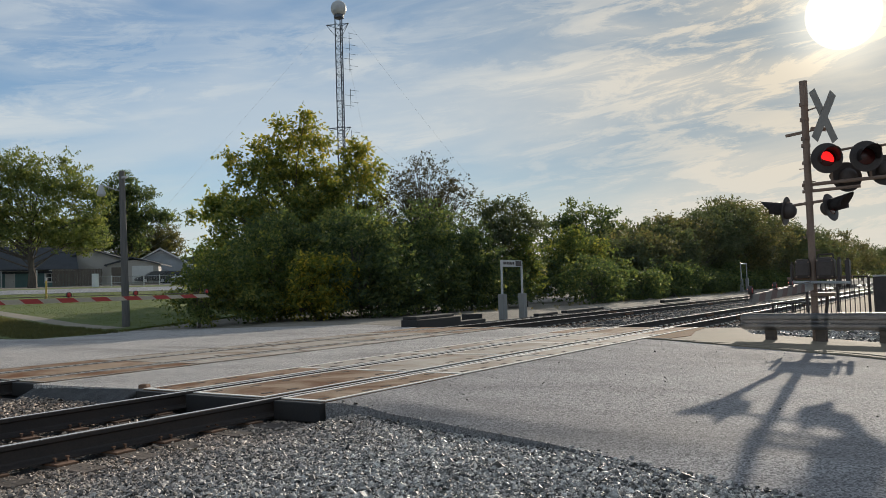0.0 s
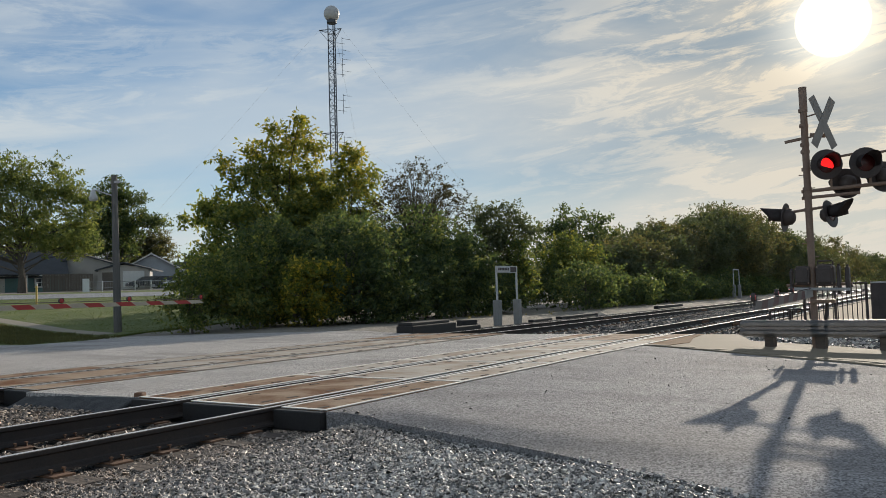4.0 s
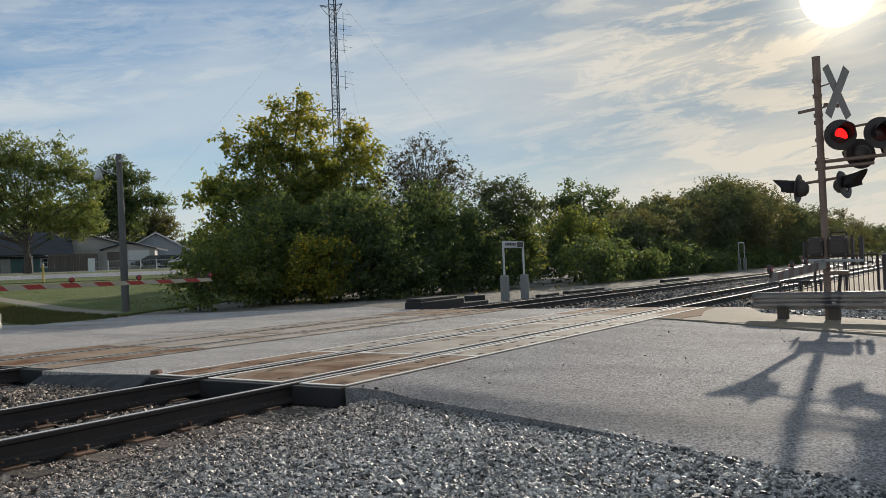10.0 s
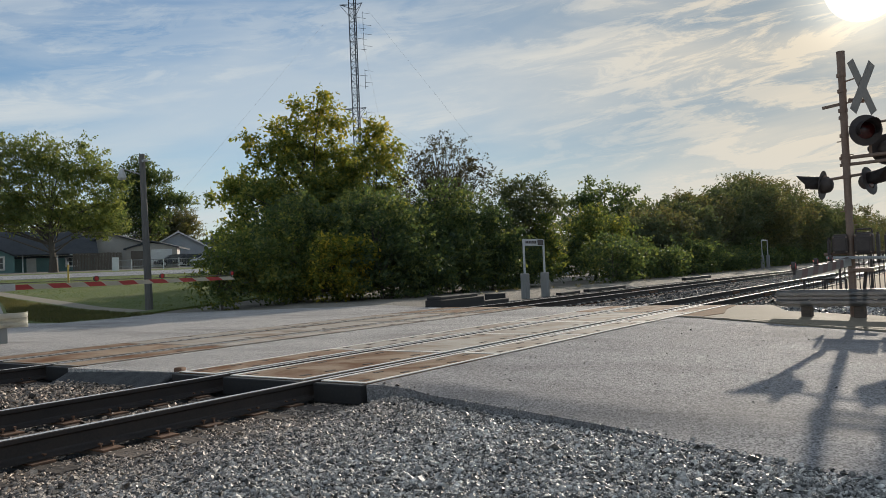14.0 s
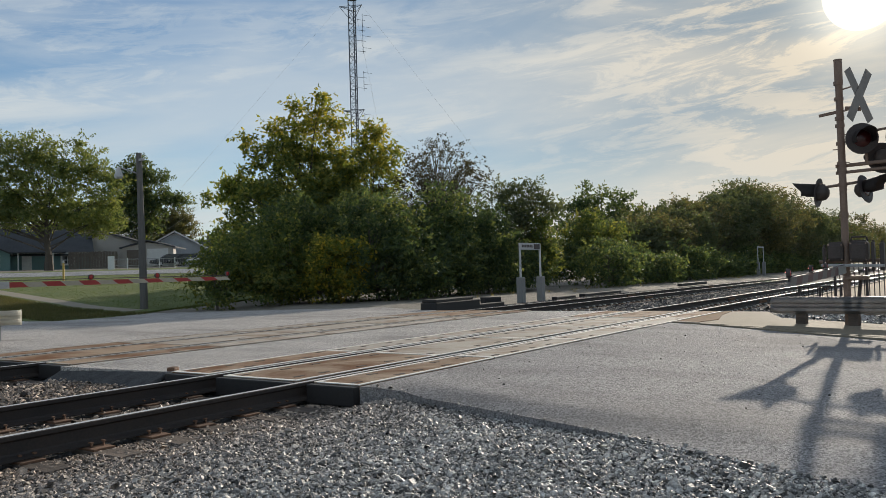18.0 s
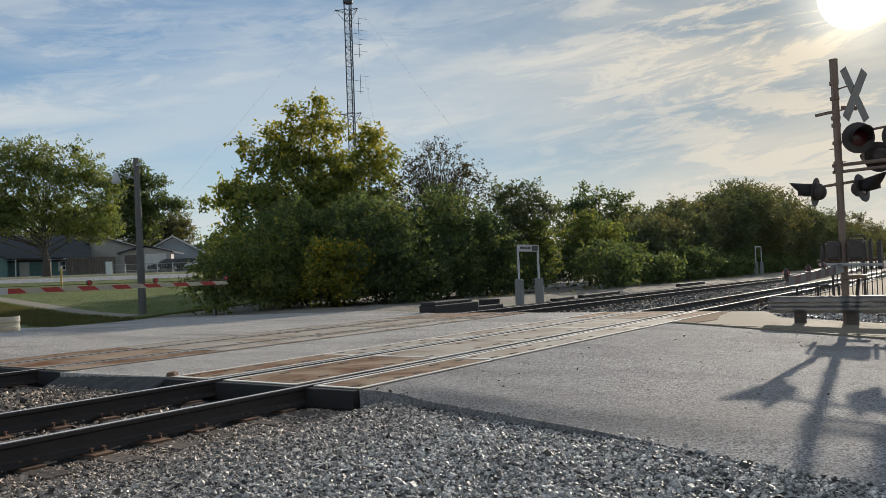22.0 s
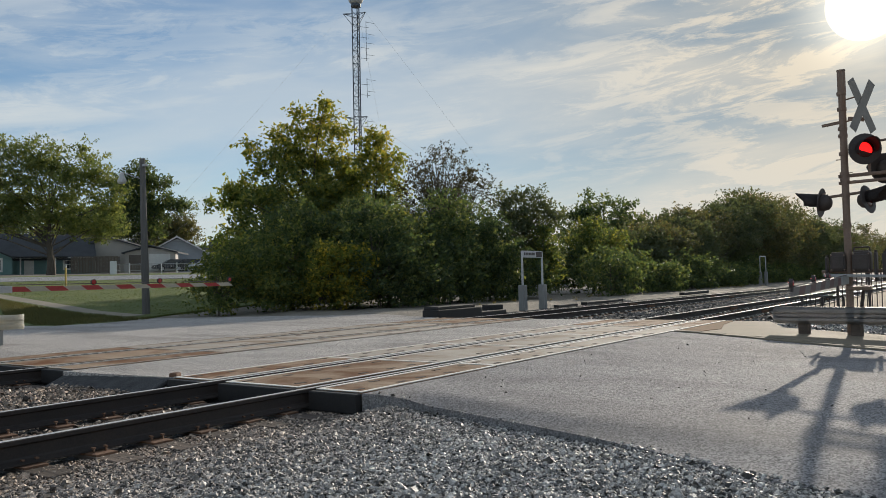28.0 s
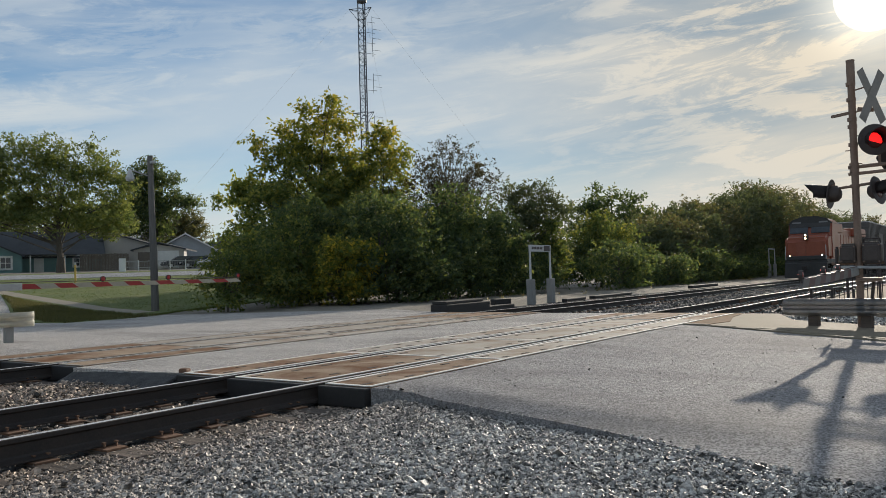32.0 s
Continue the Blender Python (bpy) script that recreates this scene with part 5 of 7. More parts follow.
def lawns():
    lz = lambda lift: (lambda x, y: float(land(x, y)) + lift)
    fill("lawn", [(19.7, 22.5), (24, 23.5), (40, 30), (56.5, 31.6), (24, 51.9), (24, 44), (19, 32.5), (16.5, 27), (15.3, 23), (15.4, 21.2), (17.5, 21.3)],
         lz(0.03), LAWN, "mown green lawn with dry patches on a gentle bank", "lawn", step_len=1.2)
    band = lambda s, L: (EYE0.x + 0.53 * s + 0.848 * L, EYE0.y + 0.848 * s - 0.53 * L)
    fill("street", [band(62, -45), band(62, 30), band(69, 30), band(69, -45)], lz(0.05), PALE_STREET, "pale street running past the houses", "street", step_len=2.5)
    fill("yard", [band(69, -45), band(69, 40), band(140, 60), band(140, -60)], lz(0.04), LAWN, "grass yards in front of the houses", "lawn", step_len=3)
    # foot path across the lawn
    a, b = Vector(spot(55.5, 36.0)), Vector(spot(62.4, 47.5))
    way = (b - a).normalized()
    side = Vector((-way.y, way.x)) * 0.45
    fill("garden_path", [tuple(a - side), tuple(b - side), tuple(b + way * 8 - side), tuple(b + way * 8 + side), tuple(b + side), tuple(a + side)],
         lz(0.04), TAN_PATH, "narrow concrete path across the lawn", "path", step_len=1.0)


def grass_tufts(name, region, count, size, seed, material, label):
    """Blades in tufts, one mesh."""
    rng = np.random.default_rng(seed)
    x, y, z = region(rng, count)
    n = len(x)
    k = 9
    c = np.repeat(np.stack([x, y, z], 1), k, 0) + rng.normal(0, 1, (n * k, 3)) * np.array([size * 0.35, size * 0.35, 0])
    h = size * rng.uniform(0.5, 1.3, n * k)
    a = rng.uniform(0, 2 * np.pi, n * k)
    w = 0.035 * size / 0.3
    side = np.stack([np.cos(a), np.sin(a), 0 * a], 1) * w
    lean = np.stack([rng.normal(0, 0.35, n * k), rng.normal(0, 0.35, n * k), np.ones(n * k)], 1) * h[:, None]
    v = np.stack([c - side, c + side, c + side * 0.2 + lean, c - side * 0.2 + lean], 1).reshape(-1, 3)
    me = raw_mesh(name, v, np.arange(len(v)).reshape(-1, 4), material)
    tagged(part(name, me, None), label, "grass", kind="stuff")


lawns()
DRY_GRASS = leaf_mat("dry_grass", (0.12, 0.11, 0.05), (0.20, 0.17, 0.08), (0.30, 0.25, 0.13), 0.3)
GREEN_GRASS = leaf_mat("green_grass", (0.075, 0.11, 0.025), (0.115, 0.15, 0.035), (0.18, 0.18, 0.05), 0.3)


def lawn_region(rng, n):
    s, L = rng.uniform(33, 62, n), rng.uniform(-14, 12, n)
    x, y = EYE0.x + 0.53 * s + 0.848 * L, EYE0.y + 0.848 * s - 0.53 * L
    keep = (y > 21.5 + 0.9 * np.maximum(0, x - 22)) & (x > np.interp(y, [21, 23, 27, 32.5, 44, 52], [15.5, 15.5, 16.7, 19.2, 24, 24]))
    a, b = np.array(spot(55.5, 36.0)), np.array(spot(62.4, 47.5))
    way = (b - a) / np.linalg.norm(b - a)
    keep &= np.abs((x - a[0]) * way[1] - (y - a[1]) * way[0]) > 0.55
    x, y = x[keep], y[keep]
    return x, y, land(x, y) + 0.02


def verge_region(rng, n):
    x = rng.uniform(29, 75, n)
    y = rng.uniform(10.4, 13.5, n)
    keep = rng.random(n) < 0.35 + 0.65 * (np.sin(x * 0.9) * np.sin(y * 2 + x * 0.3) > 0.1)
    x, y = x[keep], y[keep]
    return x, y, land(x, y)


grass_tufts("lawn_grass", lawn_region, 8000, 0.05, 7, GREEN_GRASS, "short green grass blades on the lawn")
# brownish bank grass, darkened for a slope that faces away from the sun
SHADED_GRASS = leaf_mat("shaded_bank_grass", (0.06, 0.068, 0.028), (0.10, 0.10, 0.042), (0.17, 0.145, 0.065), 0.3)


def bank_region(rng, n):
    y = rng.uniform(21.4, 40, n)
    lo = np.interp(y, [21, 23, 27, 32.5, 44], [15.6, 15.5, 16.7, 19.2, 24])
    hi = np.interp(y, [21, 23.6, 36, 44], [20.0, 20.0, 21.5, 23.5])
    x = lo + (hi - lo) * rng.random(n)
    keep = (hi - lo > 0.3) & (x < hi - 0.55) & (rng.random(n) < 1.1 - (x - lo) / np.maximum(hi - lo, 0.3) * 0.6)
    x, y = x[keep], y[keep]
    return x, y, land(x, y) + 0.02


grass_tufts("bank_grass", bank_region, 5200, 0.10, 8, SHADED_GRASS, "rough brownish grass on the bank by the road, darkened as if shaded")
grass_tufts("verge_weeds", verge_region, 60, 0.12, 6, DRY_GRASS, "dry yellow weeds along the track")


# ---------------------------------------------------------------- trees of the background
MAPLE_LEAF = leaf_mat("leaf_maple", (0.085, 0.122, 0.058), (0.155, 0.192, 0.085), (0.25, 0.25, 0.10))


def background_trees():
    def at(b, d):
        return spot(b, d)

    # the maple and its neighbours by the houses; lateral unit along the view
    R = lambda lat, dep=0.0: (0.87 * lat + 0.5 * dep, -0.5 * lat + 0.87 * dep)
    lob = lambda lat, z, rl, rz, dep=0.0: (*R(lat, dep), z, rl, rl, rz)
    tree("maple_tree", at(60.6, 90), [lob(-0.9, 12.2, 2.0, 1.7), lob(2.9, 11.2, 2.5, 2.3), lob(-4.0, 11.2, 2.7, 2.5), lob(-6.9, 10.1, 2.8, 2.8), lob(5.2, 8.0, 2.1, 2.5), lob(0, 8.6, 3.8, 3.2), lob(-5.1, 7.0, 3.4, 2.6), lob(3.4, 5.3, 2.9, 2.0), lob(-1.7, 5.2, 3.3, 1.7), lob(-8.8, 7.4, 2.8, 3.0), lob(5.4, 5.0, 1.8, 1.6)],
         MAPLE_LEAF, "large green maple in front of a house", tips=760, per=55, clump=0.7, size=0.30, r0=0.42, seed=41, height=9, boughs=30)
    tree("broadleaf_tree", at(55.1, 112), [lob(-1.5, 10.6, 2.4, 3.4), lob(1.6, 10.2, 2.4, 3.0), lob(4.2, 9.2, 1.9, 1.2), lob(0, 7.2, 3.4, 3.2), lob(0.2, 13.2, 1.5, 1.2)],
         DARK_TREES, "tall dark green tree behind the houses", tips=280, per=69, clump=1.1, size=0.351, r0=0.35, seed=42)
    tree("broadleaf_tree", at(52.9, 122), [lob(0, 5.2, 3.2, 2.6), lob(0.6, 7.0, 2.0, 1.8), lob(-2, 5.2, 2.2, 2.5)],
         BROWN_LEAF, "smaller tree turning brown behind the houses", tips=170, per=68, clump=1.0, size=0.328, r0=0.22, seed=43)
    tree("broadleaf_tree", at(57.6, 118), [lob(0, 6.4, 4.4, 3.6), lob(-4, 6.0, 3.0, 3.2)], DARK_TREES, "dark green tree behind the houses",
         tips=200, per=68, clump=1.1, size=0.351, r0=0.25, seed=44)
    tree("broadleaf_tree", at(63.6, 125), [lob(0, 7.4, 4.4, 4.2), lob(-5, 7.0, 4.0, 4.2)], MID_LEAF, "green tree behind the houses",
         tips=200, per=68, clump=1.1, size=0.351, r0=0.25, seed=45)
    for k, (b, d, h, w) in enumerate(((49.5, 150, 5.5, 6), (46, 160, 6.5, 8), (42, 150, 6, 8), (38, 130, 6, 7), (34, 120, 6, 7))):
        tree("broadleaf_tree", at(b, d), [lob(0, h * 0.6, w * 0.5, h * 0.42), lob(-w * 0.3, h * 0.5, w * 0.4, h * 0.36)], DARK_TREES, "distant green tree behind the thicket",
             tips=90, per=60, clump=1.1, size=0.39, r0=0.2, seed=50 + k, group="distant trees")
    # along the far side of the tracks
    tree("broadleaf_tree", at(22.9, 82), [(0, 0, 6.6, 3.2, 3.2, 2.8), (2.4, -1.4, 5.4, 2.8, 2.8, 2.6), (-2.6, 1.6, 5.4, 2.6, 2.6, 2.6), (0, 0, 3.2, 4.2, 4.2, 2.6)],
         DARK_TREES, "dark green tree beside the tracks", tips=300, per=69, clump=0.9, size=0.296, r0=0.28, seed=61)
    tree("young_tree", at(23.9, 58), [(0, 0, 3.3, 1.5, 1.5, 1.9), (1.2, -0.9, 2.8, 1.4, 1.4, 1.7), (-1.2, 0.8, 2.4, 1.4, 1.4, 1.6)],
         MID_LEAF, "young tree with bright yellow-green leaves", tips=150, per=75, clump=0.8, size=0.211, r0=0.1, seed=62, skirt=True)
    tree("shrub", at(27.3, 56), [(0, 0, 1.6, 2.2, 2.2, 1.6), (2, -1, 1.6, 2.0, 2.0, 1.5)], DARK_TREES, "dark green shrub beside the tracks",
         tips=100, per=75, clump=0.8, size=0.211, r0=0.08, seed=63, category="shrub", group="trackside shrubs", skirt=True)
    rng = random.Random(77)
    mats = (HAZE_LEAF, BROWN_LEAF, HAZE_LEAF, BROWN_LEAF, HAZE_LEAF)
    row = ((21.2, 68, 4.9), (19.6, 72, 5.7), (18.0, 78, 6.9), (16.8, 84, 7.9), (15.4, 92, 8.8), (14.2, 98, 10.5), (13.2, 105, 11.5), (12.2, 112, 11.0),
           (11.2, 120, 11.2), (10.2, 132, 10.2), (9.2, 146, 10.0), (8.3, 162, 10.0), (7.4, 182, 9.6), (6.6, 205, 9.8), (5.8, 235, 9.6), (5.0, 275, 9.6), (4.2, 330, 9.6), (3.4, 410, 9.6))
    for k, (b, d, h) in enumerate(row):
        w = 2.9 + 0.012 * d
        lobes = [(0, 0, h * 0.62, w, w, h * 0.36), (rng.uniform(-1, 1) * w * 0.7, rng.uniform(-1, 1) * w * 0.5, h * 0.42, w, w, h * 0.34),
                 (rng.uniform(-1, 1) * w * 0.6, rng.uniform(-1, 1) * w * 0.6, h * 0.78, w * 0.6, w * 0.6, h * 0.2)]
        tree("broadleaf_tree", at(b, d), lobes, mats[k % 5], "tree with green and brown leaves along the tracks",
             tips=int(230 if d < 150 else 120), per=66, clump=0.8 + d * 0.002, size=0.19 + d * 0.001, r0=0.2, seed=70 + k, group="trackside trees", skirt=True)
    for k in range(26):
        x = 46 + k * 4.6 + rng.uniform(-1, 1)
        y = 13.4 + 0.035 * (x - 46) + rng.uniform(-0.5, 0.6)
        h = rng.uniform(1.6, 2.9)
        tree("shrub", (x, y), [(0, 0, h * 0.5, 2.4, 1.7, h * 0.5), (1.5, 0.4, h * 0.45, 2.0, 1.5, h * 0.45)], DARK_TREES,
             "low dark shrub along the tracks", tips=70, per=69, clump=0.75, size=0.211, r0=0.06, seed=100 + k, category="shrub", group="trackside shrubs", skirt=True)


background_trees()


def distant_woods():
    """A low far line of woods round the horizon, in one mesh."""
    rng = np.random.default_rng(9)
    n = 2600
    a = np.radians(rng.uniform(-40, 80, n))
    d = rng.uniform(430, 620, n)
    x, y = EYE0.x + d * np.cos(a), EYE0.y + d * np.sin(a)
    keep = np.abs(y - 4 - 0 * x) > 14
    x, y = x[keep], y[keep]
    tips = np.stack([x, y, land(x, y) + rng.uniform(0.5, 7.5, len(x))], 1)
    me = leaves(rng, tips, 9, 5.0, 3.0, DARK_TREES)
    tagged(part("distant_woods", me, None), "low hazy line of distant woods on the horizon", "woods", kind="stuff")


distant_woods()


# ---------------------------------------------------------------- houses
SIDING_TEAL = surf("teal_siding", (0.14, 0.25, 0.25), (0.19, 0.31, 0.31), 12, 1, 0.7, bump=0.2, depth=0.01)
SIDING_BEIGE = surf("beige_siding", (0.42, 0.39, 0.36), (0.52, 0.49, 0.45), 12, 1, 0.7, bump=0.2, depth=0.01)
SIDING_GREY = surf("grey_siding", (0.34, 0.36, 0.385), (0.43, 0.455, 0.48), 12, 1, 0.7, bump=0.2, depth=0.01)
SHINGLE = surf("asphalt_shingles", (0.045, 0.05, 0.056), (0.09, 0.095, 0.105), 9, 1, 0.9, bump=0.5, depth=0.02)
WHITE_TRIM = surf("white_trim", (0.62, 0.62, 0.61), (0.78, 0.78, 0.76), 20, 2, 0.5, bump=0.1, depth=0.002)
WINDOW_GLASS = surf("dark_window_glass", (0.03, 0.035, 0.04), (0.06, 0.07, 0.08), 3, 1, 0.1, bump=0.0)
FENCE_WOOD = surf("weathered_fence_boards", (0.12, 0.10, 0.085), (0.19, 0.165, 0.14), 15, 1.5, 0.9, bump=0.4, depth=0.01, vary=0.15)


def window(parent, at, size, panes=(2, 2)):
    w, h = size
    fr = B()
    for dx in (-w / 2, w / 2):
        box(fr, (dx, -0.02, 0), (0.2, 0.1, h + 0.2), None, 0.01)
    for dz in (-h / 2, h / 2):
        box(fr, (0, -0.02, dz), (w, 0.1, 0.2), None, 0.01)
    for k in range(1, panes[0]):
        box(fr, (-w / 2 + w * k / panes[0], 0, 0), (0.06, 0.07, h))
    for k in range(1, panes[1]):
        box(fr, (0, 0.002, -h / 2 + h * k / panes[1]), (w, 0.07, 0.06))
    wi = part("window", fr, WHITE_TRIM, parent, "white window frame")
    wi.location = at
    part("pane", box(B(), (0, 0.03, 0), (w, 0.03, h)), WINDOW_GLASS, wi)
    return wi


def door(parent, at, size, material, label):
    w, h = size
    bm = box(B(), (0, 0, h / 2), (w, 0.08, h), None, 0.01)
    for z in (0.3, 0.72):
        box(bm, (0, -0.045, h * z), (w * 0.66, 0.02, h * 0.28), None, 0.01)
    d = part("door", bm, material, parent, label)
    d.location = at
    part("handle", ball(B(), (w * 0.36, -0.09, h * 0.48), 0.04), GALV, d)
    return d


def gable_roof(parent, x0, x1, y0, y1, eave, ridge, over=0.35, material=None, along="x"):
    """Two slopes with thickness; the ridge along x or y."""
    bm = B()
    if along == "x":
        ym = (y0 + y1) / 2
        prof = [(y0 - over, eave - over * (ridge - eave) / (ym - y0)), (ym, ridge), (y1 + over, eave - over * (ridge - eave) / (ym - y0))]
        low = [(p, z - 0.16) for p, z in prof]
        ring = prof + low[::-1]
        a = [bm.verts.new((x0 - over, p, z)) for p, z in ring]
        b = [bm.verts.new((x1 + over, p, z)) for p, z in ring]
    else:
        xm = (x0 + x1) / 2
        prof = [(x0 - over, eave - over * (ridge - eave) / (xm - x0)), (xm, ridge), (x1 + over, eave - over * (ridge - eave) / (xm - x0))]
        low = [(p, z - 0.16) for p, z in prof]
        ring = prof + low[::-1]
        a = [bm.verts.new((p, y0 - over, z)) for p, z in ring]
        b = [bm.verts.new((p, y1 + over, z)) for p, z in ring]
    n = len(ring)
    bm.faces.new(a)
    bm.faces.new(b[::-1])
    for k in range(n):
        j = (k + 1) % n
        bm.faces.new((a[k], b[k], b[j], a[j]))
    bmesh.ops.recalc_face_normals(bm, faces=bm.faces[:])
    return part("roof", bm, material or SHINGLE, parent, "dark asphalt shingle roof")


def house_body(parent, x0, x1, y0, y1, eave, ridge, material, along="x", clap=True):
    bm = B()
    if along == "x":
        ym = (y0 + y1) / 2
        pts = [(y0, -0.4), (y1, -0.4), (y1, eave), (ym, ridge - 0.12), (y0, eave)]
        prism(bm, pts, Matrix(((0, 0, 1, x0), (1, 0, 0, 0), (0, 1, 0, 0), (0, 0, 0, 1))), x1 - x0)
    else:
        xm = (x0 + x1) / 2
        pts = [(x0, -0.4), (x1, -0.4), (x1, eave), (xm, ridge - 0.12), (x0, eave)]
        prism(bm, pts, Matrix(((1, 0, 0, 0), (0, 0, -1, y1), (0, 1, 0, 0), (0, 0, 0, 1))), y1 - y0)
    bmesh.ops.recalc_face_normals(bm, faces=bm.faces[:])
    w = part("wall", bm, material, parent)
    if clap:
        bm = B()
        z = 0.25
        while z < eave - 0.05:
            box(bm, ((x0 + x1) / 2, y0 - 0.008, z), (x1 - x0, 0.02, 0.03))
            z += 0.2
        s = part("siding", bm, material, w)
        s["kind"] = "stuff"
    return w


def place_house(name, bearing, d, label, turn=0.0, group="houses"):
    """An empty whose -y side faces the crossing."""
    x, y = spot(bearing, d)
    z = float(land(x, y)) + 0.04
    return empty(name, pose(x, y, z, 0, 0, bearing - 90 + turn), label=label, category="house", group=group)


def houses():
    # teal bungalow with a porch
    h = place_house("house", 61.3, 102, "teal clapboard bungalow with dark shingle roof and porch", 2)
    h.location.z -= 0.5
    house_body(h, -14.5, 5.7, 0, 8, 2.35, 5.2, SIDING_TEAL)
    gable_roof(h, -14.5, 5.7, 0, 8, 2.4, 5.3)
    house_body(h, -12.5, -2.7, -2.4, 0.0, 2.3, 4.6, SIDING_TEAL, "y")
    gable_roof(h, -12.5, -2.7, -2.4, 3.6, 2.35, 4.7, 0.3, None, "y")
    window(h, (-4.3, -2.44, 1.45), (1.15, 1.35))
    window(h, (3.2, -0.05, 1.5), (1.3, 1.05), (2, 2))
    bm = box(B(), (-0.3, -1.0, 2.35), (6.4, 2.0, 0.14), None, 0.02)
    porch = part("porch_roof", bm, SHINGLE, h)
    for x in (-3.3, -1.9, 1.6):
        part("porch_post", rod(B(), (x, -1.85, -0.2), (x, -1.85, 2.3), 0.07, n=8), WHITE_TRIM, porch, "white porch post")
    part("porch_floor", box(B(), (-0.3, -1.0, 0.0), (6.4, 2.0, 0.3), None, 0.02), CONCRETE, h)
    door(h, (-1.0, -0.05, 0.15), (1.0, 2.05), WHITE_TRIM, "white front door")
    for x in (5.68, -14.5):
        part("corner_trim", box(B(), (x, -0.02, 1.0), (0.14, 0.16, 2.6)), WHITE_TRIM, h)
    part("gutter", box(B(), (1.0, -0.42, 2.28), (9.4, 0.12, 0.12)), WHITE_TRIM, h)
    # beige garage with a lower wing
    g = place_house("garage", 56.6, 104, "beige garage with a low gable roof", -14)
    house_body(g, -5.2, 3.3, 0, 9, 2.9, 4.2, SIDING_BEIGE, "y")
    gable_roof(g, -5.2, 3.3, 0, 9, 2.95, 4.3, 0.3, None, "y")
    window(g, (-3.9, -0.05, 1.9), (0.8, 1.1), (1, 2))
    house_body(g, 1.2, 7.0, -1.8, 0.0, 2.3, 3.0, SIDING_BEIGE, "y")
    gable_roof(g, 1.2, 7.0, -1.8, 5, 2.4, 3.2, 0.3, None, "y")
    door(g, (2.4, -1.86, 0.0), (1.4, 2.0), FENCE_WOOD, "dark wooden garage door")
    door(g, (5.2, -1.86, 0.0), (2.4, 2.1), WHITE_TRIM, "white garage door")
    # grey house further on
    g = place_house("house", 52.3, 112, "grey clapboard house with a white gable", -6)
    house_body(g, -5.2, 3.0, 0, 9, 2.4, 4.6, SIDING_GREY, "y")
    gable_roof(g, -5.2, 3.0, 0, 9, 2.45, 4.7, 0.35, None, "y")
    window(g, (-2.0, -0.05, 1.5), (1.2, 1.1))
    part("bargeboard", box(B(), (-3.15, -0.4, 3.55), (4.9, 0.06, 0.2), (0, -29, 0)), WHITE_TRIM, g, "white bargeboard")
    part("bargeboard", box(B(), (0.95, -0.4, 3.55), (4.9, 0.06, 0.2), (0, 29, 0)), WHITE_TRIM, g, "white bargeboard")
    house_body(g, 3.0, 10, 1.5, 8, 2.3, 4.4, SIDING_GREY)
    gable_roof(g, 3.0, 10, 1.5, 8, 2.35, 4.5)
    # far gabled house behind
    g = place_house("house", 54.8, 132, "small distant house with a steep roof", 10)
    house_body(g, -3.4, 3.4, 0, 7, 3.6, 6.4, SIDING_BEIGE, "y", False)
    gable_roof(g, -3.4, 3.4, 0, 7, 3.7, 6.5, 0.4, None, "y")
    window(g, (0, -0.05, 3.0), (1.0, 1.2))
    g = place_house("house", 50.0, 135, "distant house with a chimney and dark roof", -10)
    house_body(g, -4, 4, 0, 8, 2.2, 4.4, SIDING_GREY, "x", False)
    r = gable_roof(g, -4, 4, 0, 8, 2.3, 4.6)
    part("chimney", box(B(), (2.0, 4.0, 4.9), (0.7, 0.7, 1.8), None, 0.02), SHINGLE, r)
    # gable glimpsed through the trees
    g = place_house("house", 27.1, 92, "dark roofed house glimpsed between trees", 0)
    house_body(g, -2.4, 2.4, 0, 7, 2.4, 4.5, SIDING_GREY, "y", False)
    gable_roof(g, -2.4, 2.4, 0, 7, 2.5, 4.6, 0.3, None, "y")
    # board fence beside the garage
    x, y = spot(58.2, 99)
    f = empty("board_fence", pose(x, y, float(land(x, y)), 0, 0, 58.2 - 90), label="weathered brown board fence between house and garage", category="fence")
    me = mesh_of(box(B(), (0, 0, 0.95), (0.15, 0.03, 1.9), None, 0.005), "board")
    me.materials.append(FENCE_WOOD)
    for k in range(32):
        b = new("board", me)
        b.parent, b.location = f, (-2.1 + 0.16 * k, 0, random.Random(k).uniform(-0.03, 0.03))
    part("fence_rail", box(B(), (0.4, 0.05, 1.4), (5.2, 0.05, 0.1)), FENCE_WOOD, f)
    # pale rail fence along the street
    x, y = spot(56.9, 83)
    f = empty("rail_fence", pose(x, y, float(land(x, y)), 0, 0, 57 - 90 - 4), label="pale metal rail fence along the street", category="fence")
    for k in range(9):
        part("post", box(B(), (k * 1.45, 0, 0.5 if k else 0.62), (0.09 if k else 0.6, 0.09, 1.1 if k else 1.3), None, 0.01), WHITE_TRIM, f, "" if k else "broad white gate post")
    for z in (0.35, 0.95):
        part("rail", rod(B(), (0, 0, z), (11.6, 0, z), 0.03, n=8), GALV, f)
    for k in range(8):
        bm = B()
        for j in range(9):
            rod(bm, (k * 1.45 + 0.1 + j * 0.15, 0, 0.1), (k * 1.45 + 0.1 + j * 0.15, 0, 0.95), 0.007, n=4)
        part("mesh_panel", bm, GALV, f)


houses()


# ---------------------------------------------------------------- parked vehicles
TYRE = surf("tyre_rubber", (0.015, 0.015, 0.015), (0.035, 0.035, 0.035), 30, 4, 0.85, bump=0.2, depth=0.003)


def paint(name, c):
    return surf(name, c, tuple(min(1, v * 1.15) for v in c), 3, 1, 0.3, bump=0.0)


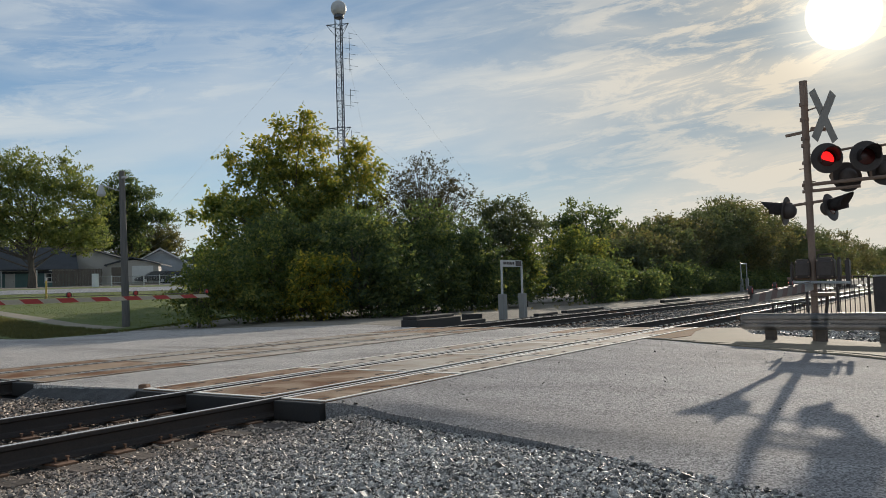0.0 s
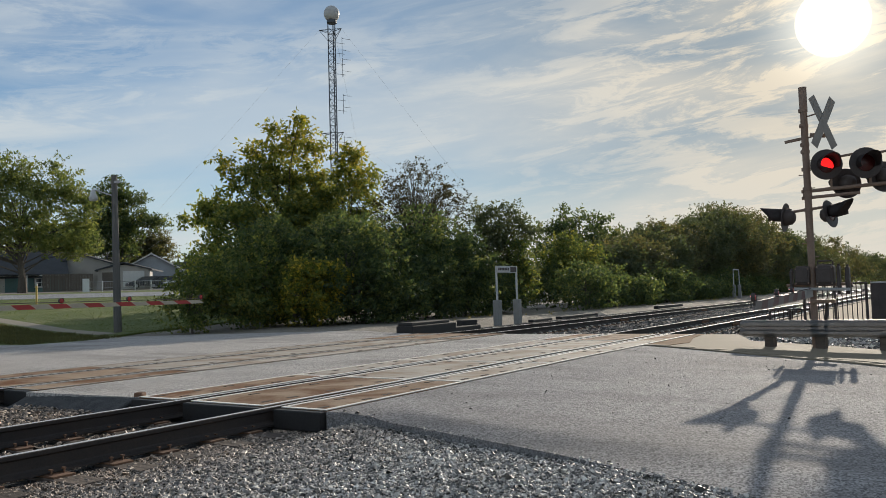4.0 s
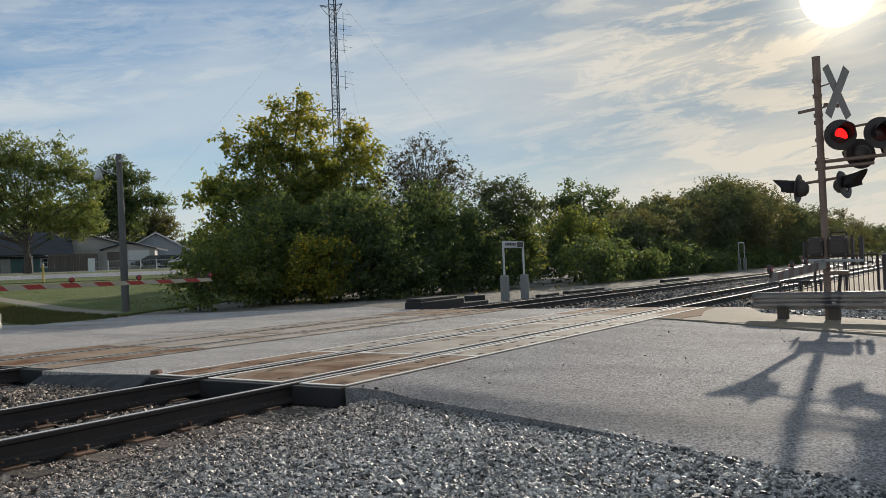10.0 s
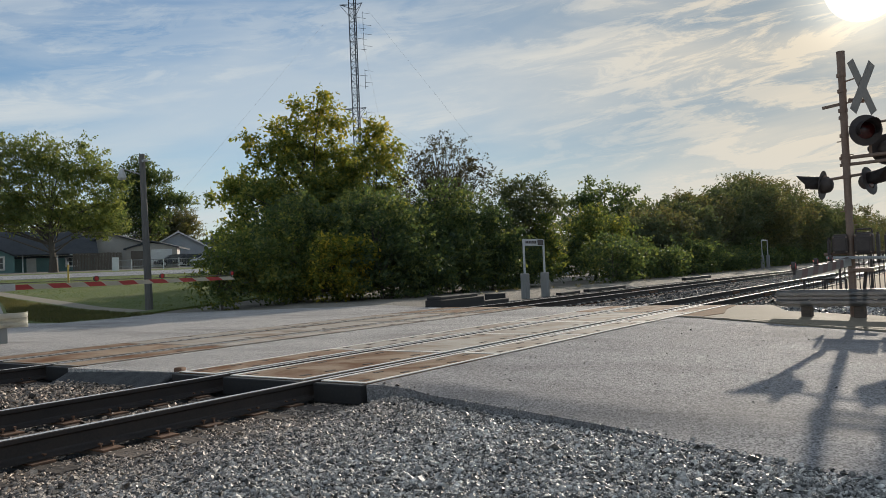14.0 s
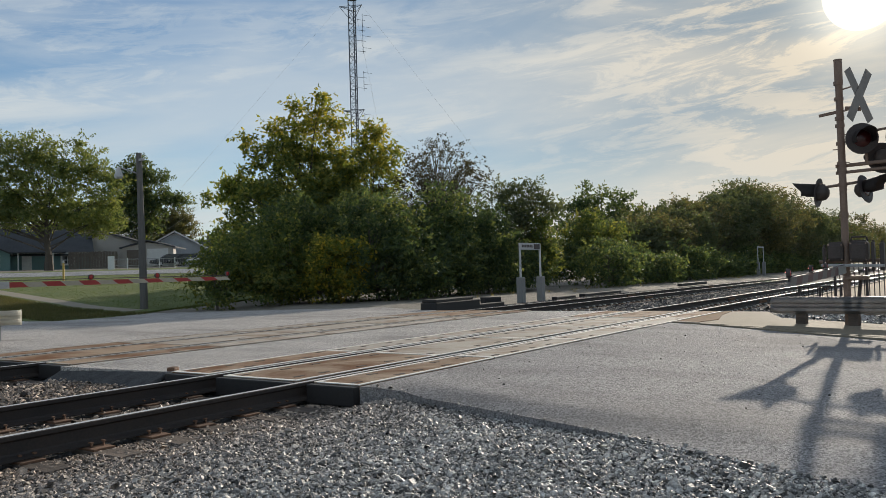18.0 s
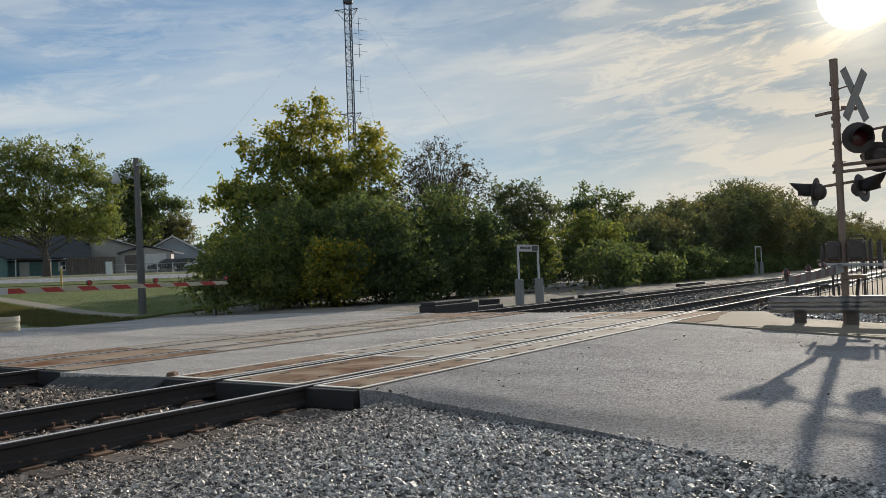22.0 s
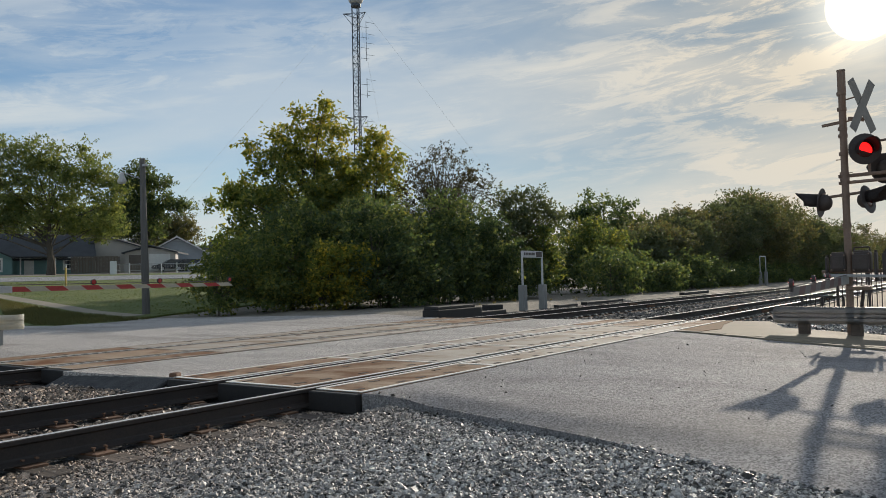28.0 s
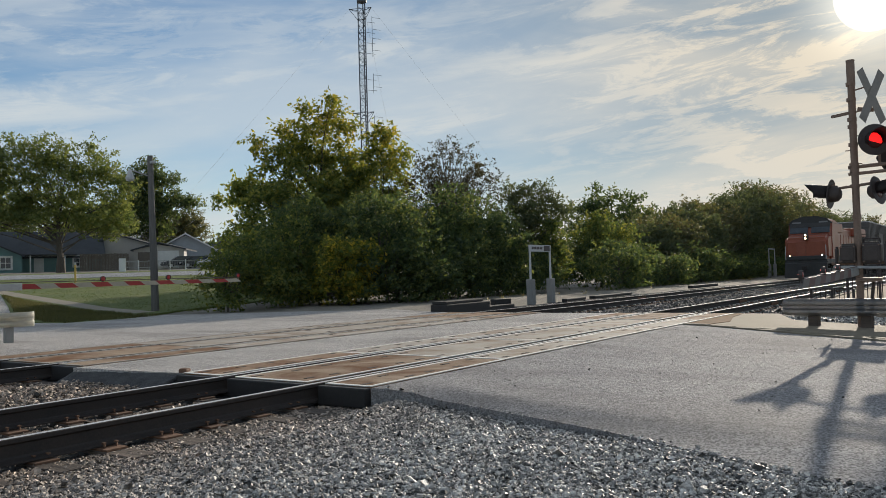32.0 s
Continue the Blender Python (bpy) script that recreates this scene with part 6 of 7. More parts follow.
def vehicle(bearing, d, turn, colour, label, kind="car"):
    x, y = spot(bearing, d)
    root = empty(kind if kind != "car" else "parked_car", pose(x, y, float(land(x, y)) + 0.05, 0, 0, turn), label=label, category=kind, group="parked vehicles")
    mat = paint(kind + "_paint", colour)
    if kind == "van":
        side = [(-2.3, 0.4), (2.3, 0.4), (2.35, 0.95), (1.75, 1.15), (1.2, 1.95), (-2.25, 2.0), (-2.35, 1.0)]
        glass = [(1.5, 1.18), (1.15, 1.82), (0.35, 1.84), (0.35, 1.18)]
    else:
        side = [(-2.2, 0.35), (2.2, 0.35), (2.25, 0.72), (1.25, 0.9), (0.55, 1.42), (-1.1, 1.45), (-1.75, 0.98), (-2.25, 0.9)]
        glass = [(1.05, 0.93), (0.5, 1.36), (-1.02, 1.38), (-1.5, 0.98)]
    bm = prism(B(), side, Matrix.Translation((0, 0.87, 0)) @ pose(0, 0, 0, 90), 1.74)
    bmesh.ops.bevel(bm, geom=bm.edges[:], offset=0.09, segments=2, affect="EDGES")
    part("body", bm, mat, root)
    for s in (-1, 1):
        bm = prism(B(), glass, Matrix.Translation((0, 0.88 * s + 0.01, 0)) @ pose(0, 0, 0, 90), 0.02)
        part("side_window", bm, WINDOW_GLASS, root)
    for wx in (-1.4, 1.4):
        for s in (-0.8, 0.8):
            w = part("wheel", rod(B(), (0, -0.11, 0), (0, 0.11, 0), 0.33, n=20), TYRE, root)
            w.location = (wx, s, 0.33)
            part("rim", rod(B(), (0, -0.12, 0), (0, 0.12, 0), 0.19, n=14), GALV, w)
    for s in (-0.6, 0.6):
        part("headlight", box(B(), (side[2][0] - 0.05, s, side[2][1] - 0.12), (0.12, 0.34, 0.14), None, 0.03), WHITE_TRIM, root)


vehicle(54.3, 103, 150, (0.55, 0.55, 0.56), "white van parked by the garage", "van")
vehicle(53.2, 101, 160, (0.03, 0.035, 0.045), "dark parked car beside the street")
vehicle(52.2, 101, 165, (0.025, 0.028, 0.03), "black parked car beside the street")
vehicle(51.0, 101, 158, (0.6, 0.6, 0.61), "white parked car beside the street")
vehicle(50.2, 104, 158, (0.4, 0.41, 0.42), "silver parked car beside the street")


# ---------------------------------------------------------------- pole, tower, signs
POLE_WOOD = surf("weathered_pole_wood", (0.09, 0.085, 0.08), (0.18, 0.17, 0.155), 20, 2, 0.95, bump=0.6, depth=0.01, stretch=(1, 1, 0.08))
TOWER_STEEL = surf("tower_steel", (0.06, 0.07, 0.085), (0.11, 0.12, 0.14), 10, 1, 0.6, metal=0.3, bump=0.0)
YELLOW = surf("yellow_plastic", (0.45, 0.30, 0.06), (0.58, 0.40, 0.09), 20, 2, 0.6, bump=0.1, depth=0.002)


def utility_pole():
    x, y = 21.05, 24.0
    z = float(land(x, y))
    root = empty("utility_pole", pose(x, y, z), label="grey wooden pole with a street lamp", category="pole")
    part("pole", rod(B(), (0, 0, -0.3), (-0.1, 0.05, 6.75), 0.17, 0.12, n=14), POLE_WOOD, root)
    arm = rod(B(), (-0.1, 0.05, 5.85), (-0.75, 0.42, 6.1), 0.025, n=8)
    rod(arm, (-0.75, 0.42, 6.1), (-0.82, 0.46, 6.0), 0.03, n=8)
    part("lamp_arm", arm, GALV, root)
    head = lathe(B(), [(0.05, 0.28), (0.09, 0.2), (0.13, 0.05), (0.19, -0.08), (0.16, -0.2), (0.0, -0.24)], 18, Matrix.Translation((-0.82, 0.46, 5.85)))
    part("lamp_head", head, SIGN_WHITE, root, "pale lamp head with glass bowl", smooth=True)
    bk = box(B(), (-0.12, -0.05, 6.45), (0.12, 0.5, 0.1), None, 0.01)
    part("bracket", bk, GALV, root)


utility_pole()


def marker(b, d):
    x, y = spot(b, d)
    root = empty("marker_post", pose(x, y, float(land(x, y))), label="yellow plastic marker post on the lawn", category="post")
    part("shaft", lathe(B(), [(0.0, 1.3), (0.05, 1.28), (0.06, 1.2), (0.06, 0.0)], 12), YELLOW, root)
    part("cap", lathe(B(), [(0.0, 1.36), (0.05, 1.34), (0.065, 1.28), (0.065, 1.2)], 12), SIGN_WHITE, root, "pale cap")


marker(59.75, 57)


def radio_tower():
    x, y = spot(40.36, 120)
    z = float(land(x, y))
    root = empty("radio_tower", pose(x, y, z, 0, 0, 25), label="tall lattice radio tower with a white radome and guy wires", category="tower")
    H, r = TOWER_TOP - z, 0.62
    legs = [Vector((r * math.cos(a), r * math.sin(a), 0)) for a in (0, 2.0944, 4.18879)]
    for p in legs:
        part("leg", rod(B(), p, p + Vector((0, 0, H)), 0.085, n=6), TOWER_STEEL, root)
    for f in range(3):
        bm = B()
        a, b = legs[f], legs[(f + 1) % 3]
        k, hgt = 0, 0.0
        while hgt < H - 1.0:
            up = Vector((0, 0, hgt))
            rod(bm, a + up, b + up, 0.035, n=4, caps=False)
            rod(bm, (a if k % 2 else b) + up, (b if k % 2 else a) + up + Vector((0, 0, 1.0)), 0.035, n=4, caps=False)
            k, hgt = k + 1, hgt + 1.0
        part("lattice_face", bm, TOWER_STEEL, root)
    # platforms where the guys hold
    for hz in (TOWER_PLAT - z, H - 1.6):
        for p in legs:
            out = p.normalized() * 2.0
            arm = part("guy_bracket", rod(B(), p + Vector((0, 0, hz)), out + Vector((0, 0, hz + 0.05)), 0.05, n=6), TOWER_STEEL, root)
            part("brace", rod(B(), p + Vector((0, 0, hz - 1.5)), out + Vector((0, 0, hz + 0.05)), 0.04, n=6), TOWER_STEEL, arm)
        for k in range(3):
            part("tie_bar", rod(B(), legs[k].normalized() * 2.0 + Vector((0, 0, hz + 0.05)), legs[(k + 1) % 3].normalized() * 2.0 + Vector((0, 0, hz + 0.05)), 0.04, n=6), TOWER_STEEL, root)
    # side antennas
    for hz in (0.50, 0.66, 0.80, 0.88):
        bm = B()
        base = Vector((0, 0, H * hz))
        for e in (0.0, 1.6):
            rod(bm, base + Vector((0.4, -0.5, e)), base + Vector((1.3, -1.6, e)), 0.03, n=5)
        rod(bm, base + Vector((1.0, -1.25, -0.4)), base + Vector((1.0, -1.25, 2.6)), 0.035, n=5)
        for e in (0.6, 2.4):
            rod(bm, base + Vector((1.0, -1.25, e)), base + Vector((1.9, -2.3, e)), 0.025, n=5)
        part("antenna", bm, TOWER_STEEL, root)
    # radome
    bm = ball(B(), (0, 0, H + 1.15), 1.2, (1, 1, 1.05), 3)
    part("radome", bm, SIGN_WHITE, root, "white ball-shaped radome", smooth=True)
    part("radome_base", rod(B(), (0, 0, H - 0.3), (0, 0, H + 0.2), 0.75, n=16), TOWER_STEEL, root)
    for a in (0, 2.0944, 4.18879):
        for hz in (TOWER_PLAT - z, H - 1.6):
            for s in (-1, 1):
                d = Vector((math.cos(a), math.sin(a), 0))
                side = Vector((-d.y, d.x, 0)) * 0.9 * s
                wire = rod(B(), d * 2.0 + Vector((0, 0, hz)), d * 34 + side * 0.2 + Vector((0, 0, 0.3)), 0.005, n=4, caps=False)
                part("guy_wire", wire, SIGN_WHITE, root)


TOWER_TOP, TOWER_PLAT = 43.0, 25.7
radio_tower()


def frame_sign(x, y, base, width, height, block, label, panel=True):
    """A sign board between two white posts set in concrete blocks."""
    root = empty("station_sign", pose(x, y, base), label=label, category="sign", group="track signs")
    for k, dx in enumerate((0, width)):
        part("post", box(B(), (dx - 0.03, 0, height / 2), (0.07, 0.07, height), None, 0.01), SIGN_WHITE, root, "white post")
        part("footing", box(B(), (dx - 0.03, 0, block / 2 - 0.1), (0.28, 0.28, block + 0.2), None, 0.03), POST_GREY, root, "concrete block footing")
    if panel:
        p = part("board", box(B(), (width / 2 - 0.03, 0, height - 0.13), (width, 0.03, 0.28), None, 0.006), SIGN_WHITE, root, "white sign board")
        bm = B()
        for k in range(7):
            box(bm, (width * (0.10 + 0.078 * k), -0.018, height - 0.12), (0.1, 0.006, 0.11))
        t = part("lettering", bm, GREY_HOUSING, p, "grey letters")
        part("dark_field", box(B(), (width * 0.82, -0.018, height - 0.13), (width * 0.30, 0.006, 0.22)), BLACK_PAINT, p, "dark blue field")
    else:
        part("top_bar", box(B(), (width / 2 - 0.03, 0, height - 0.05), (width, 0.06, 0.1), None, 0.01), SIGN_WHITE, root)
    return root


frame_sign(28.7, 9.75, 0.0, 1.75, 2.25, 0.85, "white station sign on two posts in concrete blocks")
frame_sign(79.2, 12.0, 0.0, 2.3, 2.75, 1.25, "white sign frame on concrete blocks further along the tracks", False)


def timbers():
    """Dark timbers and rubber mats laid beside the far track."""
    for x, y, L, w, h, a, name, label in ((21.75, 8.55, 2.9, 0.6, 0.36, 4, "rubber_mat", "pile of black rubber crossing mats beside the far track"),
                                          (23.6, 8.6, 3.4, 0.3, 0.18, 5, "timber", "black timber lying beside the far track"),
                                          (25.0, 9.0, 0.7, 0.35, 0.34, -24, "concrete_chunk", "black broken block lying beside the far track"),
                                          (6.28, 2.42, 0.13, 0.11, 0.12, 24, "concrete_chunk", "rust-brown lump of broken asphalt at the road's edge"),
                                          (36.0, 9.4, 5.0, 0.3, 0.13, 3, "timber", "black timber lying beside the far track"),
                                          (31.5, 9.2, 2.4, 0.25, 0.12, 6, "timber", "black timber lying beside the far track"),
                                          (52.0, 9.9, 6.0, 0.3, 0.18, 2, "timber", "black timber lying beside the far track")):
        bm = box(B(), (0, 0, h / 2 - 0.05), (L, w, h), None, 0.025)
        if name == "rubber_mat":
            box(bm, (-0.1, 0.05, h + 0.0), (L * 0.9, w * 0.85, 0.1), (0, 0, 2), 0.02)
        ob = part(name, bm, TAR if "black" in label else PLATE_RUST)
        ob.matrix_basis = pose(x, y, -0.03 if y < 5 else -0.12 if y < 9 else -0.1, 0, 0, a)
        tagged(ob, label, name.replace("_", " "), "trackside timbers")


timbers()


# ---------------------------------------------------------------- platform and railings
PLATFORM = surf("tan_platform", (0.19, 0.145, 0.095), (0.26, 0.205, 0.14), 30, 1.2, 0.9, bump=0.3, depth=0.006, spec=0.08)


def railing(a, b, z, height, n, label, name="platform_railing"):
    a, b = Vector((*a, z)), Vector((*b, z))
    root = empty(name, Matrix.Translation(a), label=label, category="railing", group="platform railings")
    way = b - a
    up = Vector((0, 0, height))
    part("top_rail", rod(B(), up, way + up, 0.02, n=8), BLACK_PAINT, root)
    part("bottom_rail", rod(B(), up * 0.1, way + up * 0.1, 0.02, n=8), BLACK_PAINT, root)
    for k in (0, 0.5, 1):
        part("post", box(B(), way * k + up * 0.5, (0.06, 0.06, height), None, 0.008), BLACK_PAINT, root)
    me = mesh_of(rod(B(), (0, 0, height * 0.1), (0, 0, height), 0.011, n=6), "baluster")
    me.materials.append(BLACK_PAINT)
    for k in range(1, n):
        o = new("baluster", me)
        o.parent, o.location = root, way * (k / n)
    return root


def platform():
    fill("platform", [(25.5, -1.35), (140, -1.35), (140, -6.5), (25.5, -6.5)], lambda x, y: 0.02, PLATFORM, "tan low-level station platform beside the track", "platform", step_len=6)
    part_e = part("platform_edge", box(B(), (82, -1.42, 0.03), (113, 0.14, 0.06), None, 0.01), PALE_CONCRETE)
    tagged(part_e, "pale edge strip of the platform", "platform edge", kind="structure")
    railing((22.2, -2.0), (22.4, -2.95), 0.0, 0.48, 9, "low black railing at the platform's end")
    railing((21.2, -3.0), (21.3, -4.35), 0.0, 1.12, 13, "black bar railing at the platform's end")
    railing((22.5, -4.5), (70, -4.6), 0.02, 1.1, 190, "long black railing behind the platform")
    fence = empty("solid_fence", pose(21.2, -4.4, 0.0), label="solid dark fence panel beside the platform", category="fence")
    part("panel", box(B(), (0, -2.0, 0.55), (0.06, 3.9, 1.1), None, 0.01), BLACK_PAINT, fence)
    part("cap", box(B(), (0, -2.0, 1.12), (0.09, 3.9, 0.04), None, 0.01), GALV, fence)
    for k in range(3):
        b = box(B(), (0, 0, 0.1), (0.5, 0.9, 0.2), None, 0.02)
        o = part("concrete_block", b, CONCRETE)
        o.matrix_basis = pose(19.6, -2.6 - 1.2 * k, -0.12, 0, 0, 6 * k)
        tagged(o, "low concrete block behind the guard rail", "block", "verge blocks")
    # distant signal mast
    s = empty("signal_mast", pose(150, -0.6, 0), label="distant railway signal mast with ladder", category="signal")
    bm = rod(B(), (0, 0, 0), (0, 0, 9.5), 0.09, n=8)
    part("mast", bm, GREY_HOUSING, s)
    for dy in (-0.3, 0.3):
        part("ladder_rail", rod(B(), (-0.5, dy, 0), (-0.25, dy, 8), 0.03, n=6), GREY_HOUSING, s)
    for z in (7.6, 9.0):
        part("signal_head", box(B(), (-0.2, 0.3, z), (0.35, 0.6, 1.1), None, 0.08), BLACK_PAINT, s)
    part("platform_cage", box(B(), (-0.2, 0.1, 6.5), (0.9, 1.2, 0.08)), GREY_HOUSING, s)


platform()


# ---------------------------------------------------------------- train
ORANGE = surf("orange_loco_paint", (0.25, 0.062, 0.03), (0.34, 0.085, 0.04), 4, 0.8, 0.4, bump=0.05, depth=0.003, local=True,
              stain=((0.22, 0.07, 0.035), 0.9, 0.55, 0.8))
LOCO_BLACK = surf("loco_black", (0.025, 0.024, 0.024), (0.06, 0.055, 0.05), 10, 1, 0.6, bump=0.1, depth=0.003, local=True)
CAR_BROWN = surf("boxcar_brown", (0.13, 0.085, 0.065), (0.20, 0.14, 0.11), 6, 0.7, 0.75, bump=0.1, depth=0.004, local=True)
CAR_GREY = surf("container_grey", (0.10, 0.09, 0.08), (0.155, 0.14, 0.125), 6, 0.7, 0.7, bump=0.1, depth=0.004, local=True)
HEADLIGHT = glow_mat("lit_headlight", (1.0, 0.72, 0.42), 9.0)
NUMBER_LIGHT = surf("number_board", (0.16, 0.15, 0.14), (0.24, 0.23, 0.22), 10, 1, 0.5, bump=0.0)
TRAIN = []


def bogie(parent, x, axles, base):
    tr = new("truck")
    tr.empty_display_size = 0.2
    tr.parent, tr.location = parent, (x, 0, 0)
    for s in (-1, 1):
        bm = box(B(), (0, 1.02 * s, 0.62), (base * (axles - 1) + 0.9, 0.18, 0.34), None, 0.05)
        for k in range(axles):
            box(bm, ((k - (axles - 1) / 2) * base, 1.05 * s, 0.55), (0.36, 0.22, 0.42), None, 0.05)
        part("side_frame", bm, LOCO_BLACK, tr)
    for k in range(axles):
        for s in (-1, 1):
            bm = lathe(B(), [(0.0, 0.07), (0.42, 0.07), (0.5, 0.05), (0.5, -0.05), (0.54, -0.07), (0.54, -0.1), (0.0, -0.1)], 24, Matrix.Rotation(radians(-90 * s), 4, "X"))
            w = part("wheel", bm, RAIL_SIDE, tr)
            w.location = ((k - (axles - 1) / 2) * base, 0.753 * s, 0.5)


def locomotive():
    """Nose towards -x; its front at x = 0."""
    r = empty("locomotive", pose(0, 0, 0), label="orange freight locomotive with lit headlights pulling a train", category="locomotive")
    part("frame", box(B(), (11.3, 0, 1.32), (21.6, 2.9, 0.36), None, 0.03), LOCO_BLACK, r, "black underframe")
    part("fuel_tank", box(B(), (11.3, 0, 0.78), (5.5, 2.7, 0.85), None, 0.15), LOCO_BLACK, r)
    bm = box(B(), (0.35, 0, 0.75), (0.3, 2.9, 1.0), None, 0.04)
    prism(bm, [(-1.45, 0.12), (1.45, 0.12), (1.45, 0.55), (-1.45, 0.55)], Matrix(((0, 0, 1, 0.0), (1, 0, 0, 0), (0, 1, 0, 0), (0, 0, 0, 1))), 0.25)
    part("pilot", bm, LOCO_BLACK, r, "black pilot plate")
    part("coupler", box(B(), (-0.2, 0, 0.85), (0.6, 0.3, 0.3), None, 0.06), RAIL_SIDE, r)
    # nose and cab
    bm = B()
    prism(bm, [(0.75, 1.5), (2.6, 1.5), (2.6, 3.45), (1.05, 3.3), (0.70, 3.0)], Matrix.Translation((0, 1.5, 0)) @ pose(0, 0, 0, 90), 3.0)
    bmesh.ops.bevel(bm, geom=bm.edges[:], offset=0.2, segments=3, affect="EDGES")
    nose = part("nose", bm, ORANGE, r)
    part("nose_door", box(B(), (0.72, 0.35, 2.25), (0.06, 0.6, 1.2), None, 0.02), ORANGE, nose)
    bm = B()
    prism(bm, [(2.3, 1.5), (5.2, 1.5), (5.2, 4.3), (4.9, 4.5), (2.9, 4.5), (2.55, 4.3), (2.25, 3.2)], Matrix.Translation((0, 1.55, 0)) @ pose(0, 0, 0, 90), 3.1)
    bmesh.ops.bevel(bm, geom=bm.edges[:], offset=0.12, segments=3, affect="EDGES")
    cab = part("cab", bm, ORANGE, r)
    roof = prism(B(), [(1.57, 4.22), (1.25, 4.58), (0.5, 4.82), (-0.5, 4.82), (-1.25, 4.58), (-1.57, 4.22)], Matrix(((0, 0, 1, 2.5), (1, 0, 0, 0), (0, 1, 0, 0), (0, 0, 0, 1))), 2.9)
    part("cab_roof", roof, LOCO_BLACK, cab, "rounded dark cab roof")
    part("brow", box(B(), (2.42, 0, 4.12), (0.1, 2.9, 0.34), (0, 14, 0), 0.03), LOCO_BLACK, cab, "black band above the windscreens")
    part("anticlimber", box(B(), (0.55, 0, 1.62), (0.3, 2.7, 0.3), None, 0.03), LOCO_BLACK, r)
    for s in (-1, 1):
        part("windscreen", box(B(), (2.33, 0.76 * s, 3.78), (0.06, 1.3, 0.55), (0, 14, 0), 0.03), WINDOW_GLASS, cab, "dark windscreen")
        part("side_window", box(B(), (3.9, 1.51 * s, 3.65), (1.5, 0.04, 0.6), None, 0.02), WINDOW_GLASS, cab)
        part("number_board", box(B(), (2.5, 0.95 * s, 4.28), (0.1, 0.62, 0.24), (0, 20, 0), 0.02), NUMBER_LIGHT, cab)
        d = part("ditch_light", rod(B(), (0.5, 1.12 * s, 1.78), (0.72, 1.12 * s, 1.78), 0.13, n=16), LOCO_BLACK, r)
        part("lit_lens", rod(B(), (0.475, 1.12 * s, 1.78), (0.495, 1.12 * s, 1.78), 0.055, n=16), HEADLIGHT, d, "glowing ditch light")
        st = B()
        for k in range(4):
            box(st, (0.75, 1.42 * s, 0.35 + 0.32 * k), (0.5, 0.2, 0.05))
        part("step_well", st, LOCO_BLACK, r)
        part("front_handrail", rod(B(), (0.4, 1.4 * s, 1.5), (0.4, 1.4 * s, 2.55), 0.025, n=6), SIGN_WHITE, r, "pale handrail")
        hr = rod(B(), (5.6, 1.42 * s, 2.5), (21.5, 1.42 * s, 2.5), 0.022, n=6)
        for k in range(9):
            rod(hr, (5.6 + k * 1.98, 1.42 * s, 1.5), (5.6 + k * 1.98, 1.42 * s, 2.5), 0.02, n=6)
        part("side_handrail", hr, SIGN_WHITE, r)
    h = part("headlight_box", box(B(), (0.8, 0.0, 3.2), (0.46, 0.3, 0.5), None, 0.04), LOCO_BLACK, nose)
    for z in (3.08, 3.32):
        part("headlight", rod(B(), (0.552, 0, z), (0.568, 0, z), 0.07, n=16), HEADLIGHT, h, "glowing headlight")
    # long hood
    part("hood", box(B(), (12.2, 0, 2.75), (14.0, 1.85, 2.6), None, 0.08), ORANGE, r)
    part("hood_stripe", box(B(), (12.2, 0, 1.62), (14.05, 1.9, 0.35), None, 0.02), LOCO_BLACK, r, "black lower band")
    part("radiator", box(B(), (18.6, 0, 3.9), (5.4, 2.9, 0.75), None, 0.1), ORANGE, r, "flared radiator section")
    part("dynamic_brake", box(B(), (7.6, 0, 4.0), (3.6, 2.5, 0.75), None, 0.08), ORANGE, r)
    part("exhaust", box(B(), (12.0, 0, 4.25), (1.6, 1.0, 0.45), None, 0.05), LOCO_BLACK, r)
    for k in range(8):
        part("hood_door", box(B(), (6.4 + k * 1.45, -0.94, 2.7), (1.2, 0.04, 1.7), None, 0.015), ORANGE, r)
        part("hood_door", box(B(), (6.4 + k * 1.45, 0.94, 2.7), (1.2, 0.04, 1.7), None, 0.015), ORANGE, r)
    part("horn", rod(B(), (6.0, 0.3, 4.55), (5.5, 0.3, 4.6), 0.05, 0.1, n=10), GALV, r)
    bogie(r, 4.1, 3, 2.0)
    bogie(r, 18.4, 3, 2.0)
    return r


def boxcar(material, label, height=4.6, ribs=18):
    r = empty("freight_car", pose(0, 0, 0), label=label, category="freight car", group="freight cars")
    L = 18.0
    part("body", box(B(), (L / 2, 0, 1.1 + (height - 1.1) / 2), (L - 0.8, 2.9, height - 1.1), None, 0.05), material, r)
    part("roof", box(B(), (L / 2, 0, height + 0.03), (L - 0.7, 3.0, 0.12), None, 0.04), GALV, r, "pale metal roof")
    part("underframe", box(B(), (L / 2, 0, 0.98), (L, 2.2, 0.25), None, 0.03), LOCO_BLACK, r)
    for s in (-1, 1):
        for k in range(ribs + 1):
            part("rib", box(B(), (0.6 + (L - 1.2) * k / ribs, 1.47 * s, 1.15 + (height - 1.1) / 2), (0.1, 0.07, height - 1.2), None, 0.01), material, r)
        part("door", box(B(), (L / 2, 1.49 * s, 2.7), (3.0, 0.1, 2.9), None, 0.02), material, r, "sliding door")
        part("ladder", box(B(), (0.55, 1.5 * s, 2.2), (0.4, 0.05, 2.2), None, 0.01), LOCO_BLACK, r)
    for k in range(12):
        part("end_rib", box(B(), (0.42, 0, 1.4 + k * (height - 1.6) / 12), (0.08, 2.7, 0.12), None, 0.03), material, r)
    bogie(r, 2.4, 2, 1.75)
    bogie(r, L - 2.4, 2, 1.75)
    return r


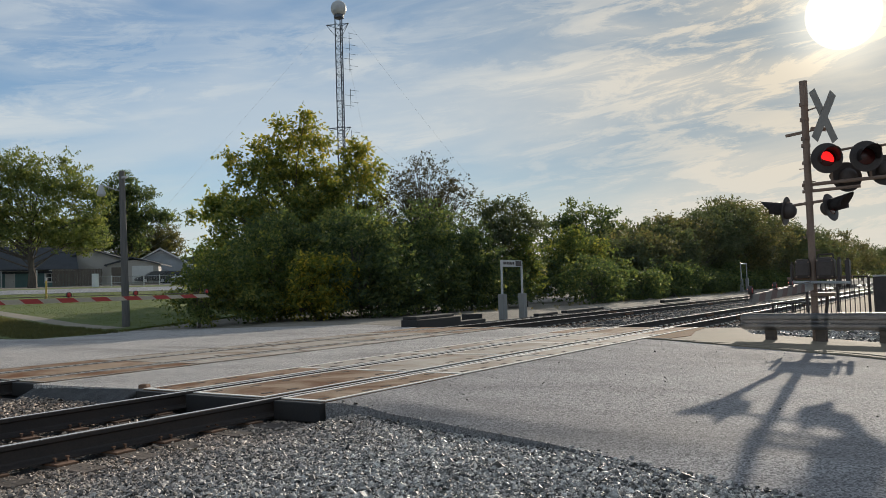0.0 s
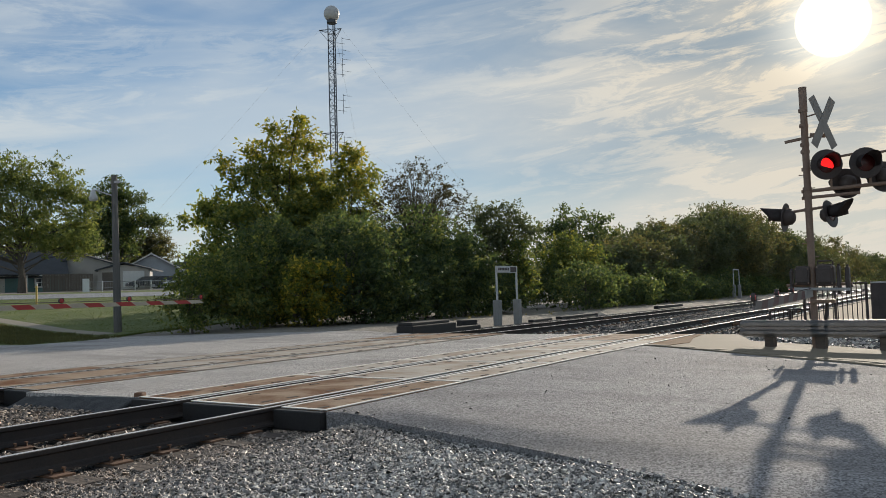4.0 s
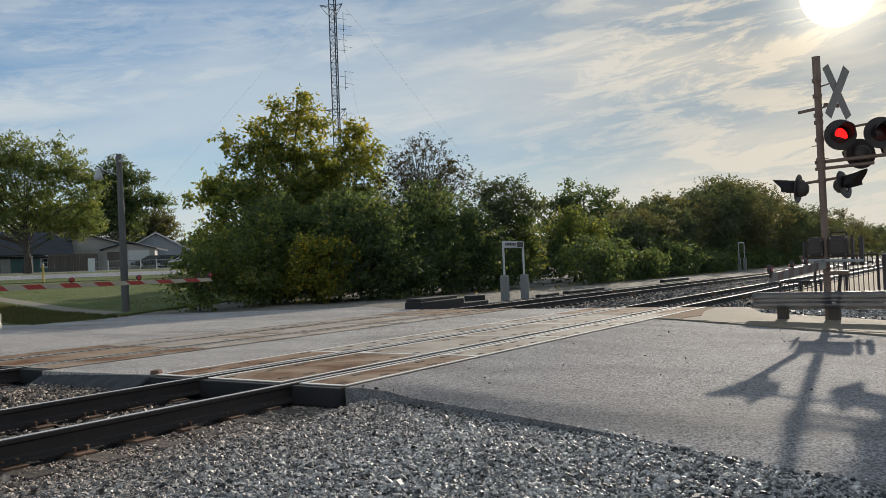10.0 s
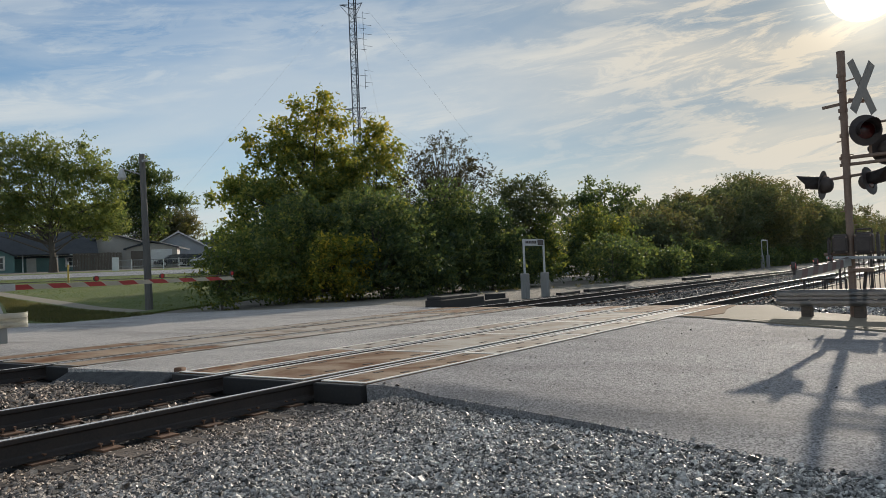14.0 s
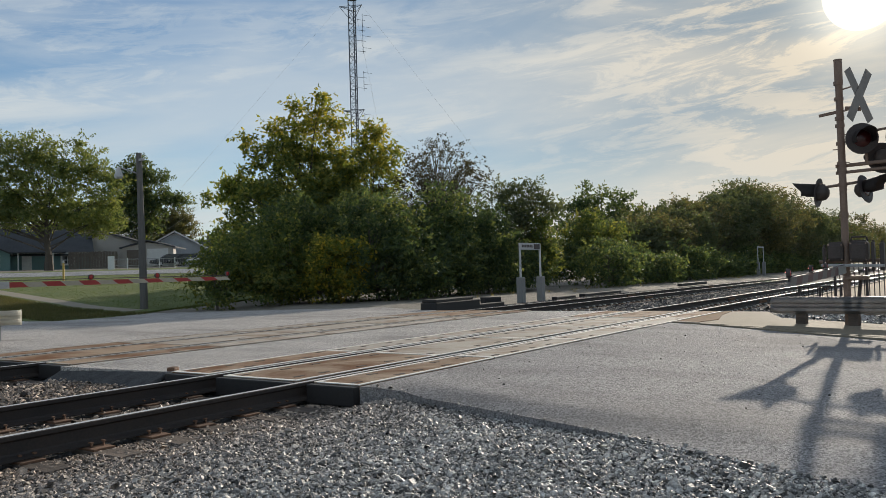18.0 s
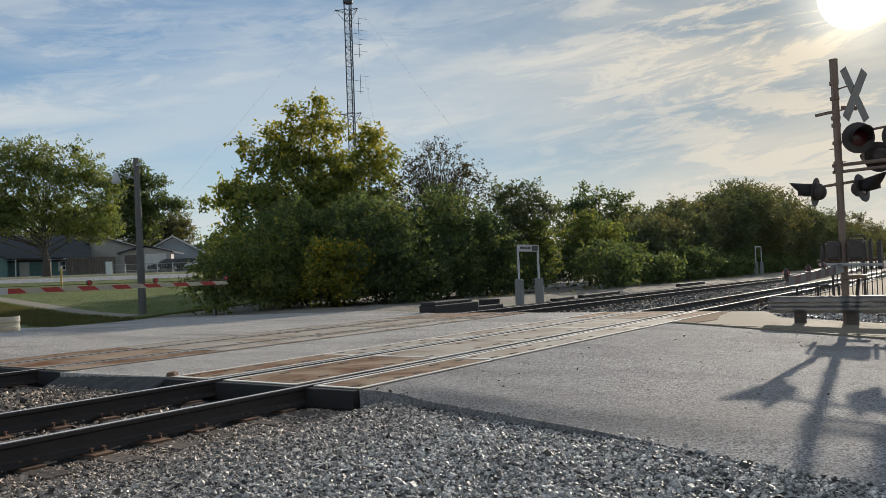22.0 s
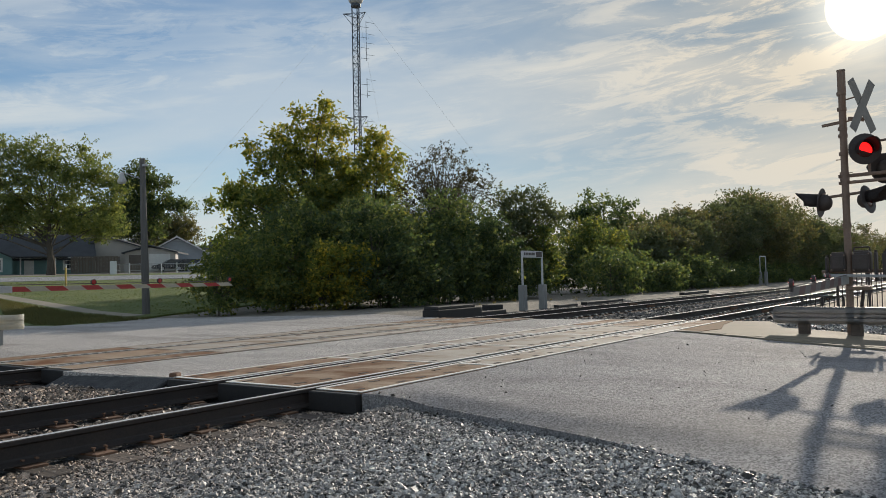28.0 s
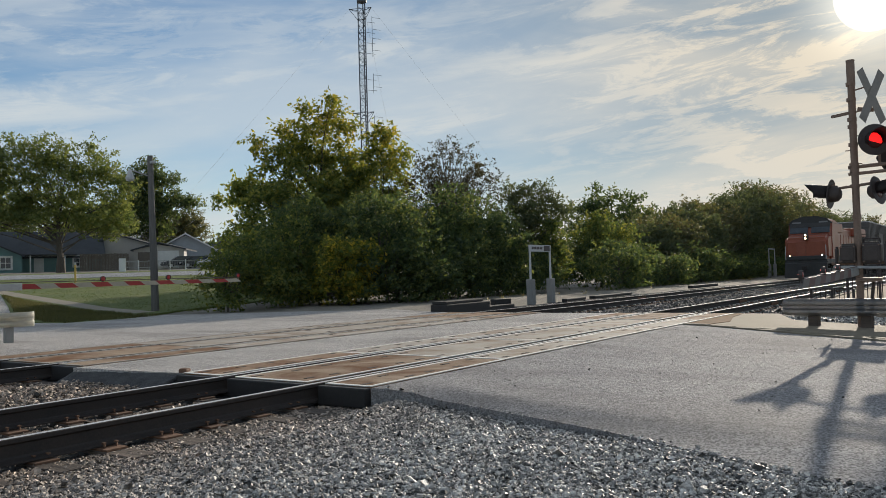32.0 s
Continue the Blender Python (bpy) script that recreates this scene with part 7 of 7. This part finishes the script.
def train():
    lead = locomotive()
    second = copy_thing(lead, pose(0, 0, 0))
    second["label"] = "second orange freight locomotive, coupled behind the first"
    TRAIN.append((lead, 0.0))
    TRAIN.append((boxcar(CAR_GREY, "tall grey freight car behind the locomotive", 5.1), 22.9))
    TRAIN.append((second, 41.8))
    brown = boxcar(CAR_BROWN, "brown ribbed boxcar in the train", 4.7)
    TRAIN.append((brown, 64.7))
    for k in range(1, 4):
        TRAIN.append((copy_thing(brown, pose(0, 0, 0)), 64.7 + 18.9 * k))


train()


# ---------------------------------------------------------------- overhead wires
def wires():
    for k, (a, b, sag) in enumerate(((spot(64, 75), spot(45.0, 118), 1.0), (spot(64, 75), spot(45.0, 118), 1.2))):
        z0, z1 = 6.2 + 0.35 * k, 8.2 + 0.35 * k
        curve = bpy.data.curves.new("wire", "CURVE")
        curve.dimensions, curve.bevel_depth, curve.bevel_resolution = "3D", 0.009, 1
        sp = curve.splines.new("POLY")
        sp.points.add(16)
        for j in range(17):
            u = j / 16
            sp.points[j].co = (a[0] + (b[0] - a[0]) * u, a[1] + (b[1] - a[1]) * u, z0 + (z1 - z0) * u - sag * 4 * u * (1 - u), 1)
        w = new("overhead_wire", curve)
        curve.materials.append(BLACK_PAINT)
        tagged(w, "thin overhead wire strung past the houses", "wire", "overhead wires")


wires()


# ---------------------------------------------------------------- what moves
def flash_rows(first):
    """On and off times of the left-hand lamps; they alternate with the others."""
    ons = [0.67 + 1.0255 * k for k in range(-1, 11)] + [11.99 + 1.0385 * k for k in range(20)]
    rows = []
    lit, dark = pose(0, 0, 0.034), pose(0, 0, -0.07)
    if not first:
        lit, dark = dark, lit
    rows.append((0.0, lit))
    for t in ons:
        off = t + 0.49
        if t > 0.05:
            rows += [(t - 0.034, dark), (t, lit)]
        if 0.05 < off < 31.9:
            rows += [(off - 0.034, lit), (off, dark)]
    rows = [r for r in rows if r[0] < 32.0]
    rows.append((32.0, rows[-1][1]))
    return rows


def motions():
    for b in BULBS_A:
        walk(b, flash_rows(True))
    for b in BULBS_B:
        walk(b, flash_rows(False))
    for car, back in TRAIN:
        rows = []
        for t, x in ((0.0, 640.0), (10.0, 461.0), (20.0, 282.0), (28.0, 138.0), (30.0, 101.5), (31.0, 82.0), (31.5, 72.8), (32.0, 63.9)):
            rows.append((t, pose(x + back, 6.0035, 0)))
        walk(car, rows)


motions()
